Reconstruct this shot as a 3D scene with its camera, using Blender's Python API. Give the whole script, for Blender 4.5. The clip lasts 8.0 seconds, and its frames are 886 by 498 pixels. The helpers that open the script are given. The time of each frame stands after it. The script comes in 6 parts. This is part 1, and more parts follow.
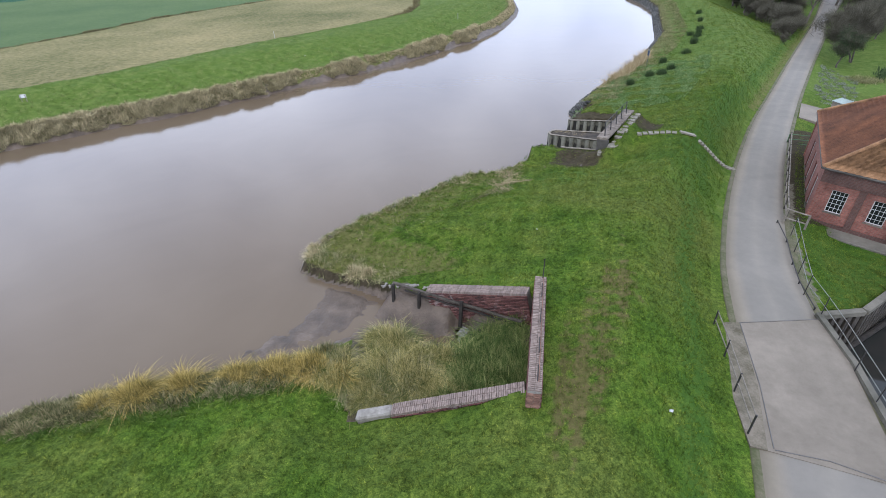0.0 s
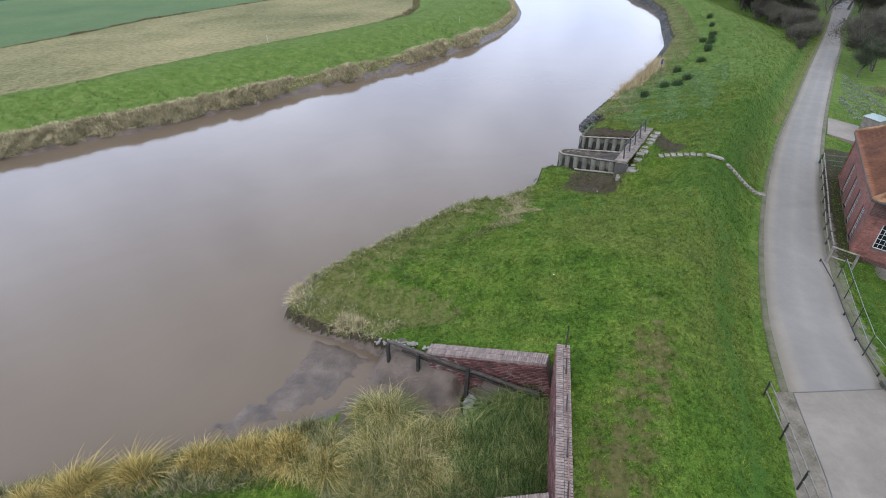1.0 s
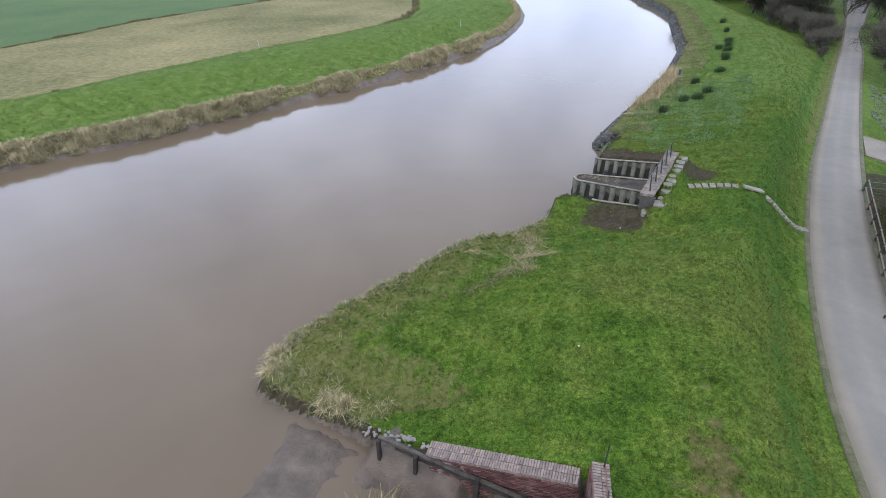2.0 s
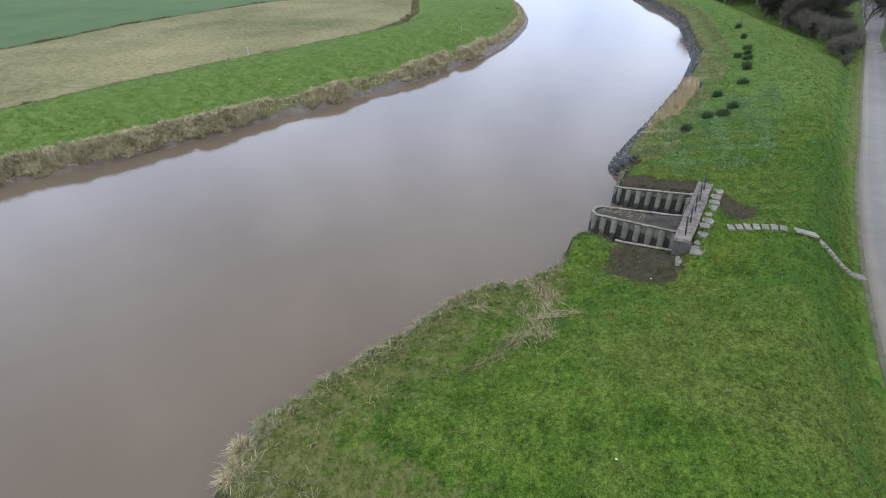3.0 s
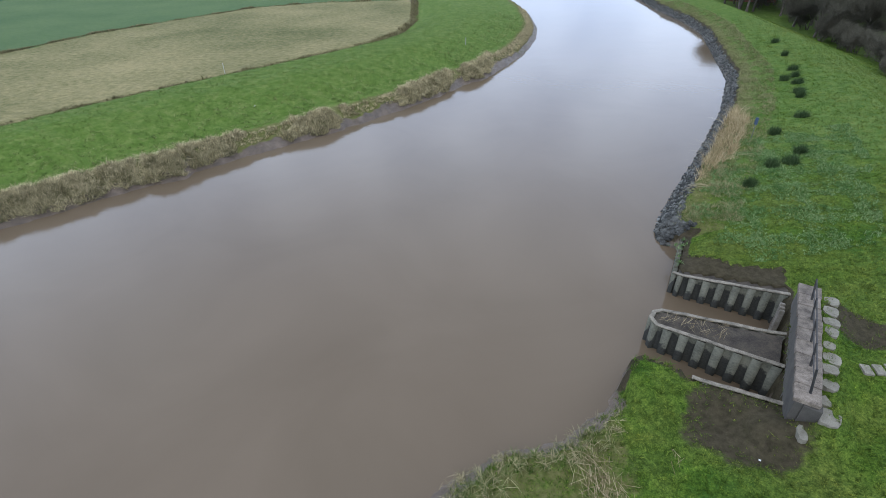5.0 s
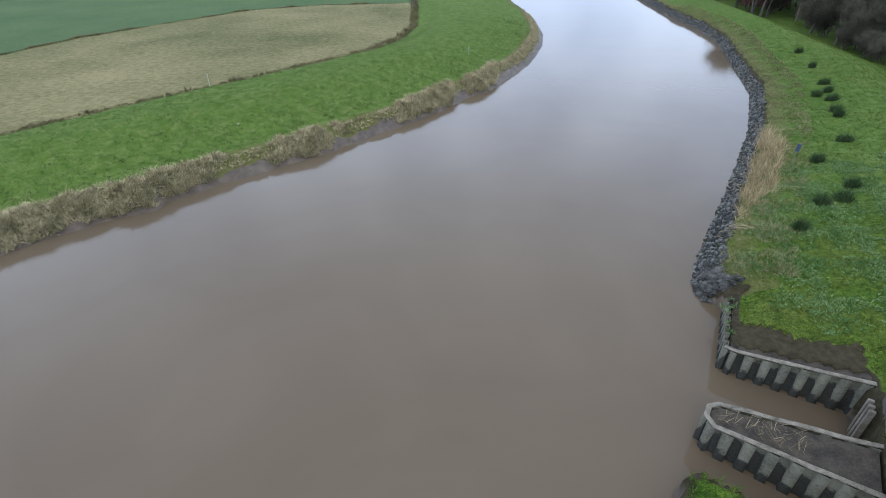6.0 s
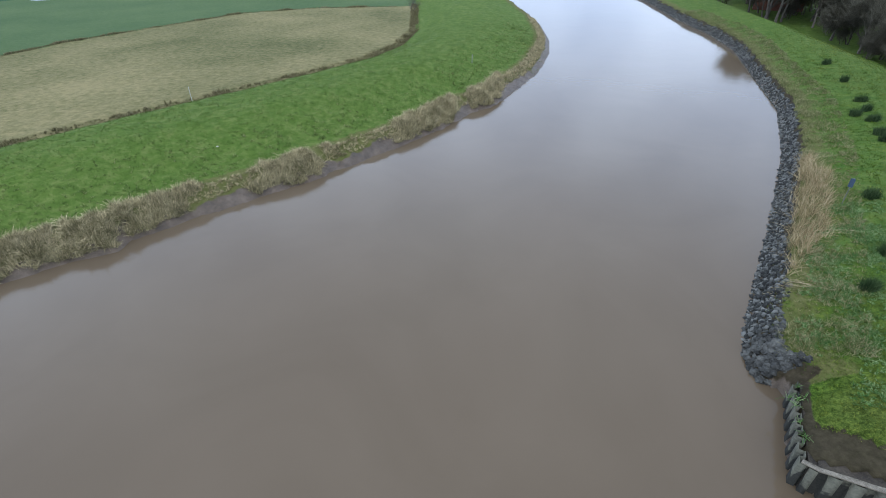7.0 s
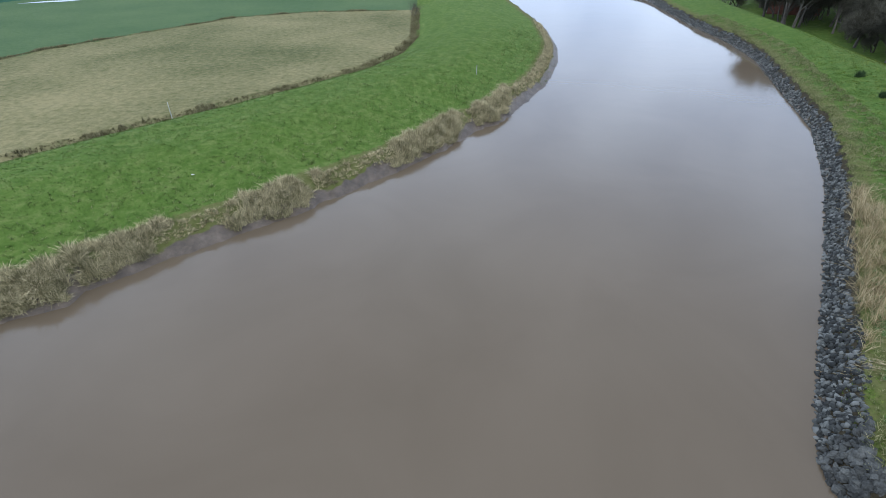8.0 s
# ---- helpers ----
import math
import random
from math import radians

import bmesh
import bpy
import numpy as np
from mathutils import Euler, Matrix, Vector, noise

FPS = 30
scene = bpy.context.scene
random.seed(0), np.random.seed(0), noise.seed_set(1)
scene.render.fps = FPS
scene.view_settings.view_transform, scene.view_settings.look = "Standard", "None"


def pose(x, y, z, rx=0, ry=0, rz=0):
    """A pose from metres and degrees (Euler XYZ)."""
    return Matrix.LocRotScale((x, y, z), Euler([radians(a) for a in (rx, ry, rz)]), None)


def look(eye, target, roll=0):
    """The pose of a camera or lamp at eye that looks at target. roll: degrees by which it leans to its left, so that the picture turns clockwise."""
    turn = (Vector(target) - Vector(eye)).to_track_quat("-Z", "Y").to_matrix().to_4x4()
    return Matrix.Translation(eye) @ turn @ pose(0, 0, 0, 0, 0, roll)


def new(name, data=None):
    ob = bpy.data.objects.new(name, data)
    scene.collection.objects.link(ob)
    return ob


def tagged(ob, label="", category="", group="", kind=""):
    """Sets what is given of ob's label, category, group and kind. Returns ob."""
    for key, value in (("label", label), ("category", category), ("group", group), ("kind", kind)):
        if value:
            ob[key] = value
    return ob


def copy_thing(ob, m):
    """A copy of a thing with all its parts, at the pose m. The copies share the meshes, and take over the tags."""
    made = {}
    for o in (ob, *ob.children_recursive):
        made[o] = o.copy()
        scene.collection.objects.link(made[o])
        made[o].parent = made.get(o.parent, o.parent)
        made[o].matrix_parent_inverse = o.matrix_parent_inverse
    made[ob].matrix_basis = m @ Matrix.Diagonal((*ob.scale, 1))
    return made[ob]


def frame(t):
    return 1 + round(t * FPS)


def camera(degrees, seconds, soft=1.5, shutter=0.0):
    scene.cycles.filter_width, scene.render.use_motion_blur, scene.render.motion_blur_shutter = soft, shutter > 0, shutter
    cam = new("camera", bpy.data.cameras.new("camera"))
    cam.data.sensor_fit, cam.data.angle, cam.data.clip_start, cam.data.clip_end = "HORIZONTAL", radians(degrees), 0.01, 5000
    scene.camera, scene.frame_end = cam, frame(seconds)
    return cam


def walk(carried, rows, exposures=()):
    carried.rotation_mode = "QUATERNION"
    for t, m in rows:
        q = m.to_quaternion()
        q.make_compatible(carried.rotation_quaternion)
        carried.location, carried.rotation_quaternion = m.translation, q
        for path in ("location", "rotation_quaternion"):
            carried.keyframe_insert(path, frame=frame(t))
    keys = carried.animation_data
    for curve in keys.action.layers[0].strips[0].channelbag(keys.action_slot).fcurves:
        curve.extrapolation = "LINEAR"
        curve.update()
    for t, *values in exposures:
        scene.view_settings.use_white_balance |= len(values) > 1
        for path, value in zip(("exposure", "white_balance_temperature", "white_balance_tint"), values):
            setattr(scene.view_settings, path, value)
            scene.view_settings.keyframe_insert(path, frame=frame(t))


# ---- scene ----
# the drone's glide along the river
cam = camera(84.7, 8.0, soft=0.5)
ROWS = [
    (0.0, 0.001, 0.003, 12.500, -1.439, -33.267, 1.950),
    (0.5, -0.024, 1.528, 12.525, -1.432, -33.290, 1.833),
    (1.0, -0.072, 3.139, 12.562, -1.447, -33.330, 1.694),
    (1.5, -0.106, 4.904, 12.624, -1.468, -33.400, 1.604),
    (3.0, -0.034, 10.491, 12.623, -1.439, -33.428, 1.485),
    (3.5, -0.000, 12.389, 12.650, -1.428, -33.428, 1.427),
    (4.0, 0.026, 14.194, 12.714, -1.416, -33.424, 1.379),
    (4.5, 0.016, 16.017, 12.723, -1.394, -33.399, 1.348),
    (6.0, -0.079, 22.047, 12.801, -1.331, -33.379, 1.098),
    (6.5, -0.089, 24.007, 12.835, -1.311, -33.377, 1.015),
    (7.0, -0.092, 26.141, 12.898, -1.256, -33.392, 0.931),
    (7.5, -0.091, 28.153, 12.926, -1.132, -33.392, 0.847),
    (8.0, -0.090, 30.214, 12.970, -1.085, -33.360, 0.900),
]
walk(cam, [(t, pose(x, y, z, 90 + pitch, roll, yaw)) for t, x, y, z, yaw, pitch, roll in ROWS],
     exposures=[(0.0, -0.09, 6500, 10), (3.0, -0.2, 6400, 8), (5.0, -0.36, 6300, 5), (8.0, -0.42, 6150, 3)])

# ---------------------------------------------------------------- light: an overcast winter day
world = bpy.data.worlds.new("overcast_sky")
scene.world = world
world.use_nodes = True
wn, wl = world.node_tree.nodes, world.node_tree.links
wn.clear()
w_out = wn.new("ShaderNodeOutputWorld")
w_bg = wn.new("ShaderNodeBackground")
w_sky = wn.new("ShaderNodeTexSky")
w_sky.sky_type = "NISHITA"
w_sky.sun_disc = False
w_sky.sun_elevation = radians(46)
w_sky.sun_rotation = radians(207)
w_sky.air_density, w_sky.dust_density, w_sky.ozone_density = 1.0, 4.0, 1.0
w_co = wn.new("ShaderNodeTexCoord")
w_cloud = wn.new("ShaderNodeTexNoise")
w_cloud.inputs["Scale"].default_value = 3.0
w_cloud.inputs["Detail"].default_value = 4.0
w_ramp = wn.new("ShaderNodeValToRGB")
w_ramp.color_ramp.elements[0].position, w_ramp.color_ramp.elements[0].color = 0.36, (11.6, 13.0, 16.7, 1)
w_ramp.color_ramp.elements[1].position, w_ramp.color_ramp.elements[1].color = 0.66, (18.2, 19.4, 22.9, 1)
w_mix = wn.new("ShaderNodeMixRGB")
w_mix.inputs[0].default_value = 0.82
w_bg.inputs["Strength"].default_value = 0.105
wl.new(w_co.outputs["Generated"], w_cloud.inputs["Vector"])
wl.new(w_cloud.outputs["Fac"], w_ramp.inputs["Fac"])
wl.new(w_sky.outputs["Color"], w_mix.inputs[1])
wl.new(w_ramp.outputs["Color"], w_mix.inputs[2])
# an even cloud layer, paler towards the horizon all round
w_sep = wn.new("ShaderNodeSeparateXYZ")
w_fade = wn.new("ShaderNodeValToRGB")
w_fade.color_ramp.elements[0].position, w_fade.color_ramp.elements[0].color = 0.05, (1.22, 1.29, 1.43, 1)
w_fade.color_ramp.elements[1].position, w_fade.color_ramp.elements[1].color = 0.85, (0.95, 0.97, 1.0, 1)
w_mid = w_fade.color_ramp.elements.new(0.38)
w_mid.color = (1.57, 1.635, 1.76, 1)
w_mid = w_fade.color_ramp.elements.new(0.6)
w_mid.color = (1.27, 1.3, 1.34, 1)
w_mul = wn.new("ShaderNodeMixRGB")
w_mul.blend_type = "MULTIPLY"
w_mul.inputs[0].default_value = 1.0
wl.new(w_co.outputs["Generated"], w_sep.inputs["Vector"])
wl.new(w_sep.outputs["Z"], w_fade.inputs["Fac"])
wl.new(w_mix.outputs["Color"], w_mul.inputs[1])
wl.new(w_fade.outputs["Color"], w_mul.inputs[2])
wl.new(w_mul.outputs["Color"], w_bg.inputs["Color"])
wl.new(w_bg.outputs["Background"], w_out.inputs["Surface"])

sun_data = bpy.data.lights.new("sun", "SUN")
sun_data.energy, sun_data.angle, sun_data.color = 0.7, radians(25), (1.0, 0.96, 0.9)
sun = new("sun", sun_data)
sun.matrix_world = look((-25, -50, 58), (0, 0, 0))

# ---------------------------------------------------------------- helpers for building
rng = np.random.default_rng(7)


def mesh_from(name, verts, faces, mats, smooth=False):
    """A mesh from arrays; faces is an (n, k) array, or a list of such arrays."""
    me = bpy.data.meshes.new(name)
    verts = np.asarray(verts, dtype=np.float32)
    groups = faces if isinstance(faces, list) else [faces]
    groups = [np.asarray(f, dtype=np.int32) for f in groups if len(f)]
    loops = np.concatenate([f.ravel() for f in groups])
    sizes = np.concatenate([np.full(len(f), f.shape[1], dtype=np.int32) for f in groups])
    starts = np.concatenate([[0], np.cumsum(sizes)[:-1]]).astype(np.int32)
    me.vertices.add(len(verts))
    me.vertices.foreach_set("co", verts.ravel())
    me.loops.add(len(loops))
    me.loops.foreach_set("vertex_index", loops)
    me.polygons.add(len(sizes))
    me.polygons.foreach_set("loop_start", starts)
    me.polygons.foreach_set("loop_total", sizes)
    if smooth:
        me.polygons.foreach_set("use_smooth", np.ones(len(sizes), dtype=bool))
    for m in (mats if isinstance(mats, (list, tuple)) else [mats]):
        me.materials.append(m)
    me.update(calc_edges=True)
    me.validate()
    return me


def part(name, bm, material, parent=None, label="", m=None, smooth=False):
    """Links a bmesh as one mesh object, under a thing or a part if one is given."""
    me = bpy.data.meshes.new(name)
    bm.to_mesh(me)
    bm.free()
    me.materials.append(material)
    if smooth:
        me.polygons.foreach_set("use_smooth", np.ones(len(me.polygons), dtype=bool))
    return piece(name, me, parent, label, m)


def piece(name, me, parent=None, label="", m=None):
    """Links an existing mesh as an object under its thing."""
    ob = new(name, me)
    if parent is not None:
        ob.parent = parent
    if m is not None:
        ob.matrix_basis = m
    if label:
        ob["label"] = label
    return ob


def empty(name, m=None, label="", category="", group="", kind=""):
    ob = new(name)
    ob.empty_display_size = 0.2
    if m is not None:
        ob.matrix_basis = m
    return tagged(ob, label, category, group, kind)


def box(bm, x0, x1, y0, y1, z0, z1, bevel=0.0, m=None):
    """Adds a box between two corners to a bmesh, with chamfered edges if asked."""
    made = bmesh.ops.create_cube(bm, size=1.0, matrix=Matrix.LocRotScale(
        ((x0 + x1) / 2, (y0 + y1) / 2, (z0 + z1) / 2), None, (abs(x1 - x0), abs(y1 - y0), abs(z1 - z0))))
    vs = made["verts"]
    if bevel:
        es = list({e for v in vs for e in v.link_edges})
        got = bmesh.ops.bevel(bm, geom=es, offset=bevel, segments=1, affect="EDGES", profile=0.5)
        vs = list({v for f in got["faces"] for v in f.verts} | {v for v in vs if v.is_valid})
    if m is not None:
        bmesh.ops.transform(bm, matrix=m, verts=vs)
    return vs


def rod(bm, a, b, r0, r1=None, sides=8):
    """Adds a tapered round bar from a to b."""
    a, b = Vector(a), Vector(b)
    d = b - a
    m = Matrix.Translation((a + b) / 2) @ d.to_track_quat("Z", "Y").to_matrix().to_4x4()
    bmesh.ops.create_cone(bm, cap_ends=True, segments=sides, radius1=r0, radius2=r0 if r1 is None else r1, depth=d.length, matrix=m)


def prism(bm, outline, z0, z1):
    """Adds an upright prism over a closed outline; z0 and z1 may be numbers or one per corner."""
    n = len(outline)
    lo = z0 if isinstance(z0, (list, tuple)) else [z0] * n
    hi = z1 if isinstance(z1, (list, tuple)) else [z1] * n
    bot = [bm.verts.new((x, y, z)) for (x, y), z in zip(outline, lo)]
    top = [bm.verts.new((x, y, z)) for (x, y), z in zip(outline, hi)]
    bm.faces.new(top)
    bm.faces.new(bot[::-1])
    for i in range(n):
        j = (i + 1) % n
        bm.faces.new((bot[i], bot[j], top[j], top[i]))
    bmesh.ops.recalc_face_normals(bm, faces=bm.faces[:])


# ---------------------------------------------------------------- materials
def material(name):
    mat = bpy.data.materials.new(name)
    mat.use_nodes = True
    nt = mat.node_tree
    bsdf = nt.nodes["Principled BSDF"]
    return mat, nt, bsdf


def noise_node(nt, scale, detail=4.0, rough=0.55, vector=None, distort=0.0):
    n = nt.nodes.new("ShaderNodeTexNoise")
    n.inputs["Scale"].default_value = scale
    n.inputs["Detail"].default_value = detail
    n.inputs["Roughness"].default_value = rough
    n.inputs["Distortion"].default_value = distort
    if vector is not None:
        nt.links.new(vector, n.inputs["Vector"])
    return n.outputs["Fac"]


def ramp_node(nt, fac, stops):
    r = nt.nodes.new("ShaderNodeValToRGB")
    els = r.color_ramp.elements
    while len(els) < len(stops):
        els.new(0.5)
    for e, (p, c) in zip(els, stops):
        e.position, e.color = p, (*c, 1.0) if len(c) == 3 else c
    nt.links.new(fac, r.inputs["Fac"])
    return r.outputs["Color"]


def mix_node(nt, fac, a, b, mode="MIX"):
    m = nt.nodes.new("ShaderNodeMixRGB")
    m.blend_type = mode
    for i, v in enumerate((fac, a, b)):
        if isinstance(v, bpy.types.NodeSocket):
            nt.links.new(v, m.inputs[i])
        elif i == 0:
            m.inputs[0].default_value = v
        else:
            m.inputs[i].default_value = (*v, 1.0)
    return m.outputs["Color"]


def math_node(nt, op, a, b=0.0, clamp=False):
    m = nt.nodes.new("ShaderNodeMath")
    m.operation, m.use_clamp = op, clamp
    for i, v in enumerate((a, b)):
        if isinstance(v, bpy.types.NodeSocket):
            nt.links.new(v, m.inputs[i])
        else:
            m.inputs[i].default_value = v
    return m.outputs[0]


def bump_node(nt, bsdf, height, strength, distance):
    b = nt.nodes.new("ShaderNodeBump")
    b.inputs["Strength"].default_value = strength
    b.inputs["Distance"].default_value = distance
    nt.links.new(height, b.inputs["Height"])
    nt.links.new(b.outputs["Normal"], bsdf.inputs["Normal"])


def where(nt):
    return nt.nodes.new("ShaderNodeNewGeometry").outputs["Position"]


def attr(nt, name):
    a = nt.nodes.new("ShaderNodeAttribute")
    a.attribute_name = name
    return a.outputs["Fac"]


def plain(name, c0, c1, scale, rough=0.8, bump=0.3, dist=0.01, fine=None, metal=0.0, spread=0.0):
    """A surface that wanders between two colours at two scales, with fine relief; spread: how far pieces differ from one another."""
    mat, nt, bsdf = material(name)
    pos = where(nt)
    big = noise_node(nt, scale, 5.0, 0.6, pos)
    small = noise_node(nt, fine or scale * 9.0, 3.0, 0.6, pos)
    both = math_node(nt, "ADD", math_node(nt, "MULTIPLY", big, 0.65), math_node(nt, "MULTIPLY", small, 0.35))
    col = ramp_node(nt, both, [(0.36, c0), (0.64, c1)])
    if spread:
        rnd = nt.nodes.new("ShaderNodeObjectInfo").outputs["Random"]
        val = math_node(nt, "ADD", math_node(nt, "MULTIPLY", rnd, 2 * spread), 1.0 - spread)
        hs = nt.nodes.new("ShaderNodeHueSaturation")
        nt.links.new(val, hs.inputs["Value"])
        nt.links.new(col, hs.inputs["Color"])
        col = hs.outputs["Color"]
    nt.links.new(col, bsdf.inputs["Base Color"])
    bsdf.inputs["Roughness"].default_value = rough
    bsdf.inputs["Metallic"].default_value = metal
    if bump:
        bump_node(nt, bsdf, small, bump, dist)
    return mat


def grass_colour(nt, pos):
    """Mown winter turf: green with yellowed and dark patches, at four scales."""
    big = noise_node(nt, 0.16, 3.0, 0.55, pos, 0.6)
    mid = noise_node(nt, 0.9, 4.0, 0.6, pos, 0.3)
    fine = noise_node(nt, 6.0, 5.0, 0.75, pos, 0.4)
    tuft = noise_node(nt, 21.0, 3.0, 0.7, pos, 0.3)
    base = ramp_node(nt, mid, [(0.3, (0.037, 0.079, 0.01)), (0.5, (0.06, 0.113, 0.014)), (0.7, (0.094, 0.139, 0.023))])
    yel = ramp_node(nt, big, [(0.42, (0, 0, 0)), (0.66, (1, 1, 1))])
    col = mix_node(nt, math_node(nt, "MULTIPLY", yel, 0.6), base, (0.1, 0.121, 0.029))
    dark = ramp_node(nt, fine, [(0.34, (0.5, 0.54, 0.48)), (0.5, (0.98, 0.98, 0.98)), (0.65, (1.5, 1.38, 1.3))])
    grain = ramp_node(nt, tuft, [(0.33, (0.55, 0.6, 0.5)), (0.5, (1.0, 1.0, 1.0)), (0.67, (1.55, 1.4, 1.35))])
    return mix_node(nt, 1.0, mix_node(nt, 1.0, col, dark, "MULTIPLY"), grain, "MULTIPLY"), fine


def make_ground():
    mat, nt, bsdf = material("ground_turf")
    pos = where(nt)
    grass, fine = grass_colour(nt, pos)
    wob = math_node(nt, "MULTIPLY", math_node(nt, "SUBTRACT", noise_node(nt, 2.2, 4.0, 0.65, pos), 0.5), 1.1)

    def mask(name, soft=0.18):
        a = math_node(nt, "ADD", attr(nt, name), wob)
        m = nt.nodes.new("ShaderNodeMapRange")
        m.interpolation_type = "SMOOTHSTEP"
        m.inputs["From Min"].default_value, m.inputs["From Max"].default_value = 0.5 - soft, 0.5 + soft
        nt.links.new(a, m.inputs["Value"])
        return m.outputs["Result"]

    # stubble and dead grass of the far field
    fb = noise_node(nt, 0.05, 4.0, 0.6, pos)
    ff = noise_node(nt, 1.6, 6.0, 0.8, pos)
    fsum = math_node(nt, "ADD", math_node(nt, "MULTIPLY", fb, 0.45), math_node(nt, "MULTIPLY", ff, 0.55))
    field = ramp_node(nt, fsum, [(0.36, (0.065, 0.08, 0.025)), (0.47, (0.155, 0.145, 0.063)), (0.6, (0.27, 0.228, 0.112))])
    meadow = ramp_node(nt, fsum, [(0.34, (0.048, 0.095, 0.035)), (0.62, (0.105, 0.15, 0.06))])
    crop = ramp_node(nt, fsum, [(0.3, (0.012, 0.065, 0.034)), (0.66, (0.02, 0.085, 0.045))])
    mb = noise_node(nt, 1.3, 5.0, 0.65, pos)
    mud = ramp_node(nt, mb, [(0.3, (0.058, 0.042, 0.029)), (0.5, (0.1, 0.073, 0.051)), (0.68, (0.155, 0.115, 0.083))])
    soil = ramp_node(nt, noise_node(nt, 4.0, 5.0, 0.7, pos), [(0.3, (0.026, 0.02, 0.014)), (0.7, (0.07, 0.055, 0.036))])
    worn = ramp_node(nt, noise_node(nt, 3.0, 5.0, 0.7, pos), [(0.3, (0.072, 0.07, 0.022)), (0.7, (0.15, 0.108, 0.055))])
    grit = ramp_node(nt, noise_node(nt, 5.0, 5.0, 0.7, pos), [(0.3, (0.11, 0.1, 0.07)), (0.7, (0.2, 0.18, 0.14))])
    # rich green turf, set darker to paint in a lens's corner falloff
    lush_and_dim = ramp_node(nt, noise_node(nt, 2.0, 4.0, 0.6, pos), [(0.3, (0.027, 0.076, 0.011)), (0.7, (0.056, 0.115, 0.02))])
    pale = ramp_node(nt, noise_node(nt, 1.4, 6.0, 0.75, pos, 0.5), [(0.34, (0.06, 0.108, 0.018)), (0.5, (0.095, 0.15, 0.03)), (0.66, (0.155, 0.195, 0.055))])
    straw = ramp_node(nt, noise_node(nt, 3.0, 5.0, 0.7, pos), [(0.3, (0.085, 0.088, 0.025)), (0.7, (0.16, 0.14, 0.06))])
    col = grass
    for name, c, k in (("pale", pale, 0.85), ("lush_and_dim", lush_and_dim, 0.75), ("straw", straw, 0.8), ("worn", worn, 0.8), ("meadow", meadow, 1.0), ("crop", crop, 1.0), ("field", field, 1.0),
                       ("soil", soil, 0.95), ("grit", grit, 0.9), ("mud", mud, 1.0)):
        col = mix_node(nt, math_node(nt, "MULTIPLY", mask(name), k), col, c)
    nt.links.new(col, bsdf.inputs["Base Color"])
    wet = mask("mud")
    rough = math_node(nt, "SUBTRACT", 0.92, math_node(nt, "MULTIPLY", wet, 0.42))
    nt.links.new(rough, bsdf.inputs["Roughness"])
    nt.links.new(math_node(nt, "ADD", 0.08, math_node(nt, "MULTIPLY", wet, 0.42)), bsdf.inputs["Specular IOR Level"])
    hgt = math_node(nt, "ADD", math_node(nt, "MULTIPLY", fine, math_node(nt, "ADD", 1.0, math_node(nt, "MULTIPLY", wet, 1.2))), math_node(nt, "MULTIPLY", noise_node(nt, 28.0, 2.0, 0.6, pos), 0.5))
    bump_node(nt, bsdf, hgt, 0.6, 0.05)
    return mat


def make_blade(name, c0, c1, c2, use_turf=False, rough=0.75):
    """Grass or reed blades: coloured clump by clump."""
    mat, nt, bsdf = material(name)
    pos = where(nt)
    isl = nt.nodes.new("ShaderNodeNewGeometry").outputs["Random Per Island"]
    if use_turf:
        base, _ = grass_colour(nt, pos)
        k = ramp_node(nt, isl, [(0.0, (0.5, 0.55, 0.45)), (0.5, (1.1, 1.1, 1.0)), (0.9, (2.0, 1.75, 1.5)), (1.0, (3.2, 2.6, 2.6))])
        col = mix_node(nt, 1.0, base, k, "MULTIPLY")
    else:
        patch = noise_node(nt, 1.1, 3.0, 0.6, pos)
        s = math_node(nt, "ADD", math_node(nt, "MULTIPLY", patch, 0.55), math_node(nt, "MULTIPLY", isl, 0.45))
        col = ramp_node(nt, s, [(0.3, c0), (0.5, c1), (0.7, c2)])
    nt.links.new(col, bsdf.inputs["Base Color"])
    bsdf.inputs["Roughness"].default_value = rough
    bsdf.inputs["Specular IOR Level"].default_value = 0.1
    # thin blades scatter light like the sward they stand in: lean their shading normals upwards
    geo = nt.nodes.new("ShaderNodeNewGeometry")
    up = nt.nodes.new("ShaderNodeVectorMath")
    up.operation = "MULTIPLY_ADD"
    up.inputs[1].default_value = (0.45, 0.45, 0.45)
    up.inputs[2].default_value = (0.0, 0.0, 0.9)
    nt.links.new(geo.outputs["Normal"], up.inputs[0])
    unit = nt.nodes.new("ShaderNodeVectorMath")
    unit.operation = "NORMALIZE"
    nt.links.new(up.outputs[0], unit.inputs[0])
    nt.links.new(unit.outputs[0], bsdf.inputs["Normal"])
    return mat


def make_water(name, c0, c1, scale, ripple, rough):
    mat, nt, bsdf = material(name)
    pos = where(nt)
    col = ramp_node(nt, noise_node(nt, scale, 4.0, 0.6, pos, 1.0), [(0.3, c0), (0.7, c1)])
    nt.links.new(col, bsdf.inputs["Base Color"])
    bsdf.inputs["Roughness"].default_value = rough
    bsdf.inputs["IOR"].default_value = 1.333
    hgt = math_node(nt, "ADD", noise_node(nt, 1.6, 3.0, 0.55, pos, 0.5), math_node(nt, "MULTIPLY", noise_node(nt, 0.25, 2.0, 0.5, pos), 2.0))
    bump_node(nt, bsdf, hgt, ripple, 0.05)
    return mat


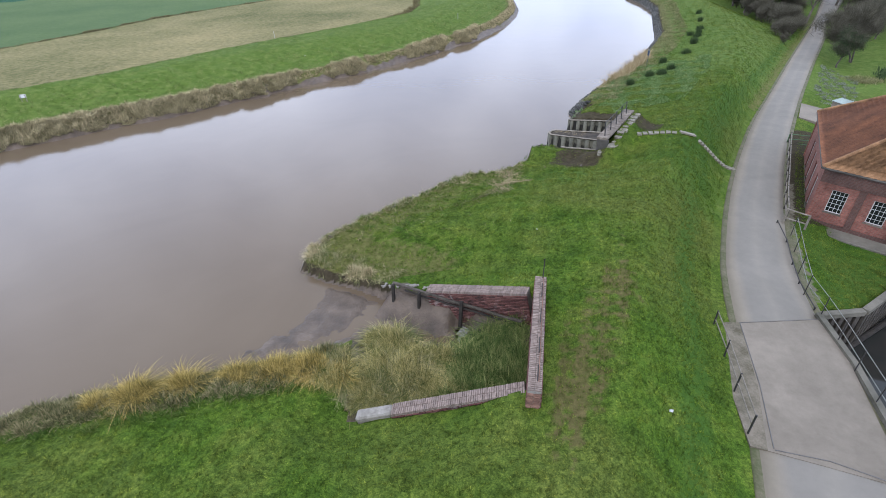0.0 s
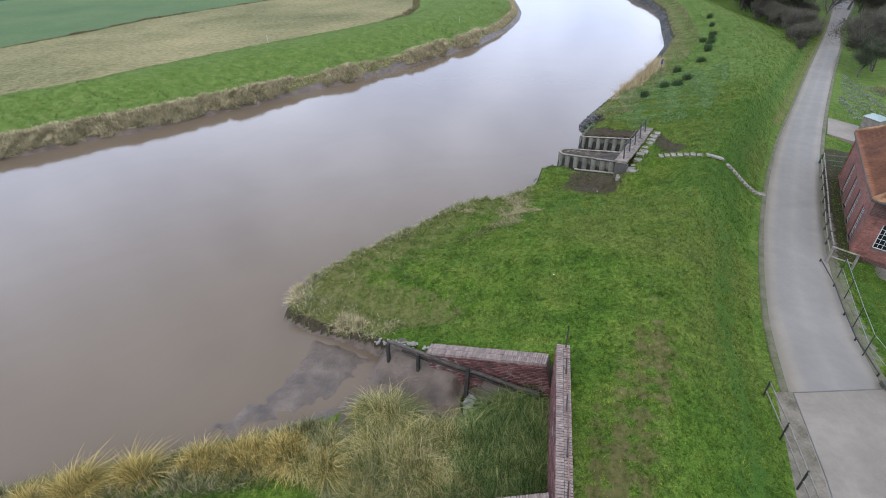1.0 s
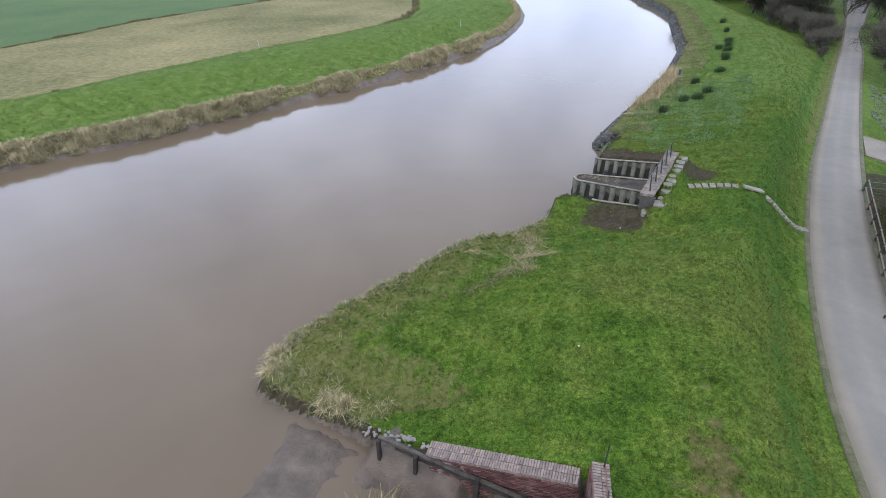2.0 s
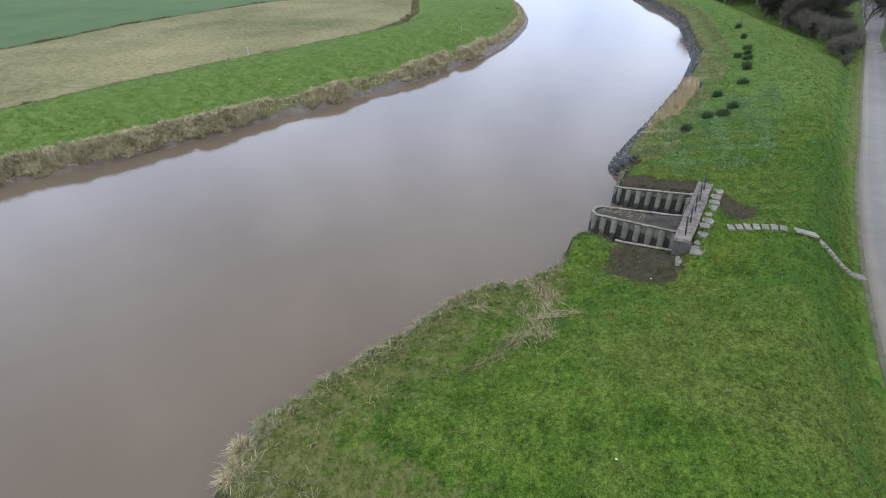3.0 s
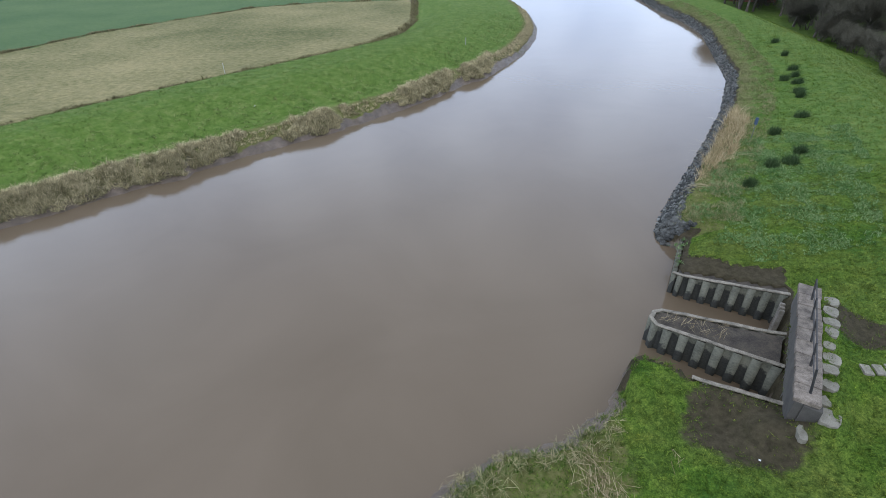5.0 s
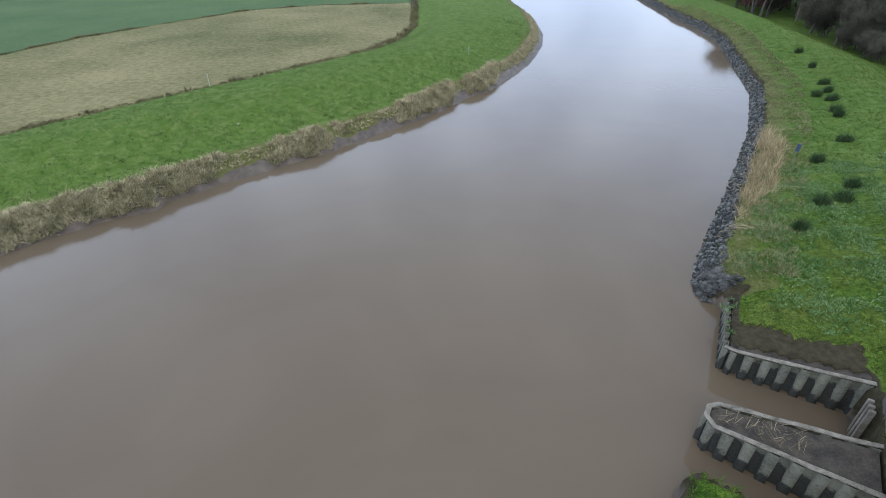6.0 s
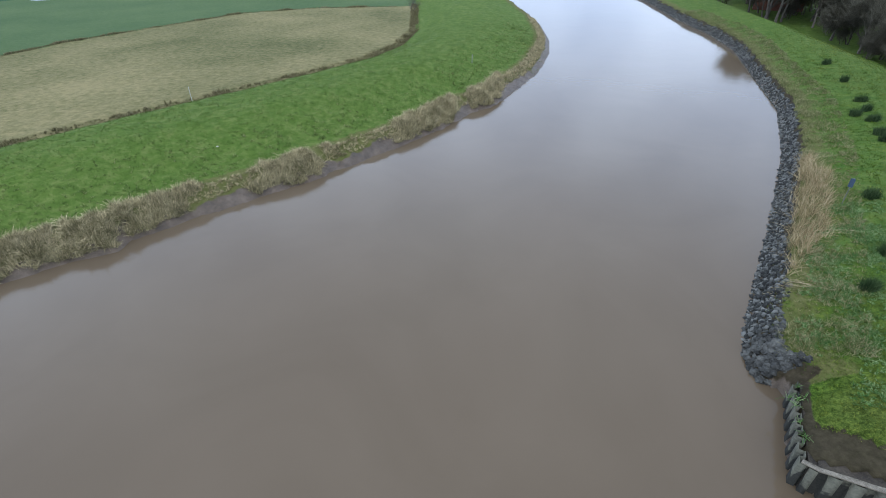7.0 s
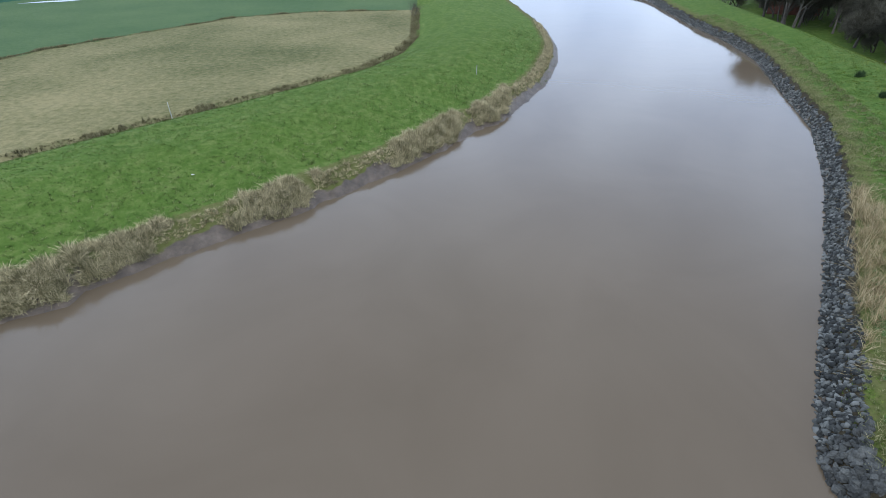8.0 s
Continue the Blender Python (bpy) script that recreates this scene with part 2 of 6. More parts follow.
def make_brick(name, c0, c1, mortar, bw, bh, up_axis=True):
    """Brickwork for walls that stay far off, laid by a brick pattern in metres along the wall and up it."""
    mat, nt, bsdf = material(name)
    co = nt.nodes.new("ShaderNodeTexCoord").outputs["UV"]
    br = nt.nodes.new("ShaderNodeTexBrick")
    br.inputs["Scale"].default_value = 1.0
    br.inputs["Brick Width"].default_value, br.inputs["Row Height"].default_value = bw, bh
    br.inputs["Mortar Size"].default_value = 0.008
    br.inputs["Color1"].default_value, br.inputs["Color2"].default_value = (*c0, 1), (*c1, 1)
    br.inputs["Mortar"].default_value = (*mortar, 1)
    nt.links.new(co, br.inputs["Vector"])
    pos = where(nt)
    dirt = ramp_node(nt, noise_node(nt, 0.8, 5.0, 0.65, pos), [(0.3, (0.55, 0.55, 0.55)), (0.65, (1.1, 1.1, 1.1))])
    spot = ramp_node(nt, noise_node(nt, 9.0, 4.0, 0.65, pos), [(0.3, (0.75, 0.75, 0.75)), (0.7, (1.2, 1.2, 1.2))])
    col = mix_node(nt, 1.0, mix_node(nt, 1.0, br.outputs["Color"], dirt, "MULTIPLY"), spot, "MULTIPLY")
    nt.links.new(col, bsdf.inputs["Base Color"])
    bsdf.inputs["Roughness"].default_value = 0.9
    inv = math_node(nt, "SUBTRACT", 1.0, br.outputs["Fac"])
    bump_node(nt, bsdf, inv, 0.6, 0.012)
    return mat


def make_concrete(name, c0, c1, tracks=False, rough=0.85):
    mat, nt, bsdf = material(name)
    pos = where(nt)
    big = noise_node(nt, 0.35, 5.0, 0.6, pos, 0.4)
    mid = noise_node(nt, 2.4, 5.0, 0.7, pos)
    fine = noise_node(nt, 40.0, 3.0, 0.6, pos)
    s = math_node(nt, "ADD", math_node(nt, "MULTIPLY", big, 0.55), math_node(nt, "ADD", math_node(nt, "MULTIPLY", mid, 0.3), math_node(nt, "MULTIPLY", fine, 0.15)))
    col = ramp_node(nt, s, [(0.36, c0), (0.64, c1)])
    if tracks:
        # sandy edges and polished wheel tracks along the lane
        wig = math_node(nt, "MULTIPLY", math_node(nt, "SUBTRACT", noise_node(nt, 0.25, 2.0, 0.5, pos), 0.5), 0.18)
        lane = math_node(nt, "ADD", attr(nt, "across"), wig)
        band = ramp_node(nt, lane, [(0.0, (1.15, 1.08, 0.97)), (0.12, (1.14, 1.08, 1.0)), (0.24, (0.95, 0.95, 0.96)), (0.38, (0.97, 0.97, 0.98)), (0.5, (1.06, 1.055, 1.05)), (0.62, (0.97, 0.97, 0.98)), (0.78, (0.95, 0.95, 0.96)), (0.9, (1.1, 1.07, 1.03)), (1.0, (1.06, 1.03, 0.98))])
        col = mix_node(nt, 1.0, col, band, "MULTIPLY")
    nt.links.new(col, bsdf.inputs["Base Color"])
    bsdf.inputs["Roughness"].default_value = rough
    bump_node(nt, bsdf, math_node(nt, "ADD", mid, fine), 0.35, 0.006)
    return mat


M_GROUND = make_ground()
M_TURF = make_blade("turf_blades", None, None, None, use_turf=True)
M_REED = make_blade("reed_blades", (0.055, 0.08, 0.018), (0.24, 0.22, 0.07), (0.56, 0.47, 0.2))
M_GOLD = make_blade("golden_reed_blades", (0.1, 0.09, 0.024), (0.31, 0.225, 0.058), (0.6, 0.45, 0.15))
M_TURF_FAR = make_blade("far_turf_blades", (0.055, 0.1, 0.017), (0.098, 0.158, 0.03), (0.2, 0.23, 0.08))
M_DEAD = make_blade("dead_leaf_blades", (0.055, 0.065, 0.022), (0.15, 0.145, 0.062), (0.36, 0.31, 0.16))
M_REED_GREY = make_blade("bank_reed_blades", (0.15, 0.132, 0.062), (0.42, 0.352, 0.185), (0.78, 0.65, 0.39))
M_SEDGE = make_blade("sedge_blades", (0.035, 0.07, 0.018), (0.1, 0.16, 0.038), (0.3, 0.32, 0.12))
M_REED_TAN = make_blade("dry_reed_blades", (0.2, 0.15, 0.07), (0.4, 0.305, 0.16), (0.62, 0.5, 0.3))
M_RUSH = make_blade("rush_blades", (0.02, 0.045, 0.016), (0.04, 0.075, 0.025), (0.08, 0.12, 0.045))
M_HERB = make_blade("herb_leaves", (0.055, 0.13, 0.03), (0.125, 0.225, 0.065), (0.27, 0.36, 0.16))
M_SCRUB = make_blade("scrub_blades", (0.09, 0.085, 0.035), (0.17, 0.15, 0.07), (0.28, 0.24, 0.13))
M_RIVER = make_water("river_water", (0.1255, 0.093, 0.0605), (0.1435, 0.107, 0.0715), 0.12, 0.075, 0.07)
M_CANAL = make_water("canal_water", (0.02, 0.022, 0.02), (0.03, 0.03, 0.027), 0.4, 0.04, 0.04)
M_PALE_WATER = make_water("pale_water", (0.1, 0.09, 0.08), (0.36, 0.35, 0.34), 3.5, 0.02, 0.08)
M_PUDDLE = make_water("flood_water", (0.08, 0.08, 0.07), (0.1, 0.1, 0.09), 0.4, 0.02, 0.05)
M_ROAD = make_concrete("road_concrete", (0.172, 0.158, 0.132), (0.226, 0.207, 0.174), tracks=True)
M_BRIDGE = make_concrete("bridge_concrete", (0.145, 0.124, 0.095), (0.25, 0.215, 0.17))
M_KERB = make_concrete("weathered_concrete", (0.05, 0.049, 0.034), (0.185, 0.168, 0.134))
M_GRIT = plain("road_grit", (0.06, 0.075, 0.025), (0.15, 0.13, 0.085), 1.6, rough=0.95, bump=0.7, dist=0.02)
M_JOINT = plain("joint_tar", (0.09, 0.085, 0.08), (0.16, 0.15, 0.14), 3.0, bump=0.2)
M_SLAB = plain("slab_stone", (0.13, 0.118, 0.088), (0.26, 0.237, 0.185), 4.0, rough=0.85, spread=0.12)
M_DECK = plain("deck_concrete", (0.06, 0.046, 0.034), (0.24, 0.2, 0.16), 3.2, rough=0.9, bump=0.6, spread=0.15)
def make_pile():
    """Rusted steel with lime streaks, black weedy growth below the tide mark, and shade painted into the recesses."""
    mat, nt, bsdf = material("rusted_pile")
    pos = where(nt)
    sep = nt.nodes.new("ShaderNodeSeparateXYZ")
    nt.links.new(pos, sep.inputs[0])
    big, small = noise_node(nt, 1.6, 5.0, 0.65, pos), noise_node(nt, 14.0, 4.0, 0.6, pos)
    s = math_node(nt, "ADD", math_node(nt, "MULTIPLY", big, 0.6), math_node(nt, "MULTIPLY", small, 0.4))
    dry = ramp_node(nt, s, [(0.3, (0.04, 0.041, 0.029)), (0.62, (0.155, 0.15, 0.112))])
    weed_shade = ramp_node(nt, small, [(0.3, (0.008, 0.009, 0.007)), (0.7, (0.028, 0.027, 0.02))])
    # recessed pans go dark higher up: growth there, plus their shade in the colour
    line = math_node(nt, "ADD", math_node(nt, "SUBTRACT", sep.outputs["Z"], math_node(nt, "MULTIPLY", attr(nt, "pan_shade"), 0.52)), math_node(nt, "MULTIPLY", math_node(nt, "SUBTRACT", noise_node(nt, 2.6, 3.0, 0.6, pos), 0.5), 0.9))
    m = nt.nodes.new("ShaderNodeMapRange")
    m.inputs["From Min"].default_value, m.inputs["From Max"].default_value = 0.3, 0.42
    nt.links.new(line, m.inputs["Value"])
    nt.links.new(mix_node(nt, m.outputs["Result"], weed_shade, dry), bsdf.inputs["Base Color"])
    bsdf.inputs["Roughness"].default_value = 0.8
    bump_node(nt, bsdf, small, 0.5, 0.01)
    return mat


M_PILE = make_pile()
M_CAP = plain("pile_coping", (0.07, 0.06, 0.044), (0.29, 0.253, 0.195), 3.5, rough=0.85)
M_DARK = plain("wet_timber", (0.03, 0.026, 0.022), (0.09, 0.078, 0.062), 3.0, rough=0.7, bump=0.5)
M_BEAM = plain("weathered_beam", (0.03, 0.025, 0.019), (0.1, 0.084, 0.066), 4.0, rough=0.85, bump=0.5)
M_TARRED = plain("tarred_boards", (0.012, 0.01, 0.008), (0.04, 0.033, 0.026), 3.0, rough=0.9, bump=0.5)
M_WOOD = plain("grey_timber", (0.12, 0.105, 0.08), (0.26, 0.23, 0.19), 4.0, rough=0.85, bump=0.5)
M_STEEL = plain("painted_steel", (0.02, 0.02, 0.021), (0.06, 0.055, 0.05), 4.0, rough=0.6, metal=0.3)
M_GALV = plain("galvanised_rail", (0.15, 0.16, 0.14), (0.26, 0.27, 0.24), 5.0, rough=0.5, metal=0.5, bump=0.1)
M_GREEN = plain("green_paint", (0.05, 0.13, 0.06), (0.11, 0.2, 0.1), 5.0, rough=0.6, bump=0.1)
M_BRICKCAP = plain("coping_brick", (0.15, 0.11, 0.09), (0.27, 0.212, 0.18), 9.0, rough=0.9, bump=0.5, spread=0.22)
M_BRICKRED = plain("face_brick", (0.12, 0.06, 0.042), (0.22, 0.125, 0.09), 5.0, rough=0.9, bump=0.5, spread=0.3)
M_MORTAR = plain("mortar", (0.15, 0.135, 0.115), (0.27, 0.25, 0.22), 7.0, rough=0.95)
M_LIME = plain("lime_bloom", (0.17, 0.155, 0.13), (0.32, 0.3, 0.265), 6.0, rough=0.95)
M_HOUSE = make_brick("house_brick", (0.2, 0.066, 0.047), (0.29, 0.115, 0.086), (0.2, 0.125, 0.1), 0.22, 0.065)
M_HOUSE_DARK = make_brick("house_brick_dark", (0.09, 0.042, 0.033), (0.12, 0.055, 0.042), (0.12, 0.09, 0.075), 0.22, 0.065)
M_TILE = plain("roof_tile", (0.105, 0.04, 0.018), (0.27, 0.105, 0.046), 1.2, rough=0.85, fine=14.0, bump=0.4)
M_TILE_MOSS = plain("mossy_roof_tile", (0.12, 0.062, 0.028), (0.34, 0.18, 0.085), 2.4, rough=0.9, fine=12.0, bump=0.4)
M_WHITE = plain("white_paint", (0.4, 0.4, 0.38), (0.52, 0.52, 0.5), 3.0, rough=0.55, bump=0.1)
M_ROCK = plain("riprap_stone", (0.018, 0.018, 0.016), (0.105, 0.104, 0.094), 2.2, rough=0.85, bump=0.6, dist=0.03, spread=0.45)
M_BARK = plain("winter_bark", (0.07, 0.06, 0.05), (0.16, 0.135, 0.11), 3.0, rough=0.9)
M_TWIG = make_blade("winter_twigs", (0.055, 0.052, 0.035), (0.098, 0.092, 0.066), (0.155, 0.145, 0.108), rough=0.9)
M_LEAF = make_blade("evergreen_leaves", (0.025, 0.05, 0.02), (0.045, 0.08, 0.032), (0.08, 0.12, 0.05))
M_BLUE = plain("blue_sign_face", (0.035, 0.06, 0.1), (0.05, 0.08, 0.13), 3.0, rough=0.45, bump=0.0)
M_SHEET = plain("sheet_roof", (0.22, 0.28, 0.26), (0.32, 0.38, 0.36), 1.2, rough=0.85, bump=0.1)
m_glass, _nt, _b = material("window_glass")
_b.inputs["Base Color"].default_value = (0.012, 0.014, 0.016, 1)
_b.inputs["Roughness"].default_value = 0.08
M_GLASS = m_glass

# ---------------------------------------------------------------- the plan of the land, in metres
RIGHT_BANK = [(-400, -30), (-120, -4), (-40, 6.5), (-14.3, 10.4), (-10.4, 11.4), (-6.2, 12.2), (-3.4, 13.4), (-2.2, 15.4), (-3.6, 16.3), (-5.0, 16.85), (-6.3, 17.7), (-6.35, 18.6), (-5.75, 19.5), (-6.1, 20.0),
              (-4.8, 21.1), (-3.35, 22.5), (-2.1, 23.6), (-1.55, 23.8), (-1.0, 24.5), (-0.2, 25.45), (0.9, 26.0), (1.6, 26.45), (2.6, 26.55), (3.6, 26.8), (4.4, 27.4), (5.0, 27.7), (5.65, 28.55), (6.3, 29.35), (6.65, 29.35),
              (7.2, 28.75), (7.55, 28.2), (9.45, 26.9), (12.65, 31.8), (10.1, 33.3), (9.62, 33.75), (10.55, 35.45), (11.2, 36.5), (10.7, 37.3), (10.9, 38.3), (11.6, 39.5), (13.4, 42.1), (16.6, 46.5),
              (23.0, 55.8), (28.2, 65.0), (33.3, 79.0), (36.3, 87.2), (38.3, 97.0), (39.4, 110), (44.3, 143), (42, 175), (25, 230), (-20, 300), (-100, 370), (-400, 560)]
LEFT_BANK = [(-400, -250), (-120, -60), (-60, 8), (-32, 34.4), (-26, 39.0), (-23.5, 40.4), (-21, 42.3), (-19.4, 44.0), (-17.7, 45.3), (-15.7, 46.3), (-15.7, 47.2), (-14.7, 48.0), (-13.1, 49.5), (-11.95, 50.4), (-9.8, 52.3), (-8.4, 53.2),
             (-7.2, 54.3), (-6.8, 55.2), (-5.8, 55.7), (-4.4, 57.5), (-2.8, 58.9), (1.0, 63.4), (3.1, 66.7), (4.8, 67.9), (6.3, 70.5), (9.3, 76.0), (10.9, 79.2), (14.0, 88.6), (15.6, 96), (16.9, 111.6), (16.0, 144), (8, 180), (-20, 240), (-100, 310), (-400, 480)]
CREST = [(-10, -25), (1.5, 2), (3.6, 7), (5.7, 11.2), (8.1, 16.5), (11.0, 21.5), (14.3, 26.3), (19.5, 33), (25.6, 42), (33, 56), (40, 72.5), (44.6, 95), (48, 117), (52, 150), (58, 260), (60, 900)]
ROAD_L = [(-5, -25), (5, 0), (7.9, 6.7), (9.2, 9.5), (10.6, 12.8), (10.9, 14.5), (12.5, 17.6), (14.3, 21), (17.5, 26.2), (22.6, 33.6), (27.6, 40), (37.8, 53.2), (52.5, 72.1), (60, 82), (82, 112), (160, 220), (600, 850)]
ROAD_R = [(-1, -25), (9.5, 0), (12.1, 8), (13.1, 10.9), (13.6, 13.3), (14.7, 16.1), (16.4, 19.7), (21.3, 27.5), (25.3, 33.2), (30, 39.6), (38.3, 50.5), (48.9, 64.1), (57.0, 75.6), (63.5, 83), (86, 111), (165, 219), (605, 849)]
FIELD_EDGE = [(-90, 12), (-40, 46.3), (-34.6, 50.8), (-29.7, 57.4), (-23.8, 64.2), (-17.9, 70.2), (-13, 75.7), (-7.5, 82.5), (-4.2, 89.5), (-2.6, 100), (-3.2, 131)]
FIELD_FAR = [(-110, 30), (-75, 50), (-58, 71), (-52.5, 83), (-49, 95), (-41, 108), (-33, 120), (-21.5, 124.7), (-6.6, 124.5)]
BASIN = [(-3.1, 9.42), (2.25, 8.82), (3.2, 13.15), (-0.45, 14.62), (-2.3, 15.45), (-3.4, 13.4)]
MUDFLAT = [(-9.4, 11.7), (-7.3, 13.3), (-6.0, 14.5), (-5.4, 15.7), (-5.6, 17.2), (-3.4, 16.4), (-2.2, 15.4), (-3.4, 13.4), (-6.2, 12.2)]
CANAL = [(13.7, 13.75), (15.8, 13.8), (17.6, 14.8), (50, 35), (56, 27), (18, 5.5), (12.6, 7.2)]
ROAD_Z, CREST_Z, FIELD_Z, HOUSE_Z = 0.15, 2.45, 1.2, -0.35


def along(line, y):
    """x of a line at y."""
    a = np.array(line, dtype=float)
    return np.interp(y, a[:, 1], a[:, 0])


def away(line, x, y):
    """Distance from a line."""
    a = np.array(line, dtype=float)
    best = np.full(np.shape(x), 1e9)
    for (ax, ay), (bx, by) in zip(a[:-1], a[1:]):
        dx, dy = bx - ax, by - ay
        s = np.clip(((x - ax) * dx + (y - ay) * dy) / (dx * dx + dy * dy), 0, 1)
        best = np.minimum(best, np.hypot(x - ax - s * dx, y - ay - s * dy))
    return best


def inside(outline, x, y):
    a = np.array(outline, dtype=float)
    hit = np.zeros(np.shape(x), dtype=bool)
    for (ax, ay), (bx, by) in zip(a, np.roll(a, -1, axis=0)):
        if ay != by:
            hit ^= ((ay > y) != (by > y)) & (x < (bx - ax) * (y - ay) / (by - ay) + ax)
    return hit


def ease(v, a, b):
    s = np.clip((v - a) / (b - a), 0, 1)
    return s * s * (3 - 2 * s)


def ripple(x, y, size, seed=0.0):
    """Soft unevenness from crossed sines."""
    k = 2 * math.pi / size
    return (np.sin(k * (x + 0.37 * y) + seed) * np.sin(k * (0.83 * y - 0.41 * x) + 1.7 * seed + 0.6) + 0.5 * np.sin(2.3 * k * (0.6 * x - y) + seed * 2.1) * np.sin(1.9 * k * (x + 0.2 * y) + 0.4)) / 1.5


def lumpy(x, y, size, seed):
    return 0.5 + 0.5 * np.clip(ripple(x, y, size, seed) * 1.6, -1, 1)


RIVER = RIGHT_BANK + LEFT_BANK[::-1]


def on_left(x, y):
    """True on the land across the river."""
    shore = LEFT_BANK + [(-400, 480), (-3000, 1500), (-3000, -1500), (-400, -250)]
    return inside(shore, x, y)


def ground_height(x, y):
    x, y = np.asarray(x, dtype=float), np.asarray(y, dtype=float)
    wet = inside(RIVER, x, y)
    left = on_left(x, y)
    dr, dl = away(RIGHT_BANK, x, y), away(LEFT_BANK, x, y)
    # near side: bank lip, foreland, dike, road, polder
    lip = 0.42 + 0.2 * ease(y, 15.0, 19.0) + 0.65 * ease(y, 26.2, 28.6) - 0.3 * ease(y, 35, 38) + 0.08 * ripple(x, y, 5.0)
    run = 0.9 - 0.05 * ease(y, 35, 38) - 0.4 * ease(y, 14.5, 16) * (1 - ease(y, 17.5, 19.5))
    run = np.where((x > 5.8) & (y > 26.4) & (y < 36.2), 0.2, np.where((x < -1.7) & (y > 14.9) & (y < 18.6), 0.5, run))
    xc, xl, xr = along(CREST, y), along(ROAD_L, y), along(ROAD_R, y)
    top = CREST_Z - 0.5 * ease(y, 36, 60)
    dc = np.abs(x - xc) * 0.8
    rise = dr / (dr + dc + 1e-6)
    fore = lip + (top - lip) * (0.35 * rise + 0.65 * ease(rise, 0.0, 1.0))
    fore = fore * ease(dr, -0.25 * run, run) + 0.05 * ripple(x, y, 3.1, 2.0) * ease(dr, 0.5, 2)
    fore = fore + 0.16 * ripple(x, y, 0.95, 0.8) * ease(dr, 0.05, 0.4) * (1 - ease(dr, 0.9, 1.9)) * ease(y, 18.5, 20) * (1 - ease(y, 26.5, 28))
    fall = np.minimum((xl - xc) * 0.8, 7.5)
    road_z = ROAD_Z - 0.9 * ease(y, 30, 90)
    back = top + (road_z - 0.03 - top) * ease(dc / np.maximum(fall, 1e-3), -0.12, 1.0)
    near = np.where(x < xc, fore, back)
    near = np.where((x > xl) & (x < xr), road_z - 0.05, near)
    off = (x - xr) * 0.8
    near = np.where(x >= xr, road_z - 0.05 - (0.5 + 0.2 * ease(y, 30, 60)) * ease(off, 0.0, 2.5), near)
    for (ax, ay, az), (bx, by, bz), reach, side in (((-2.95, 9.3, 0.42), (2.1, 8.7, 2.0), 1.6, -1), ((-2.4, 15.5, 0.75), (3.0, 13.3, 2.05), 1.4, 1), ((2.4, 8.2, 2.25), (3.45, 12.95, 2.3), 1.2, -1), ((9.75, 25.75, 2.5), (12.7, 30.25, 2.56), 0.8, -1), ((9.3, 26.6, 1.52), (7.2, 28.2, 1.3), 0.8, 1), ((6.3, 28.9, 1.0), (7.2, 28.3, 1.25), 0.7, 1), ((9.4, 33.6, 1.1), (12.5, 31.85, 1.52), 0.8, 1), ((9.5, 33.6, 1.1), (11.1, 36.4, 1.0), 0.6, 1), ((8.7, 26.0, 1.75), (9.5, 25.5, 2.15), 0.5, 1), ((11.9, 27.3, 2.28), (13.4, 26.9, 2.44), 0.8, 1)):
        dx, dy = bx - ax, by - ay
        s = np.clip(((x - ax) * dx + (y - ay) * dy) / (dx * dx + dy * dy), 0, 1)
        d = np.hypot(x - ax - s * dx, y - ay - s * dy)
        w = np.exp(-((d / reach) ** 2))
        near = near + (az + (bz - az) * s - 0.13 - near) * w
    near = np.where(inside(BASIN, x, y), 0.18 + 0.1 * ripple(x, y, 1.7) , near)
    near = np.where(inside(BASIN, x, y), near - 0.22 * ease(y - 13.35 + 0.32 * (x + 2), -0.3, 0.3), near)
    # mud banked up against the timbers, and a runnel where the culvert drains
    dt = away([(2.9, 12.72), (-1.85, 15.0)], x, y)
    near = np.where(inside(BASIN, x, y), np.maximum(near, 0.8 - 1.0 * dt), near)
    hollow = np.hypot((x - 0.55) / 0.5, (y - 13.2) / 0.75)
    near = np.where(inside(BASIN, x, y), near + (0.0 - near) * (1 - ease(hollow, 0.6, 1.25)), near)
    near = np.where(inside(CANAL, x, y), -3.0, near)
    # far side: mud, reed bank, low dike, fields
    dl2 = dl + 0.25 * ripple(x, y, 6.5) + 0.2 * ripple(x, y, 2.4, 1.0) + 0.14 * ripple(x, y, 1.2, 3.0) * (1 - ease(dl, 0.8, 1.6))
    d_edge = away(FIELD_EDGE, x, y)
    in_field = inside(FIELD_EDGE + [(-3.2, 300), (-900, 300), (-900, -300), (-90, -300)], x, y)
    far = 0.45 * ease(dl2, -0.25, 0.7) + 0.55 * ease(dl2, 0.5, 1.6) + 1.5 * ease(dl2, 1.4, 9.5)
    far = np.where(in_field, FIELD_Z, np.minimum(far, FIELD_Z + 1.3 * ease(d_edge, 0.0, 6.0)))
    far = far - 0.25 * np.exp(-(d_edge / 0.6) ** 2) + 0.05 * ripple(x, y, 4.3, 1.1) * ease(dl, 2, 5)
    land = np.where(left, far, near)
    bed = -np.minimum(0.3 * np.minimum(dr, dl) * (0.35 + 0.65 * ease(np.hypot(x + 4.5, y - 14.5), 2.5, 6.0)), 2.0)
    chamber = inside([(7.5, 28.2), (9.45, 26.8), (12.6, 31.7), (9.3, 33.3)], x, y)
    flat = inside(MUDFLAT, x, y)
    d_mud = away(MUDFLAT + MUDFLAT[:1], x, y)
    bed = np.where(flat, np.maximum(bed, -0.05 + 0.085 * ease(d_mud, 0.0, 0.9) + 0.035 * ripple(x, y, 1.1, 0.5) + 0.018 * ripple(x, y, 0.6, 1.5)), bed)
    bed = np.where(chamber, -0.9, bed)
    return np.where(wet, bed, land)


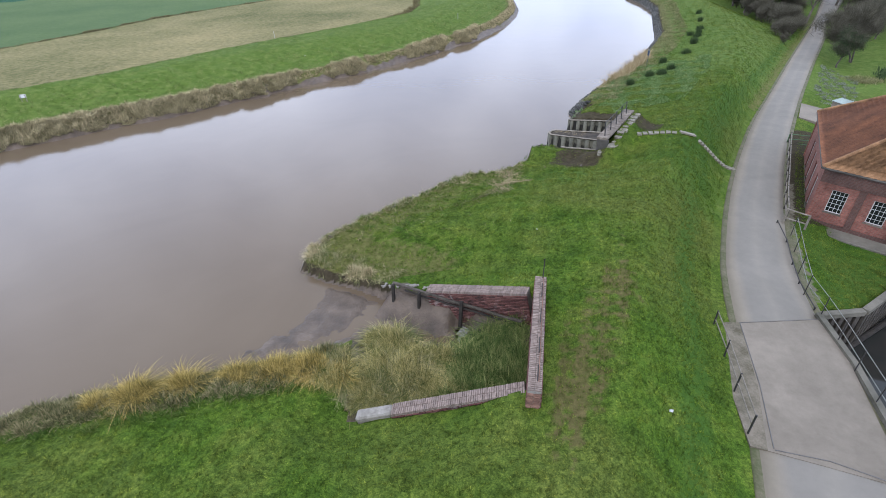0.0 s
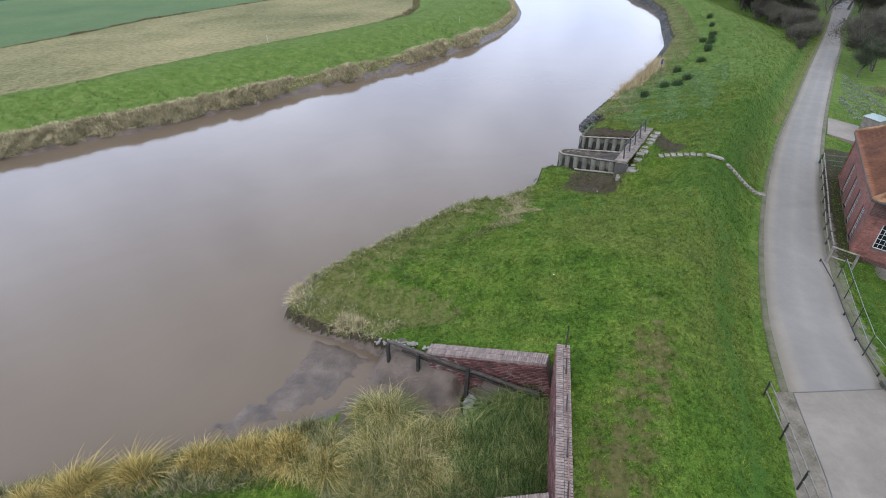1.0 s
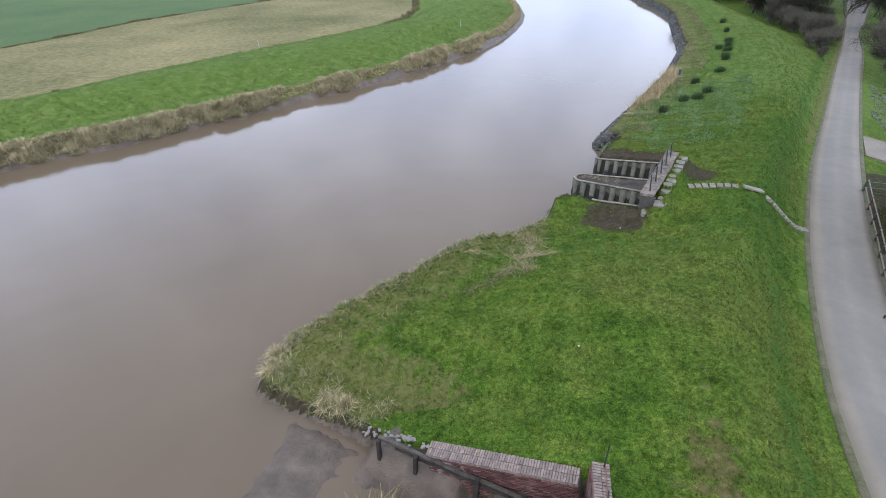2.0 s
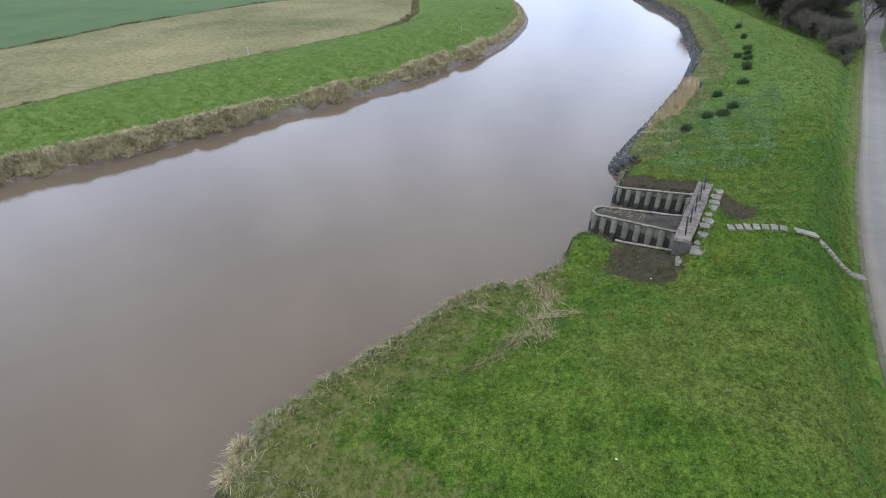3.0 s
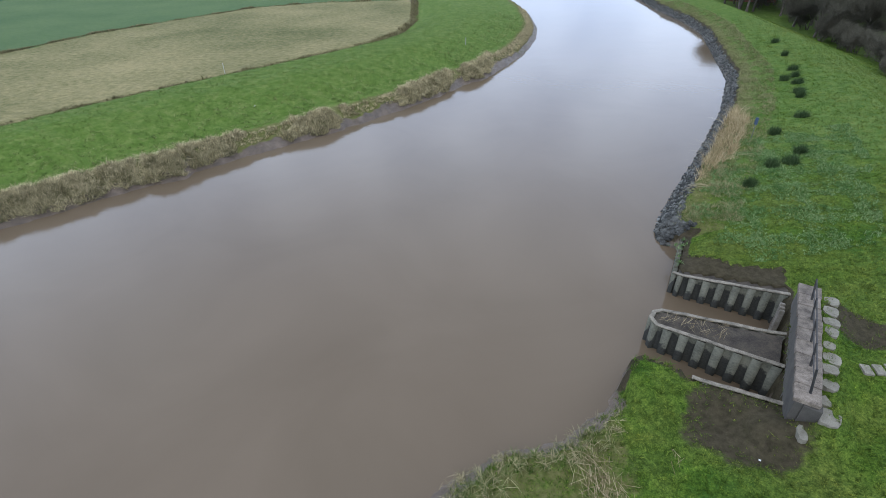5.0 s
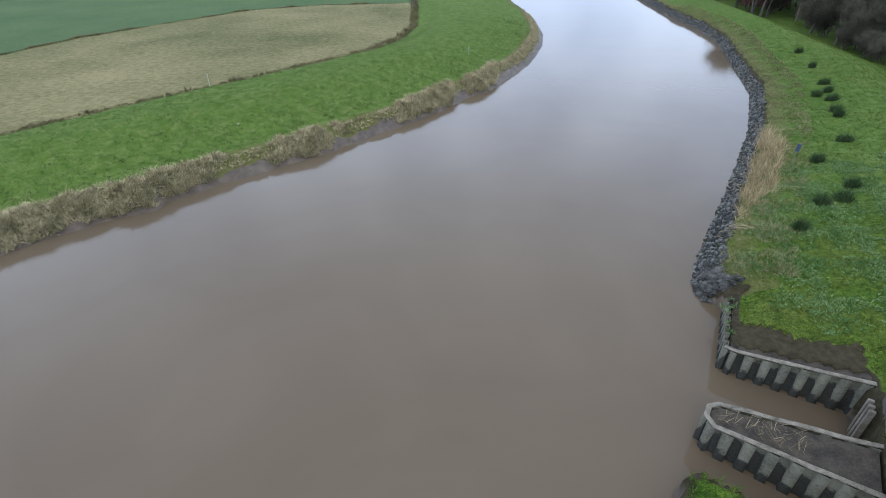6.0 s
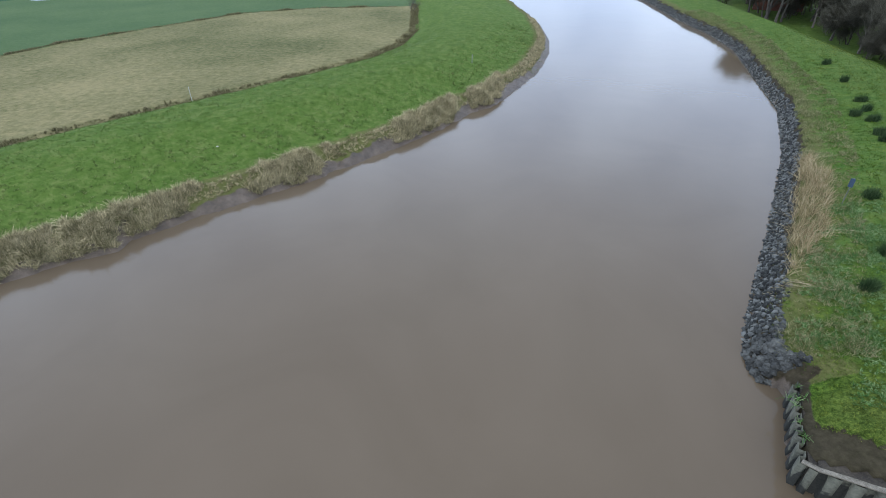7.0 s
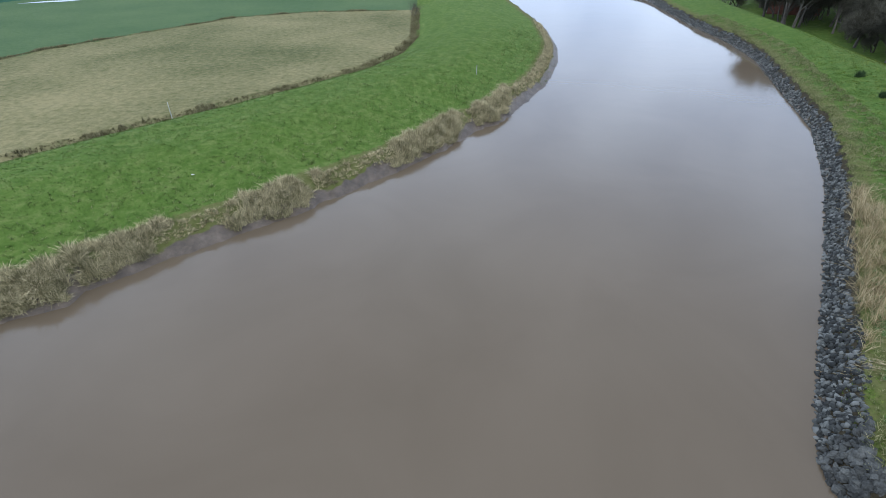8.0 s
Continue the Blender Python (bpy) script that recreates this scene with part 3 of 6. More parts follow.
def gz(x, y):
    return float(ground_height(np.array([x]), np.array([y]))[0])


def spaced(stops):
    """Grid lines: runs of (from, to, step)."""
    out = []
    for a, b, s in stops:
        out.append(np.arange(a, b - 1e-6, s))
    out.append([stops[-1][1]])
    return np.concatenate(out)


def build_ground():
    gx = spaced([(-2600, -600, 250), (-600, -120, 40), (-120, -40, 2.0), (-40, -16, 0.4), (-16, -10, 0.2), (-10, 4, 0.125), (4, 22, 0.2), (22, 60, 0.6), (60, 130, 3), (130, 600, 40), (600, 2600, 250)])
    gy = spaced([(-1500, -200, 200), (-200, -20, 20), (-20, 5, 1.5), (5, 9, 0.2), (9, 22, 0.125), (22, 38, 0.2), (38, 62, 0.25), (62, 130, 1.0), (130, 300, 5), (300, 700, 40), (700, 3000, 250)])
    X, Y = np.meshgrid(gx, gy)
    x, y = X.ravel(), Y.ravel()
    z = ground_height(x, y)
    nx, ny = len(gx), len(gy)
    i = (np.arange(ny - 1)[:, None] * nx + np.arange(nx - 1)[None, :]).ravel()
    me = mesh_from("ground", np.stack([x, y, z], 1), np.stack([i, i + 1, i + nx + 1, i + nx], 1), M_GROUND, smooth=True)
    left = on_left(x, y)
    dr, dl = away(RIGHT_BANK, x, y), away(LEFT_BANK, x, y)
    wet = inside(RIVER, x, y)
    xl, xr, xc = along(ROAD_L, y), along(ROAD_R, y), along(CREST, y)
    beyond = inside(FIELD_EDGE + [(-3.2, 300), (-900, 300), (-900, -300), (-90, -300)], x, y)
    tan = inside(FIELD_EDGE[:-1] + [(-3.0, 124.5)] + FIELD_FAR[::-1], x, y)
    crop = inside([(-400, 40), (-150, 95), (-93, 150), (-78, 168), (-60, 400), (-900, 400)], x, y)
    strip = np.exp(-((x - xc + 0.7) / 0.8) ** 2) * ease(y, 5, 8) * (1 - ease(y, 20, 30))
    pit = inside(BASIN, x, y)
    piled = (x > 5.6) & (y > 26.2) & (y < 36.4)
    tip = (x < -1.7) & (y > 14.9) & (y < 18.6)
    masks = {
        "mud": np.where(wet | pit, 1.2, np.where(left, 1.15 - 1.2 * ease(dl + 0.25 * ripple(x, y, 7.0) + 0.15 * ripple(x, y, 1.4, 1.0), 0.4, 0.95), np.where((y < 36) & ~piled & ~tip, 1.05 - ease(dr + 0.35 * ripple(x, y, 2.6, 0.3), 0.2, 0.8), 0.0))),
        "field": tan * 1.0,
        "meadow": (beyond & ~tan & ~crop) * 1.0,
        "crop": (crop & beyond) * 1.0,
        "soil": np.maximum.reduce([1.2 * inside(CANAL, x, y),1.2 * (~left & (y > 36.5)) * (1 - ease(dr, 0.5, 0.85)),1.1 * np.exp(-(((x - 8.1) * 0.86 - (y - 26.2) * 0.5) / 1.45) ** 4 - (((x - 8.1) * 0.5 + (y - 26.2) * 0.86) / 1.25) ** 4),
                                   1.3 * np.exp(-(np.hypot(x - 13.05, y - 29.1) / 0.95) ** 4),
                                   1.15 * inside([(9.2, 33.4), (12.7, 31.4), (13.3, 33.0), (11.5, 33.5), (10.6, 34.4), (10.1, 35.0)], x, y), 1.15 * (piled | tip) * (1 - ease(dr, 0.12, 0.4)),
                                   0.9 * ((x > xr) & (x < xr + 2.2) & (y > 20) & (y < 32))]),
        "worn": (0.25 + 0.75 * lumpy(x, y, 0.8, 1.3)) * (0.45 * strip + 0.6 * np.exp(-((x - 3.2 - 0.25 * (y - 8.3)) / 0.6) ** 2 - ((y - 8.3) / 2.2) ** 2) + 0.5 * np.exp(-((x - 6.1) / 0.5) ** 2 - ((y - 13.0) / 1.2) ** 2) + 0.42 * np.exp(-((x - xc + 1.2) / 1.6) ** 2) * ease(y, 7, 9) * (1 - ease(y, 12, 15))),
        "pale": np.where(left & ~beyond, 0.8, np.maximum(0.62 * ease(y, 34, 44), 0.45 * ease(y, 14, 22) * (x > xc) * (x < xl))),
        "grit": np.where((x > xr - 0.2) & (x < xr + 0.6), 0.6, 0.0) * (y > 14) * (y < 24),
        # richer turf; the third term (y 18-37) also paints in lens falloff
        "lush_and_dim": 0.62 * np.exp(-((x - xl + 1.9) / 0.9) ** 2) * (x < xl) + np.where((x > xr + 0.8) & (y < 24), 0.6, 0.0) + 0.5 * (~left & (x < xc + 1.0)) * ease(y, 18, 24) * (1 - ease(y, 34, 37)) * ease(dr, 1.5, 4.0) + 0.4 * ease(y, 33, 40) * (x < xc) * (x > along(CREST, y) - 16),
        "straw": np.where(~left & (y > 36), 0.64 * (1 - ease(dr, 1.0, 3.0)), 0.0) + np.where(~left & (y > 16) & (y < 29), 0.72 * (1 - ease(dr, 0.8, 6.0)) * (1 - 0.8 * ease(x, 4.2, 5.6)), 0.0) + np.where(left, 0.9 * (1 - ease(dl, 1.6, 2.8)), 0.0)
        + np.where(~left & (y > 36) & (x > xc) & (x < xl), 0.6 * ease(x, xl - 1.7, xl - 0.8), 0.0),
    }
    for name, v in masks.items():
        a = me.attributes.new(name, "FLOAT", "POINT")
        a.data.foreach_set("value", np.asarray(v, dtype=np.float32))
    return tagged(new("ground", me), "grassy river dike, foreland and winter fields", "ground", kind="structure")


ground = build_ground()

# ---------------------------------------------------------------- water
def sheet(name, outline, z, mat, label, step=None):
    bm = bmesh.new()
    bm.faces.new([bm.verts.new((x, y, z)) for x, y in outline])
    bmesh.ops.recalc_face_normals(bm, faces=bm.faces[:])
    if bm.faces[:][0].normal.z < 0:
        bmesh.ops.reverse_faces(bm, faces=bm.faces[:])
    ob = part(name, bm, mat)
    return tagged(ob, label, "water", kind="structure")


def river_sheet():
    """Square cells of still water over the river and a little way in under its banks."""
    out = []
    for size, x0, x1, y0, y1 in ((1.5, -60, 60, -12, 160.5), (12.0, -420, -60, -276, 600), (12.0, -60, 60, -276, -12), (12.0, -60, 60, 160.5, 592.5)):
        gx, gy = np.meshgrid(np.arange(x0, x1 - 1e-6, size), np.arange(y0, y1 - 1e-6, size))
        x, y = gx.ravel(), gy.ravel()
        cx, cy = x + size / 2, y + size / 2
        k = inside(RIVER, cx, cy) | (np.minimum(away(RIGHT_BANK, cx, cy), away(LEFT_BANK, cx, cy)) < 0.8 * size) | inside([(-4, 9), (2.4, 9), (3.2, 13.4), (-2, 15.5)], cx, cy)
        x, y = x[k], y[k]
        out.append(np.stack([np.stack([x, y], 1), np.stack([x + size, y], 1), np.stack([x + size, y + size], 1), np.stack([x, y + size], 1)], 1).reshape(-1, 2))
    v = np.concatenate(out)
    v, idx = np.unique(np.round(v, 3), axis=0, return_inverse=True)
    me = mesh_from("water", np.concatenate([v, np.zeros((len(v), 1))], 1), idx.reshape(-1, 4), M_RIVER)
    return tagged(new("water", me), "calm muddy brown tidal river", "water", kind="structure")


river = river_sheet()
canal = sheet("water", [(12.7, 7.0), (13.6, 13.8), (17.6, 14.9), (50, 35.2), (56, 27), (18, 5.4)], -1.9, M_CANAL, "dark still canal below the road bridge")

# ---------------------------------------------------------------- road and bridge slab
def strip_mesh(name, lefts, rights, mat, thick, label, category, lift=0.0):
    """A paved strip between two edge lines, with sides."""
    ys = np.arange(-20, 300, 0.8)
    xs0, xs1 = along(lefts, ys), along(rights, ys)
    # smooth the edges a little, as poured
    k = np.ones(7) / 7
    xs0, xs1 = np.convolve(np.pad(xs0, 3, "edge"), k, "valid"), np.convolve(np.pad(xs1, 3, "edge"), k, "valid")
    zs = ROAD_Z - 0.9 * ease(ys, 30, 90) + lift
    n = len(ys)
    cols = 7
    verts, faces = [], []
    for j in range(cols):
        s = j / (cols - 1)
        verts.append(np.stack([xs0 + (xs1 - xs0) * s, ys, zs + 0.03 * (1 - (2 * s - 1) ** 2)], 1))
    verts.insert(0, np.stack([xs0, ys, zs - thick], 1))
    verts.append(np.stack([xs1, ys, zs - thick], 1))
    cols += 2
    i = np.arange(n - 1)
    for j in range(cols - 1):
        faces.append(np.stack([i + j * n, i + (j + 1) * n, i + 1 + (j + 1) * n, i + 1 + j * n], 1))
    me = mesh_from(name, np.concatenate(verts), np.concatenate(faces), mat, smooth=True)
    lane = me.attributes.new("across", "FLOAT", "POINT")
    lane.data.foreach_set("value", np.repeat(np.clip((np.arange(cols) - 1) / (cols - 3), 0, 1), n).astype(np.float32))
    return tagged(new(name, me), label, category, kind="structure")


strip_mesh("verge", [(x - 0.2, y) for x, y in ROAD_L], [(x + 0.1, y) for x, y in ROAD_L], M_GRIT, 0.1, "strip of sandy grit along the lane", "verge", lift=-0.012)
strip_mesh("verge", [(x - 0.1, y) for x, y in ROAD_R], [(x + 0.22, y) for x, y in ROAD_R], M_GRIT, 0.1, "strip of sandy grit along the lane", "verge", lift=-0.012)
road = strip_mesh("road", ROAD_L, ROAD_R, M_ROAD, 0.12, "pale grey concrete lane along the dike", "road")


M_SAND = plain("sandy_kerb", (0.085, 0.075, 0.045), (0.21, 0.18, 0.138), 1.8, rough=0.95, bump=0.5)


def build_bridge():
    thing = empty("road_bridge", label="pale concrete bridge slab over the canal", category="bridge")
    bm = bmesh.new()
    prism(bm, [(8.75, 7.95), (11.4, 6.8), (12.2, 8.1), (13.2, 10.9), (13.62, 13.05), (10.7, 13.05), (9.75, 10.2)], -0.25, ROAD_Z + 0.045)
    part("slab", bm, M_BRIDGE, thing)
    bm = bmesh.new()
    prism(bm, [(8.35, 8.1), (8.75, 7.95), (9.75, 10.2), (10.7, 13.05), (10.2, 13.1), (9.45, 12.8)], -0.4, ROAD_Z + 0.06)
    part("verge_kerb", bm, M_SAND, thing, "rough weathered concrete kerb")
    bm = bmesh.new()
    prism(bm, [(12.2, 7.6), (12.38, 7.53), (13.37, 10.83), (13.82, 13.3), (13.62, 13.3), (13.2, 10.9)], -2.6, ROAD_Z + 0.16)
    part("edge_kerb", bm, M_KERB, thing, "mossy concrete edge beam")
    for a, b in (((10.7, 13.05), (13.6, 13.05)), ((8.95, 7.95), (10.2, 7.55)), ((10.2, 7.55), (11.4, 6.85)), ((8.95, 8.0), (9.82, 10.2)), ((9.82, 10.2), (10.72, 13.05))):
        bm = bmesh.new()
        d = Vector((b[0] - a[0], b[1] - a[1], 0))
        w = Vector((-d.y, d.x, 0)).normalized() * 0.012
        p, q = Vector((*a, 0)), Vector((*b, 0))
        prism(bm, [tuple((p + w).xy), tuple((p - w).xy), tuple((q - w).xy), tuple((q + w).xy)], ROAD_Z + 0.02, ROAD_Z + 0.062)
        part("joint", bm, M_JOINT, thing, "dark tarred joint")
    return thing


build_bridge()


# ---------------------------------------------------------------- brick outfall: head wall with two wing walls
def brick_mesh(lx, ly, lz, mat, name="brick"):
    bm = bmesh.new()
    box(bm, -lx / 2, lx / 2, -ly / 2, ly / 2, -lz / 2, lz / 2, bevel=0.006)
    me = bpy.data.meshes.new(name)
    bm.to_mesh(me)
    bm.free()
    me.materials.append(mat)
    return me


ROWLOCK = brick_mesh(0.056, 0.2, 0.1, M_BRICKCAP)


def frame_along(a, b):
    """A pose whose x runs from a to b, with z near upright."""
    a, b = Vector(a), Vector(b)
    x = (b - a).normalized()
    y = Vector((0, 0, 1)).cross(x).normalized()
    z = x.cross(y)
    return Matrix((( x.x, y.x, z.x, a.x), (x.y, y.y, z.y, a.y), (x.z, y.z, z.z, a.z), (0, 0, 0, 1))), (b - a).length


def brick_wall(name, a, b, width, foot, label, skip=None, cap_rows=2, faces=(1,), courses=12):
    """A brick wall whose top runs from a to b (its near edge line), capped by bricks on edge; foot: how far its core goes down."""
    thing = empty(name, label=label, category="wall")
    m, length = frame_along(a, b)
    bm = bmesh.new()
    vs = box(bm, 0, length, 0.012, width - 0.012, -foot, -0.03)
    bmesh.ops.transform(bm, matrix=m, verts=bm.verts[:])
    part("core", bm, M_MORTAR, thing)
    step = 0.066
    n = int(length / step)
    for i in range(n):
        for r in range(cap_rows):
            if skip and skip(i / n, r):
                continue
            wy = width / cap_rows
            mm = m @ pose((i + 0.5) * length / n, wy * (r + 0.5), -0.05 + random.uniform(-0.008, 0.008), random.uniform(-3, 3), random.uniform(-4, 4), random.uniform(-4, 4))
            mm = mm @ Matrix.Diagonal((1, wy / 0.2 * 0.95, 1, 1))
            piece("coping_brick", ROWLOCK, thing, m=mm)
    for side in faces:
        yy = -0.012 if side < 0 else width + 0.012 - 0.05
        verts, quads = [], []
        h, l = 0.066, 0.215
        cube = np.array([(sx, sy, sz) for sx in (0, 1) for sy in (0, 1) for sz in (0, 1)], dtype=float)
        q = np.array([(0, 1, 3, 2), (4, 6, 7, 5), (0, 4, 5, 1), (2, 3, 7, 6), (0, 2, 6, 4), (1, 5, 7, 3)])
        for c in range(courses):
            z1 = -0.1 - c * h
            for k in range(int(length / l) + 1):
                x0 = k * l - (l / 2 if c % 2 else 0)
                x1 = min(x0 + l - 0.01, length)
                x0 = max(x0, 0)
                if x1 - x0 < 0.03:
                    continue
                p = random.uniform(-0.005, 0.006)
                lo, hi = np.array((x0, yy - p, z1 - h + 0.01)), np.array((x1, yy + 0.05 + p, z1))
                quads.append(q + 8 * len(verts))
                verts.append(lo + cube * (hi - lo))
        vv = np.concatenate(verts)
        mm = np.array(m)
        vv = vv @ mm[:3, :3].T + mm[:3, 3]
        ob = piece("face_bricks", mesh_from("face_bricks", vv, np.concatenate(quads), M_FACE), thing, "dark red weathered brick face")
        tagged(ob, kind="stuff")
    return thing


def make_face():
    mat, nt, bsdf = material("red_face_bricks")
    pos = where(nt)
    isl = nt.nodes.new("ShaderNodeNewGeometry").outputs["Random Per Island"]
    s = math_node(nt, "ADD", math_node(nt, "MULTIPLY", isl, 0.5), math_node(nt, "MULTIPLY", noise_node(nt, 2.0, 4.0, 0.6, pos), 0.5))
    col = ramp_node(nt, s, [(0.25, (0.05, 0.024, 0.021)), (0.5, (0.1, 0.036, 0.031)), (0.75, (0.16, 0.075, 0.063))])
    lime = ramp_node(nt, noise_node(nt, 1.4, 5.0, 0.7, pos, 0.8), [(0.58, (0, 0, 0)), (0.66, (1, 1, 1))])
    col = mix_node(nt, math_node(nt, "MULTIPLY", lime, 0.45), col, (0.36, 0.33, 0.31))
    nt.links.new(col, bsdf.inputs["Base Color"])
    bsdf.inputs["Roughness"].default_value = 0.9
    bump_node(nt, bsdf, noise_node(nt, 30.0, 3.0, 0.6, pos), 0.5, 0.01)
    return mat


M_FACE = make_face()
head_wall = brick_wall("head_wall", (2.36, 8.17, 2.75), (3.44, 12.93, 2.75), 0.37, 3.2, "weathered brick head wall with a brick-on-edge coping", faces=(1, -1), courses=30)
wing_s = brick_wall("wing_wall", (-1.7, 9.16, 0.84), (2.06, 8.7, 2.1), 0.42, 1.9, "brick wing wall with coping bricks, sloping down to the river", faces=(-1, 1), courses=9)
brick_wall("wing_wall", (2.98, 13.28, 2.1), (-0.5, 14.72, 1.3), 0.45, 2.4, "brick wing wall with coping bricks beside the mud basin", faces=(1,), courses=22)


def wing_ends():
    """The pale plastered block that ends the one wing, and the loose rubble, boards and post along the other."""
    bm = bmesh.new()
    m, length = frame_along((-2.95, 9.3, 0.46), (-1.71, 9.16, 0.85))
    box(bm, 0.15, length, 0.04, 0.42, -0.8, 0.0, bevel=0.05, m=m)
    part("end_block", bm, M_LIME, wing_s, "pale plastered end block")
    m, length = frame_along((2.76, 12.72, 1.04), (-1.9, 14.92, 1.34))
    timber = empty("timber_revetment", label="dark weathered timber rails and post along the brick wing", category="revetment")
    for z0, z1, y0, y1, cut in ((-0.1, 0.0, 0.0, 0.1, 0.0), (-0.28, -0.2, 0.02, 0.08, 0.5)):
        bm = bmesh.new()
        box(bm, 0.05, length - cut, y0, y1, z0, z1, bevel=0.015, m=m)
        bmesh.ops.subdivide_edges(bm, edges=[e for e in bm.edges if e.calc_length() > 1.0], cuts=14)
        for v in bm.verts:
            v.co += Vector((0.0, 0.6 * noise.noise(v.co * 2.5), noise.noise(v.co * 2.0))) * 0.05
        part("rail", bm, M_BEAM if cut == 0 else M_TARRED, timber)
    for s, h, w in ((2.3, 0.16, 0.06), (4.0, -0.02, 0.05), (5.1, -0.02, 0.05)):
        bm = bmesh.new()
        box(bm, s - w, s + w, 0.1, 0.22, -1.2, h, bevel=0.012, m=m)
        part("post", bm, M_TARRED, timber)
    lumps = empty("stone_rubble", label="pale broken stones fallen along the wing wall", category="rubble")
    for k in range(34):
        s = random.uniform(0.0, 1.0)
        x, y = -0.5 - 1.9 * s + random.uniform(-0.1, 0.1), 14.55 + 1.0 * s + random.uniform(-0.16, 0.12)
        z = 1.28 - 0.55 * s
        bm = bmesh.new()
        bmesh.ops.create_icosphere(bm, subdivisions=1, radius=random.uniform(0.035, 0.085))
        for v in bm.verts:
            v.co *= random.uniform(0.7, 1.2)
        bmesh.ops.scale(bm, vec=(1.3, 0.9, 0.6), verts=bm.verts[:])
        part("stone", bm, M_MORTAR, lumps, m=pose(x, y, z, random.uniform(-20, 20), random.uniform(-20, 20), random.uniform(0, 360)))


wing_ends()


def basin_puddle():
    """Pale water standing in a hollow of the mud."""
    ring = [(0.62 + (0.2 + 0.12 * math.sin(a)) * r * math.cos(a) + 0.16 * math.sin(a), 13.25 + 0.5 * r * math.sin(a)) for a, r in ((2 * math.pi * k / 18, 0.85 + 0.22 * math.sin(k * 2.3)) for k in range(18))]
    sheet("water", ring, 0.07, M_PALE_WATER, "small patch of pale water in the mud")


basin_puddle()


def head_end():
    """Brick courses on the landward end of the head wall."""
    m, _ = frame_along((2.36, 8.17, 2.75), (3.44, 12.93, 2.75))
    end = brick_mesh(0.05, 0.17, 0.056, M_BRICKRED, "end_brick")
    for c in range(9):
        for k in range(2):
            piece("end_brick", end, head_wall, m=m @ pose(-0.012, 0.095 + 0.18 * k + (0.02 if c % 2 else 0), -0.14 - 0.066 * c))


head_end()


def head_rail():
    """Bent iron stanchions and a flat bar on the head wall."""
    rail = empty("iron_railing", label="bent rusty iron railing on the brick head wall", category="railing")
    pts = [Vector((2.36 + 1.08 * s - 0.12, 8.17 + 4.76 * s, 2.74)) for s in (0.06, 0.27, 0.52, 0.77, 0.985)]
    for p in pts:
        bm = bmesh.new()
        tip = p + Vector((0.05, 0.3, 0.36)) if p != pts[-1] else p + Vector((0.02, 0.05, 0.75))
        rod(bm, p - Vector((0, 0, 0.1)), tip, 0.02, 0.016, 6)
        part("stanchion", bm, M_STEEL, rail)
    for p, q in zip(pts[:-1], pts[1:]):
        bm = bmesh.new()
        rod(bm, p + Vector((0.03, 0.02, 0.03)), q + Vector((0.03, 0.02, 0.03)), 0.013, None, 6)
        part("bar", bm, M_BRICKRED, rail, "rusty bar")


head_rail()

# ---------------------------------------------------------------- sheet-pile outlet with its footbridge
def pile_mesh(depth, h, pitch=0.8, thick=0.014):
    """One double pile: a trapezoid wave, one pitch long."""
    p = [(0, 0), (0.34, 0), (0.38, depth), (0.76, depth), (0.8, 0)]
    p = [(s * pitch / 0.8, o - depth + 0.06) for s, o in p]
    n = len(p)
    verts = [(s, o, z) for z in (-h, 0) for s, o in p] + [(s, o - thick, z) for z in (-h, 0) for s, o in p]
    faces = []
    for i in range(n - 1):
        faces += [(i, i + 1, n + i + 1, n + i), (2 * n + i + 1, 2 * n + i, 3 * n + i, 3 * n + i + 1), (n + i, n + i + 1, 3 * n + i + 1, 3 * n + i)]
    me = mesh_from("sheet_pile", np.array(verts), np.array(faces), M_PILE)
    # marks the recessed faces, whose shade the pile material paints in
    pan_shade = me.attributes.new("pan_shade", "FLOAT", "POINT")
    pan_shade.data.foreach_set("value", np.tile([1.0 if o < 0 else 0.0 for _, o in p], 4).astype(np.float32))
    return me


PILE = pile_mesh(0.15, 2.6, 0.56)


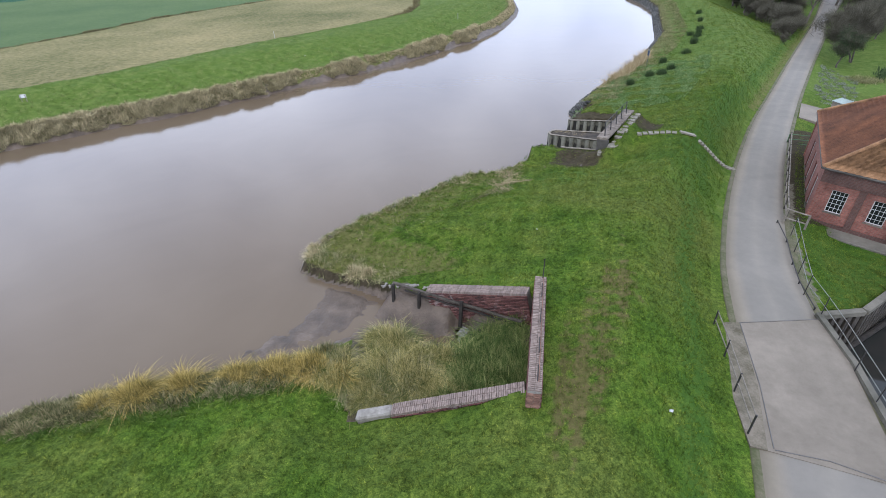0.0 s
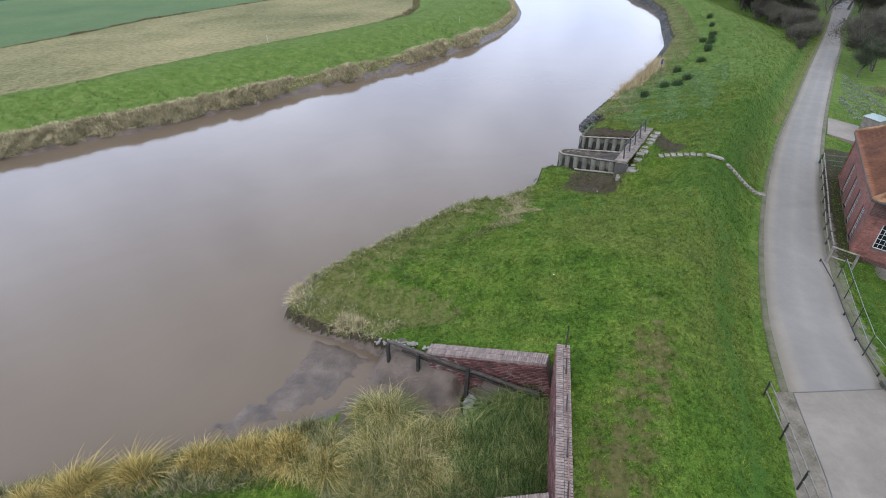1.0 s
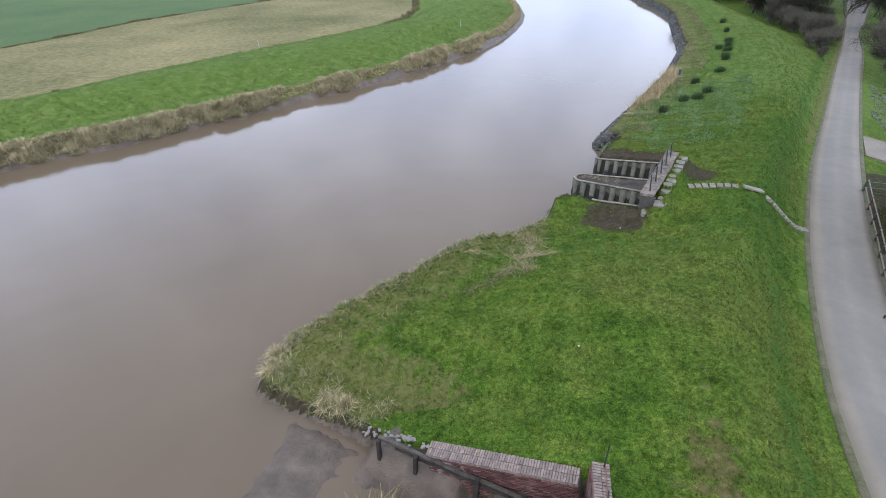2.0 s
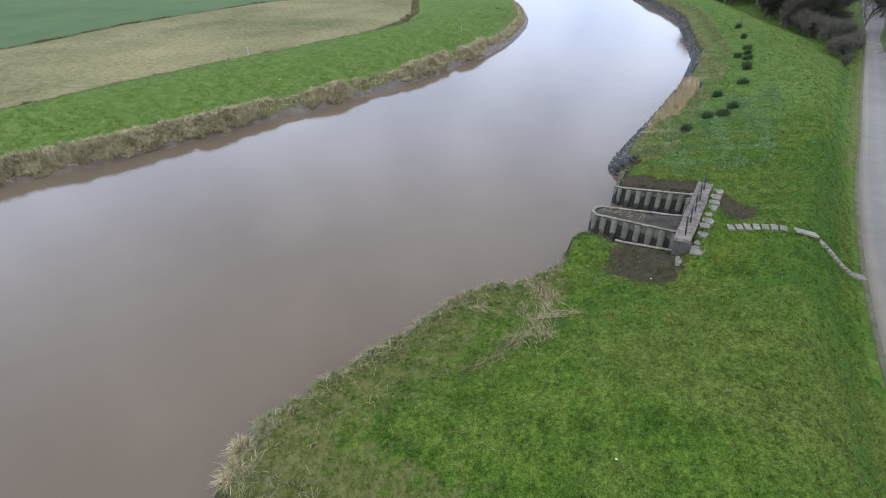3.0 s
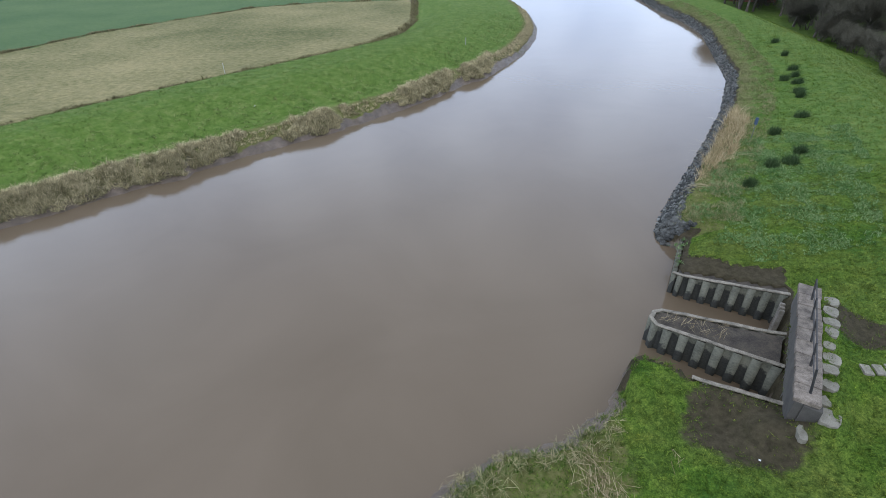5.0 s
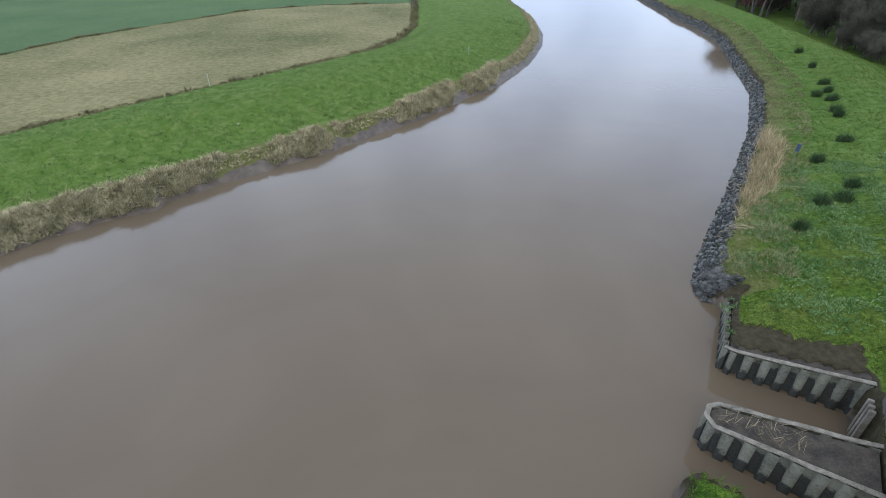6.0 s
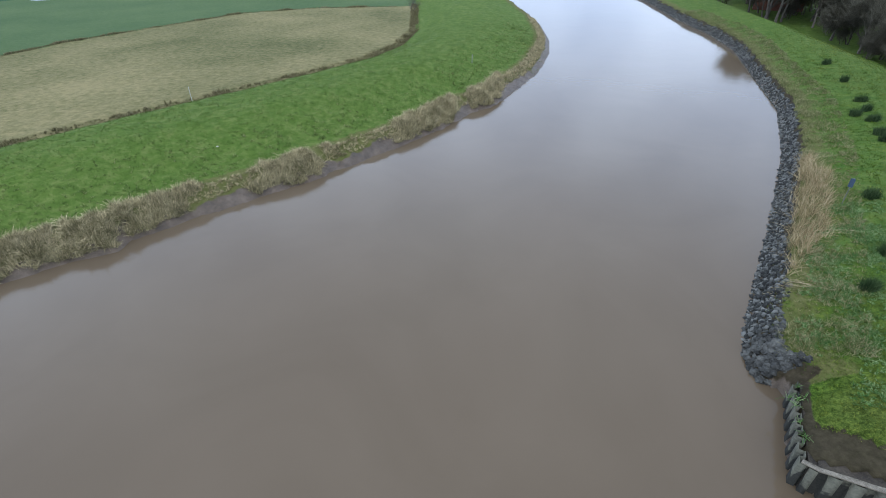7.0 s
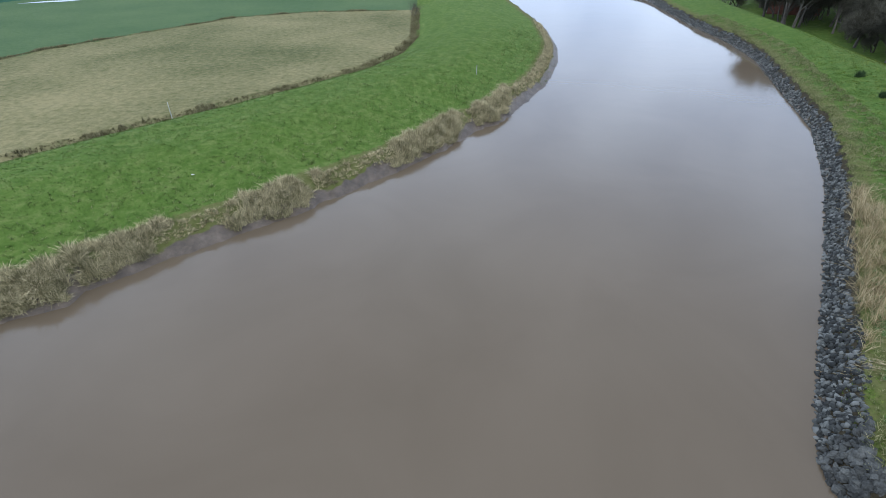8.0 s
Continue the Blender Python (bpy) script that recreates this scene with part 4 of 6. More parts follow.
def pile_wall(thing, a, b, za, zb, cap=True, back=0.3):
    """Piles from a to b with their waves to the right of that way, their tops running from za to zb, and a coping on top."""
    a, b = Vector((*a, za)), Vector((*b, za))
    d = b - a
    n = max(1, round(d.length / 0.5))
    slope = (zb - za) / d.length
    x = d.normalized()
    y = Vector((x.y, -x.x, 0))
    rot = Matrix(((x.x, y.x, 0, 0), (x.y, y.y, 0, 0), (0, 0, 1, 0), (0, 0, 0, 1)))
    for i in range(n):
        top = (zb - za) * (i + 0.5) / n + random.uniform(-0.02, 0.0)
        m = Matrix.Translation(a + d * (i / n) + Vector((0, 0, top))) @ rot @ Matrix.Diagonal((d.length / n / 0.56, 1, 1, 1))
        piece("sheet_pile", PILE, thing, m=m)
    bars = []
    if back:
        bars.append((0.0, d.length, -0.165 - back, -0.165, -2.4, -0.06, 0.0, "earth_backing", M_SOIL, "dark packed earth behind the piles"))
    if cap:
        bars.append((-0.02, d.length + 0.02, -0.1, 0.05, 0.0, 0.05, 0.012, "coping", M_CAP, "pale worn coping"))
    for x0, x1, y0, y1, z0, z1, bevel, name, mat, label in bars:
        bm = bmesh.new()
        box(bm, x0, x1, y0, y1, z0, z1, bevel=bevel)
        if name == "coping":
            bmesh.ops.subdivide_edges(bm, edges=[e for e in bm.edges if e.calc_length() > 0.6], cuts=9)
        for v in bm.verts:
            v.co.z += slope * v.co.x
        bmesh.ops.transform(bm, matrix=Matrix.Translation(a) @ rot, verts=bm.verts[:])
        if name == "coping":
            for v in bm.verts:
                v.co += Vector((noise.noise(v.co * 3.0), noise.noise(v.co * 3.0 + Vector((5, 0, 0))), 0.6 * noise.noise(v.co * 2.0))) * 0.035
        part(name, bm, mat, thing, label)


def build_outlet():
    south = empty("sheet_pile_wall", label="rusted sheet-pile wall with a pale coping beside the bare soil", category="retaining wall", group="outlet walls")
    pile_wall(south, (9.52, 26.74), (7.55, 27.98), 1.4, 1.2, back=0.15)
    north = empty("sheet_pile_wall", label="rusted sheet-pile wall with concrete coping on the upstream bank", category="retaining wall", group="outlet walls")
    pile_wall(north, (9.62, 33.25), (12.6, 31.45), 1.02, 1.4, back=0.4)
    pile_wall(north, (9.36, 33.52), (9.62, 33.25), 1.0, 1.02, back=0)
    pile_wall(north, (11.0, 36.4), (9.36, 33.52), 0.85, 0.98, cap=False, back=0.4)
    pier = empty("sheet_pile_pier", label="sheet-pile pier filled with earth between two outlet chambers", category="pier", group="outlet walls")
    pile_wall(pier, (7.42, 30.42), (10.32, 28.06), 1.1, 1.4, back=0)
    pile_wall(pier, (11.25, 29.45), (7.95, 31.2), 1.4, 1.1, back=0)
    for a, b in (((7.95, 31.2), (7.6, 31.14)), ((7.6, 31.14), (7.36, 30.84)), ((7.36, 30.84), (7.42, 30.42))):
        pile_wall(pier, a, b, 1.1, 1.1, back=0)
    bm = bmesh.new()
    prism(bm, [(7.52, 30.5), (10.32, 28.26), (11.06, 29.34), (7.92, 31.04), (7.64, 31.0), (7.48, 30.8)], 0.6, 1.06)
    bmesh.ops.subdivide_edges(bm, edges=bm.edges[:], cuts=5, use_grid_fill=True)
    for v in bm.verts:
        if v.co.z > 0.9:
            v.co.z += 0.095 * (v.co.x - 7.4) + 0.05 * noise.noise(v.co * 2.0)
    part("earth_fill", bm, M_SOIL, pier, "dark bare earth with dead stalks")
    # head wall and deck
    A, B = Vector((9.02, 26.08, 0)), Vector((12.15, 30.75, 0))
    x = (B - A).normalized()
    y = Vector((x.y, -x.x, 0))
    rot = Matrix.Translation(A) @ Matrix(((x.x, y.x, 0, 0), (x.y, y.y, 0, 0), (0, 0, 1, 0), (0, 0, 0, 1)))
    L = (B - A).length
    bridge = empty("footbridge", label="worn concrete footbridge over the outlet with leaning rail posts", category="footbridge")
    bm = bmesh.new()
    box(bm, 0.0, L, 0.0, 0.2, -1.0, 2.36, bevel=0.01, m=rot)
    part("head_wall", bm, M_DARKCON, bridge, "dark concrete head wall")
    bm = bmesh.new()
    box(bm, -0.05, 0.18, 0.2, 0.62, 1.2, 2.36, bevel=0.01, m=rot)
    part("end_wall", bm, M_DARKCON, bridge, "dark concrete end wall")
    n = 9
    for i in range(n):
        bm = bmesh.new()
        box(bm, i * L / n + 0.003, (i + 1) * L / n - 0.003, -0.05 + random.uniform(-0.015, 0.015), 0.56 + random.uniform(-0.02, 0.03), 2.36, 2.5 + random.uniform(-0.01, 0.01), bevel=0.015, m=rot)
        bmesh.ops.subdivide_edges(bm, edges=[e for e in bm.edges if e.calc_length() > 0.3], cuts=4, use_grid_fill=True)
        for v in bm.verts:
            v.co += Vector((noise.noise(v.co * 5.0), noise.noise(v.co * 5.0 + Vector((7, 0, 0))), 0.5 * noise.noise(v.co * 4.0))) * 0.02
        part("deck_slab", bm, M_DECK, bridge)
    tops = []
    for i, s in enumerate((0.35, 1.45, 2.55, 3.65, 4.75)):
        bm = bmesh.new()
        foot = rot @ Vector((s, 0.3, 2.46))
        top = rot @ Vector((s + 0.12, 0.2, 3.22))
        rod(bm, foot, top, 0.034, 0.028, 8)
        part("rail_post", bm, M_STEEL, bridge)
        tops.append((foot, top))
    for k in (0.98, 0.52):
        for (f0, t0), (f1, t1) in zip(tops[:-1], tops[1:]):
            bm = bmesh.new()
            rod(bm, f0.lerp(t0, k), f1.lerp(t1, k), 0.016, None, 6)
            part("rail", bm, M_STEEL, bridge)
    for s in (5.0, 5.22, 5.44):
        bm = bmesh.new()
        box(bm, s, s + 0.1, -0.32, -0.16, 0.2, 1.6, bevel=0.02, m=rot)
        part("timber_stake", bm, M_WOOD, bridge, "grey timber stake")
    # flagstones along the landward edge
    for i in range(10):
        s = -0.05 + i * 0.55 + random.uniform(-0.08, 0.08)
        big = 1.35 if i == 0 else 1.0
        p = rot @ Vector((s + 0.2, 0.76 + 0.08 * big + random.uniform(-0.05, 0.06), 0))
        flagstone(p.x, p.y, big * (0.22 + random.uniform(-0.04, 0.06)), big * (0.2 + random.uniform(-0.04, 0.05)), math.degrees(math.atan2(x.y, x.x)) + random.uniform(-25, 25), gz(p.x, p.y) + 0.012, "flagstones by the footbridge")
    p = rot @ Vector((-0.45, 0.35, 0))
    flagstone(p.x, p.y, 0.24, 0.11, 65, gz(p.x, p.y) + 0.03, "flagstones by the footbridge")


def flagstone(x, y, rx, ry, turn, z, group):
    bm = bmesh.new()
    n = 9
    out = []
    for k in range(n):
        a = 2 * math.pi * (k + 0.5 + random.uniform(-0.1, 0.1)) / n
        r = random.uniform(0.9, 1.12)
        out.append((rx * r * math.copysign(abs(math.cos(a)) ** 0.75, math.cos(a)), ry * r * math.copysign(abs(math.sin(a)) ** 0.75, math.sin(a))))
    prism(bm, out, -0.15, 0.012)
    bmesh.ops.bevel(bm, geom=[e for e in bm.edges if all(v.co.z > 0 for v in e.verts)], offset=0.006, segments=1, affect="EDGES")
    ob = part("flagstone", bm, M_SLAB, m=pose(x, y, z, random.uniform(-3, 3), random.uniform(-3, 3), turn))
    return tagged(ob, "pale irregular flagstone set in the grass", "flagstone", group)


M_SOIL = plain("bare_earth", (0.02, 0.016, 0.012), (0.08, 0.064, 0.046), 2.5, rough=0.95, bump=0.8, dist=0.03)
M_DARKCON = make_concrete("dark_concrete", (0.03, 0.027, 0.023), (0.11, 0.1, 0.085))
build_outlet()


def paving_slab(x, y, z, lx, ly, turn, group, label, tilt=0.0, thick=0.08):
    bm = bmesh.new()
    box(bm, -lx / 2, lx / 2, -ly / 2, ly / 2, -thick, 0.0, bevel=0.008)
    ob = part("paving_slab", bm, M_SLAB, m=pose(x, y, z, random.uniform(-1.5, 1.5), tilt, turn))
    return tagged(ob, label, "paving slab", group)


def build_steps():
    for i in range(7):
        x, y = 11.86 + 0.3 * i, 27.22 - 0.045 * i - 0.006 * i * i
        paving_slab(x, y, gz(x, y) + 0.035, 0.25, 0.4 + random.uniform(-0.03, 0.03), -12 - 2 * i + random.uniform(-5, 5), "stepping slabs", "narrow concrete slab laid in the grass path", tilt=random.uniform(-3, 3))
    paving_slab(*SLAB_AT, gz(*SLAB_AT) + 0.06, 0.86, 0.34, -10, "stepping slabs", "long concrete slab at the top of the dike steps", tilt=14)
    n = 13
    for i in range(n):
        s = (i + 0.3) / n
        x, y = STEPS_FROM[0] + (STEPS_TO[0] - STEPS_FROM[0]) * s, STEPS_FROM[1] + (STEPS_TO[1] - STEPS_FROM[1]) * s + 0.08 * math.sin(3.1 * s)
        paving_slab(x, y, gz(x, y) + 0.05, 0.19, 0.42, -12 + random.uniform(-4, 4), "dike steps", "small concrete step on the dike slope", thick=0.16)


SLAB_AT, STEPS_FROM, STEPS_TO = (14.15, 26.14), (14.85, 26.15), (17.5, 26.12)
build_steps()


# ---------------------------------------------------------------- railings along the lane
def railing(name, pts, height, label, rails, r, post_mat, rail_mat, lean=(0, 0)):
    thing = empty(name, label=label, category="railing")
    tops = []
    for x, y, z in pts:
        bm = bmesh.new()
        top = Vector((x + lean[0], y + lean[1], z + height))
        rod(bm, (x, y, z - 0.3), top, r, r, 8)
        part("post", bm, post_mat, thing)
        tops.append((Vector((x, y, z)), top))
    for k in rails:
        for (f0, t0), (f1, t1) in zip(tops[:-1], tops[1:]):
            bm = bmesh.new()
            rod(bm, f0.lerp(t0, k), f1.lerp(t1, k), r * 0.7, None, 6)
            part("rail", bm, rail_mat, thing)
    return thing


lane_rail = [(16.15, 18.75), (15.45, 17.4), (14.65, 15.85), (14.0, 14.5), (13.75, 13.2), (13.45, 11.9), (13.1, 10.6), (12.75, 9.3), (12.4, 8.0), (12.0, 6.7)]
railing("lane_railing", [(x, y, 0.1) for x, y in lane_rail], 1.0, "two-rail steel railing along the bridge and lawn", (0.55, 0.98), 0.018, M_STEEL, M_GALV)
railing("bridge_railing", [(9.62, 12.85, 0.2), (9.28, 11.4, 0.2), (8.9, 10.0, 0.2), (8.5, 8.5, 0.2)], 0.8, "low rusty railing at the grass side of the bridge", (0.5, 0.96), 0.028, M_STEEL, M_WOOD)
house_rail = [(16.7, 20.1), (17.35, 21.2), (18.1, 22.4), (18.95, 23.7), (19.8, 25.0), (20.7, 26.4), (21.6, 27.8), (22.9, 29.8)]
railing("timber_railing", [(x, y, -0.05) for x, y in house_rail], 0.9, "dark timber railing between lane and brick house", (0.5, 0.95), 0.045, M_DARK, M_WOOD)
railing("garden_gate", [(22.9, 29.9, -0.2), (24.2, 29.6, -0.3)], 0.9, "green-painted tubular garden gate", (0.3, 0.62, 0.97), 0.035, M_GREEN, M_GREEN)
railing("corner_barrier", [(16.45, 19.85, 0.0), (17.3, 19.45, -0.2)], 0.95, "weathered timber barrier at the house corner", (0.5, 0.97), 0.05, M_WOOD, M_WOOD)
low = railing("kerb_rail", [(16.2, 19.9, 0.05), (15.6, 18.2, 0.05), (14.8, 16.5, 0.05), (14.25, 15.2, 0.05), (13.8, 13.6, 0.05)], 0.25, "low dark pipe rail along the lane's edge", (0.9,), 0.03, M_STEEL, M_STEEL)


def build_quay():
    """The concrete edge and piled wall where the lawn drops to the canal."""
    wall = empty("canal_wall", label="grey concrete coping over dark timber sheeting at the canal", category="retaining wall")
    line = [(13.95, 13.72), (15.8, 13.82), (17.6, 14.85), (26, 20.0)]
    for a, b in zip(line[:-1], line[1:]):
        m, length = frame_along((*a, 0.0), (*b, 0.0))
        bm = bmesh.new()
        box(bm, 0, length, -0.3, -0.04, -0.2, 0.02, bevel=0.02, m=m)
        part("coping", bm, M_KERB, wall)
        k = int(length / 0.3)
        for i in range(k):
            bm = bmesh.new()
            box(bm, i * length / k + 0.02, (i + 0.62) * length / k, -0.26, -0.16, -2.8, -0.2, bevel=0.01, m=m)
            part("sheet", bm, M_DARK, wall)
        bm = bmesh.new()
        box(bm, 0, length, -0.16, -0.06, -2.8, -0.2, m=m)
        part("backing", bm, M_TARRED, wall)
    bm = bmesh.new()
    rod(bm, (15.2, 13.2, -1.85), (20.5, 15.8, -1.5), 0.12, 0.1, 10)
    tagged(part("timber_beam", bm, M_TARRED), "grey floating timber beam along the canal wall", "beam")


build_quay()


# ---------------------------------------------------------------- brick pump house
def wall_panel(name, a, b, z0, z1, thick, mat, parent, holes=(), label=""):
    """An upright wall from a to b with rectangular holes (s0, s1, z0, z1) through it, and brick coordinates in metres."""
    m, length = frame_along((*a, 0.0), (*b, 0.0))
    ss = sorted({0.0, length, *[v for h in holes for v in h[:2]]})
    zz = sorted({z0, z1, *[v for h in holes for v in h[2:]]})
    bm = bmesh.new()
    for s0, s1 in zip(ss[:-1], ss[1:]):
        for c0, c1 in zip(zz[:-1], zz[1:]):
            if any(h[0] <= s0 and s1 <= h[1] and h[2] <= c0 and c1 <= h[3] for h in holes):
                continue
            box(bm, s0, s1, 0, thick, c0, c1)
    bmesh.ops.remove_doubles(bm, verts=bm.verts[:], dist=0.0005)
    uv = bm.loops.layers.uv.new("uv")
    for f in bm.faces:
        flat = abs(f.normal.x) > 0.7
        for l in f.loops:
            l[uv].uv = (l.vert.co.y if flat else l.vert.co.x, l.vert.co.z)
    bmesh.ops.transform(bm, matrix=m, verts=bm.verts[:])
    return part(name, bm, mat, parent, label)


def lattice_window(parent, a, b, s0, s1, z0, z1, cols, rows):
    """A white small-paned window set in the wall from a to b."""
    m, _ = frame_along((*a, 0.0), (*b, 0.0))
    win = empty("window")
    win.parent = parent
    win["label"] = "white iron window with small panes"
    bm = bmesh.new()
    t = 0.035
    for u0, u1, w0, w1 in ((s0, s1, z0, z0 + t), (s0, s1, z1 - t, z1), (s0, s0 + t, z0, z1), (s1 - t, s1, z0, z1)):
        box(bm, u0, u1, 0.06, 0.12, w0, w1)
    for i in range(1, cols):
        u = s0 + (s1 - s0) * i / cols
        box(bm, u - 0.008, u + 0.008, 0.07, 0.11, z0 + t, z1 - t)
    for i in range(1, rows):
        w = z0 + (z1 - z0) * i / rows
        box(bm, s0 + t, s1 - t, 0.072, 0.108, w - 0.008, w + 0.008)
    bmesh.ops.transform(bm, matrix=m, verts=bm.verts[:])
    part("window_frame", bm, M_WHITE, win)
    bm = bmesh.new()
    box(bm, s0, s1, 0.085, 0.095, z0, z1, m=m)
    part("pane", bm, M_GLASS, win, "dark glass")
    bm = bmesh.new()
    box(bm, s0 - 0.05, s1 + 0.05, -0.03, 0.1, z0 - 0.06, z0, bevel=0.008, m=m)
    part("sill", bm, M_KERB, win, "grey stone sill")


def tiled_slope(name, parent, eave_a, eave_b, top_a, top_b, mat, course=0.3, wave=0.24, label=""):
    """A roof slope covered with real overlapping courses of curved tiles."""
    ea, eb, ta, tb = (np.array(p, dtype=float) for p in (eave_a, eave_b, top_a, top_b))
    slope = np.linalg.norm((ta + tb) / 2 - (ea + eb) / 2)
    rows = max(2, int(slope / course))
    width = np.linalg.norm(eb - ea)
    cols = max(6, int(width / wave) * 6)
    nrm = np.cross(eb - ea, ta - ea)
    nrm /= np.linalg.norm(nrm)
    if nrm[2] < 0:
        nrm = -nrm
    verts, faces = [], []
    s = np.linspace(0, 1, cols + 1)
    for r in range(rows):
        for k, lift in ((r / rows, 0.05), ((r + 1.08) / rows, 0.008)):
            k = min(k, 1.0)
            a, b = ea + (ta - ea) * k, eb + (tb - eb) * k
            p = a + (b - a) * s[:, None]
            run = np.linalg.norm(p - (ea + (ta - ea) * k), axis=1) + np.dot((ea + (ta - ea) * k) - ea, (eb - ea) / width)
            h = lift + 0.028 * np.sin(2 * math.pi * run / wave) + 0.006 * np.sin(17.0 * r + 5 * np.floor(run / wave))
            verts.append(p + nrm * h[:, None])
        base = 2 * r * (cols + 1)
        i = np.arange(cols)
        faces.append(np.stack([base + i, base + i + 1, base + cols + 2 + i, base + cols + 1 + i], 1))
        if r:
            prev = base - (cols + 1)
            faces.append(np.stack([prev + i, prev + i + 1, base + i + 1, base + i], 1))
    ob = piece(name, mesh_from(name, np.concatenate(verts), np.concatenate(faces), mat, smooth=False), parent, label)
    return ob


def build_pump_house():
    u, v = np.array((0.54, 0.842)), np.array((0.66, -0.75))
    eave = 2.6
    sw = np.array((18.25, 20.82))
    W, S = 8.8, 9.0
    nw, se = sw + u * W, sw + v * S
    ne = nw + v * S
    house = empty("pump_house", label="old red brick pump house with a hipped red tile roof", category="house")
    z0 = -1.2
    # south front: frieze, plinth, piers and recessed panels with windows
    sw_, se_, nw_, ne_ = (tuple(p) for p in (sw, se, nw, ne))
    wins_s = [(0.62 + 1.62 * k, 1.28 + 1.62 * k, 0.42, 1.55) for k in range(5)]
    wall_panel("wall", tuple(sw + u * 0.06), tuple(se + u * 0.06), z0, eave, 0.25, M_HOUSE, house, wins_s)
    for w in wins_s:
        lattice_window(house, tuple(sw + u * 0.06), tuple(se + u * 0.06), *w, 4, 5)
    wall_panel("frieze", sw_, se_, 1.85, eave - 0.002, 0.055, M_HOUSE_DARK, house, label="dark brick frieze")
    wall_panel("plinth", sw_, se_, z0, -0.12, 0.055, M_HOUSE_DARK, house, label="dark brick plinth")
    for k in range(6):
        if k == 0:
            wall_panel("pier", tuple(sw), tuple(sw + v * 0.3), -0.12, 1.85, 0.055, M_HOUSE, house)
        else:
            wall_panel("pier", tuple(sw + v * (1.62 * k - 0.02)), tuple(sw + v * (1.62 * k + 0.26)), -0.12, 1.85, 0.055, M_HOUSE_DARK, house, label="dark brick pier")
    # west front with tall narrow windows
    wins_w = [(0.9 + 1.75 * k, 1.55 + 1.75 * k, 0.0, 1.65) for k in range(4)]
    wins_w = [(W - b, W - a, c, d) for a, b, c, d in wins_w]
    wall_panel("wall", nw_, sw_, z0, eave, 0.25, M_HOUSE, house, wins_w)
    for w in wins_w:
        lattice_window(house, nw_, sw_, *w, 3, 6)
    wall_panel("wall", ne_, nw_, z0, eave, 0.25, M_HOUSE, house)
    wall_panel("wall", se_, ne_, z0, eave, 0.25, M_HOUSE, house)
    # roof
    o = 0.14
    cs = [sw - u * o - v * o, se - u * o + v * o, ne + u * o + v * o, nw + u * o - v * o]
    c = sum(cs) / 4
    ridge_z = eave + 3.2
    half = (u * (W / 2 - 2.6))
    r0, r1 = c - half, c + half
    e = [np.array((*p, eave - 0.03)) for p in cs]
    t0, t1 = np.array((*r0, ridge_z)), np.array((*r1, ridge_z))
    tiled_slope("roof_slope", house, e[0], e[1], t0, t0 + (e[1] - e[0]) * 0.002, M_TILE_MOSS, 0.34, 0.28, "mossy brown clay tiles")
    tiled_slope("roof_slope", house, e[3], e[0], t1, t0, M_TILE, 0.22, 0.2, "red clay tiles")
    tiled_slope("roof_slope", house, e[1], e[2], t0, t1, M_TILE, 0.3, 0.24)
    tiled_slope("roof_slope", house, e[2], e[3], t1, t1 + (e[3] - e[2]) * 0.002, M_TILE, 0.3, 0.24)
    for p, q in ((e[0], t0), (e[1], t0), (e[2], t1), (e[3], t1), (t0, t1)):
        bm = bmesh.new()
        p, q = Vector(p) + Vector((0, 0, 0.05)), Vector(q) + Vector((0, 0, 0.05))
        rod(bm, p, q, 0.09, 0.09, 8)
        part("ridge_tiles", bm, M_TILE_MOSS, house)
    for a, b in ((e[0], e[1]), (e[3], e[0])):
        bm = bmesh.new()
        rod(bm, Vector(a) + Vector((0, 0, -0.03)), Vector(b) + Vector((0, 0, -0.03)), 0.055, None, 8)
        part("gutter", bm, M_DARKCON, house, "grey zinc gutter")
    # paved strip along the south front
    m, length = frame_along((*(sw - u * 0.95), 0), (*(se - u * 0.95), 0))
    bm = bmesh.new()
    box(bm, -0.5, length, 0, 0.94, -1.0, HOUSE_Z + 0.05, bevel=0.02, m=m)
    tagged(part("house_apron", bm, M_KERB), "grey concrete apron along the brick house", "pavement", kind="structure")


build_pump_house()
bm = bmesh.new()
prism(bm, [(26.6, 34.5), (29.0, 37.9), (30.6, 36.4), (28.4, 33.0)], -0.9, [0.14, 0.06, -0.2, -0.2])
tagged(part("driveway", bm, M_BRIDGE), "pale concrete driveway beside the house", "driveway", kind="structure")


def build_shed():
    shed = empty("garden_shed", m=pose(29.9, 34.9, -0.8, 0, 0, -80), label="small garden shed with a pale green sheet roof", category="shed")
    bm = bmesh.new()
    box(bm, -0.6, 0.6, -0.35, 0.35, 0, 1.75)
    part("wall", bm, M_WOOD, shed)
    verts, faces = [], []
    n = 40
    for i in range(n + 1):
        s = -0.68 + 1.36 * i / n
        h = 0.02 * math.sin(i * 1.6)
        verts += [(s, -0.42, 1.75 + h), (s, 0.42, 1.88 + h)]
    faces = [(2 * i, 2 * i + 2, 2 * i + 3, 2 * i + 1) for i in range(n)]
    piece("roof", mesh_from("roof", np.array(verts), np.array(faces), M_SHEET), shed, "corrugated pale green sheet")


build_shed()

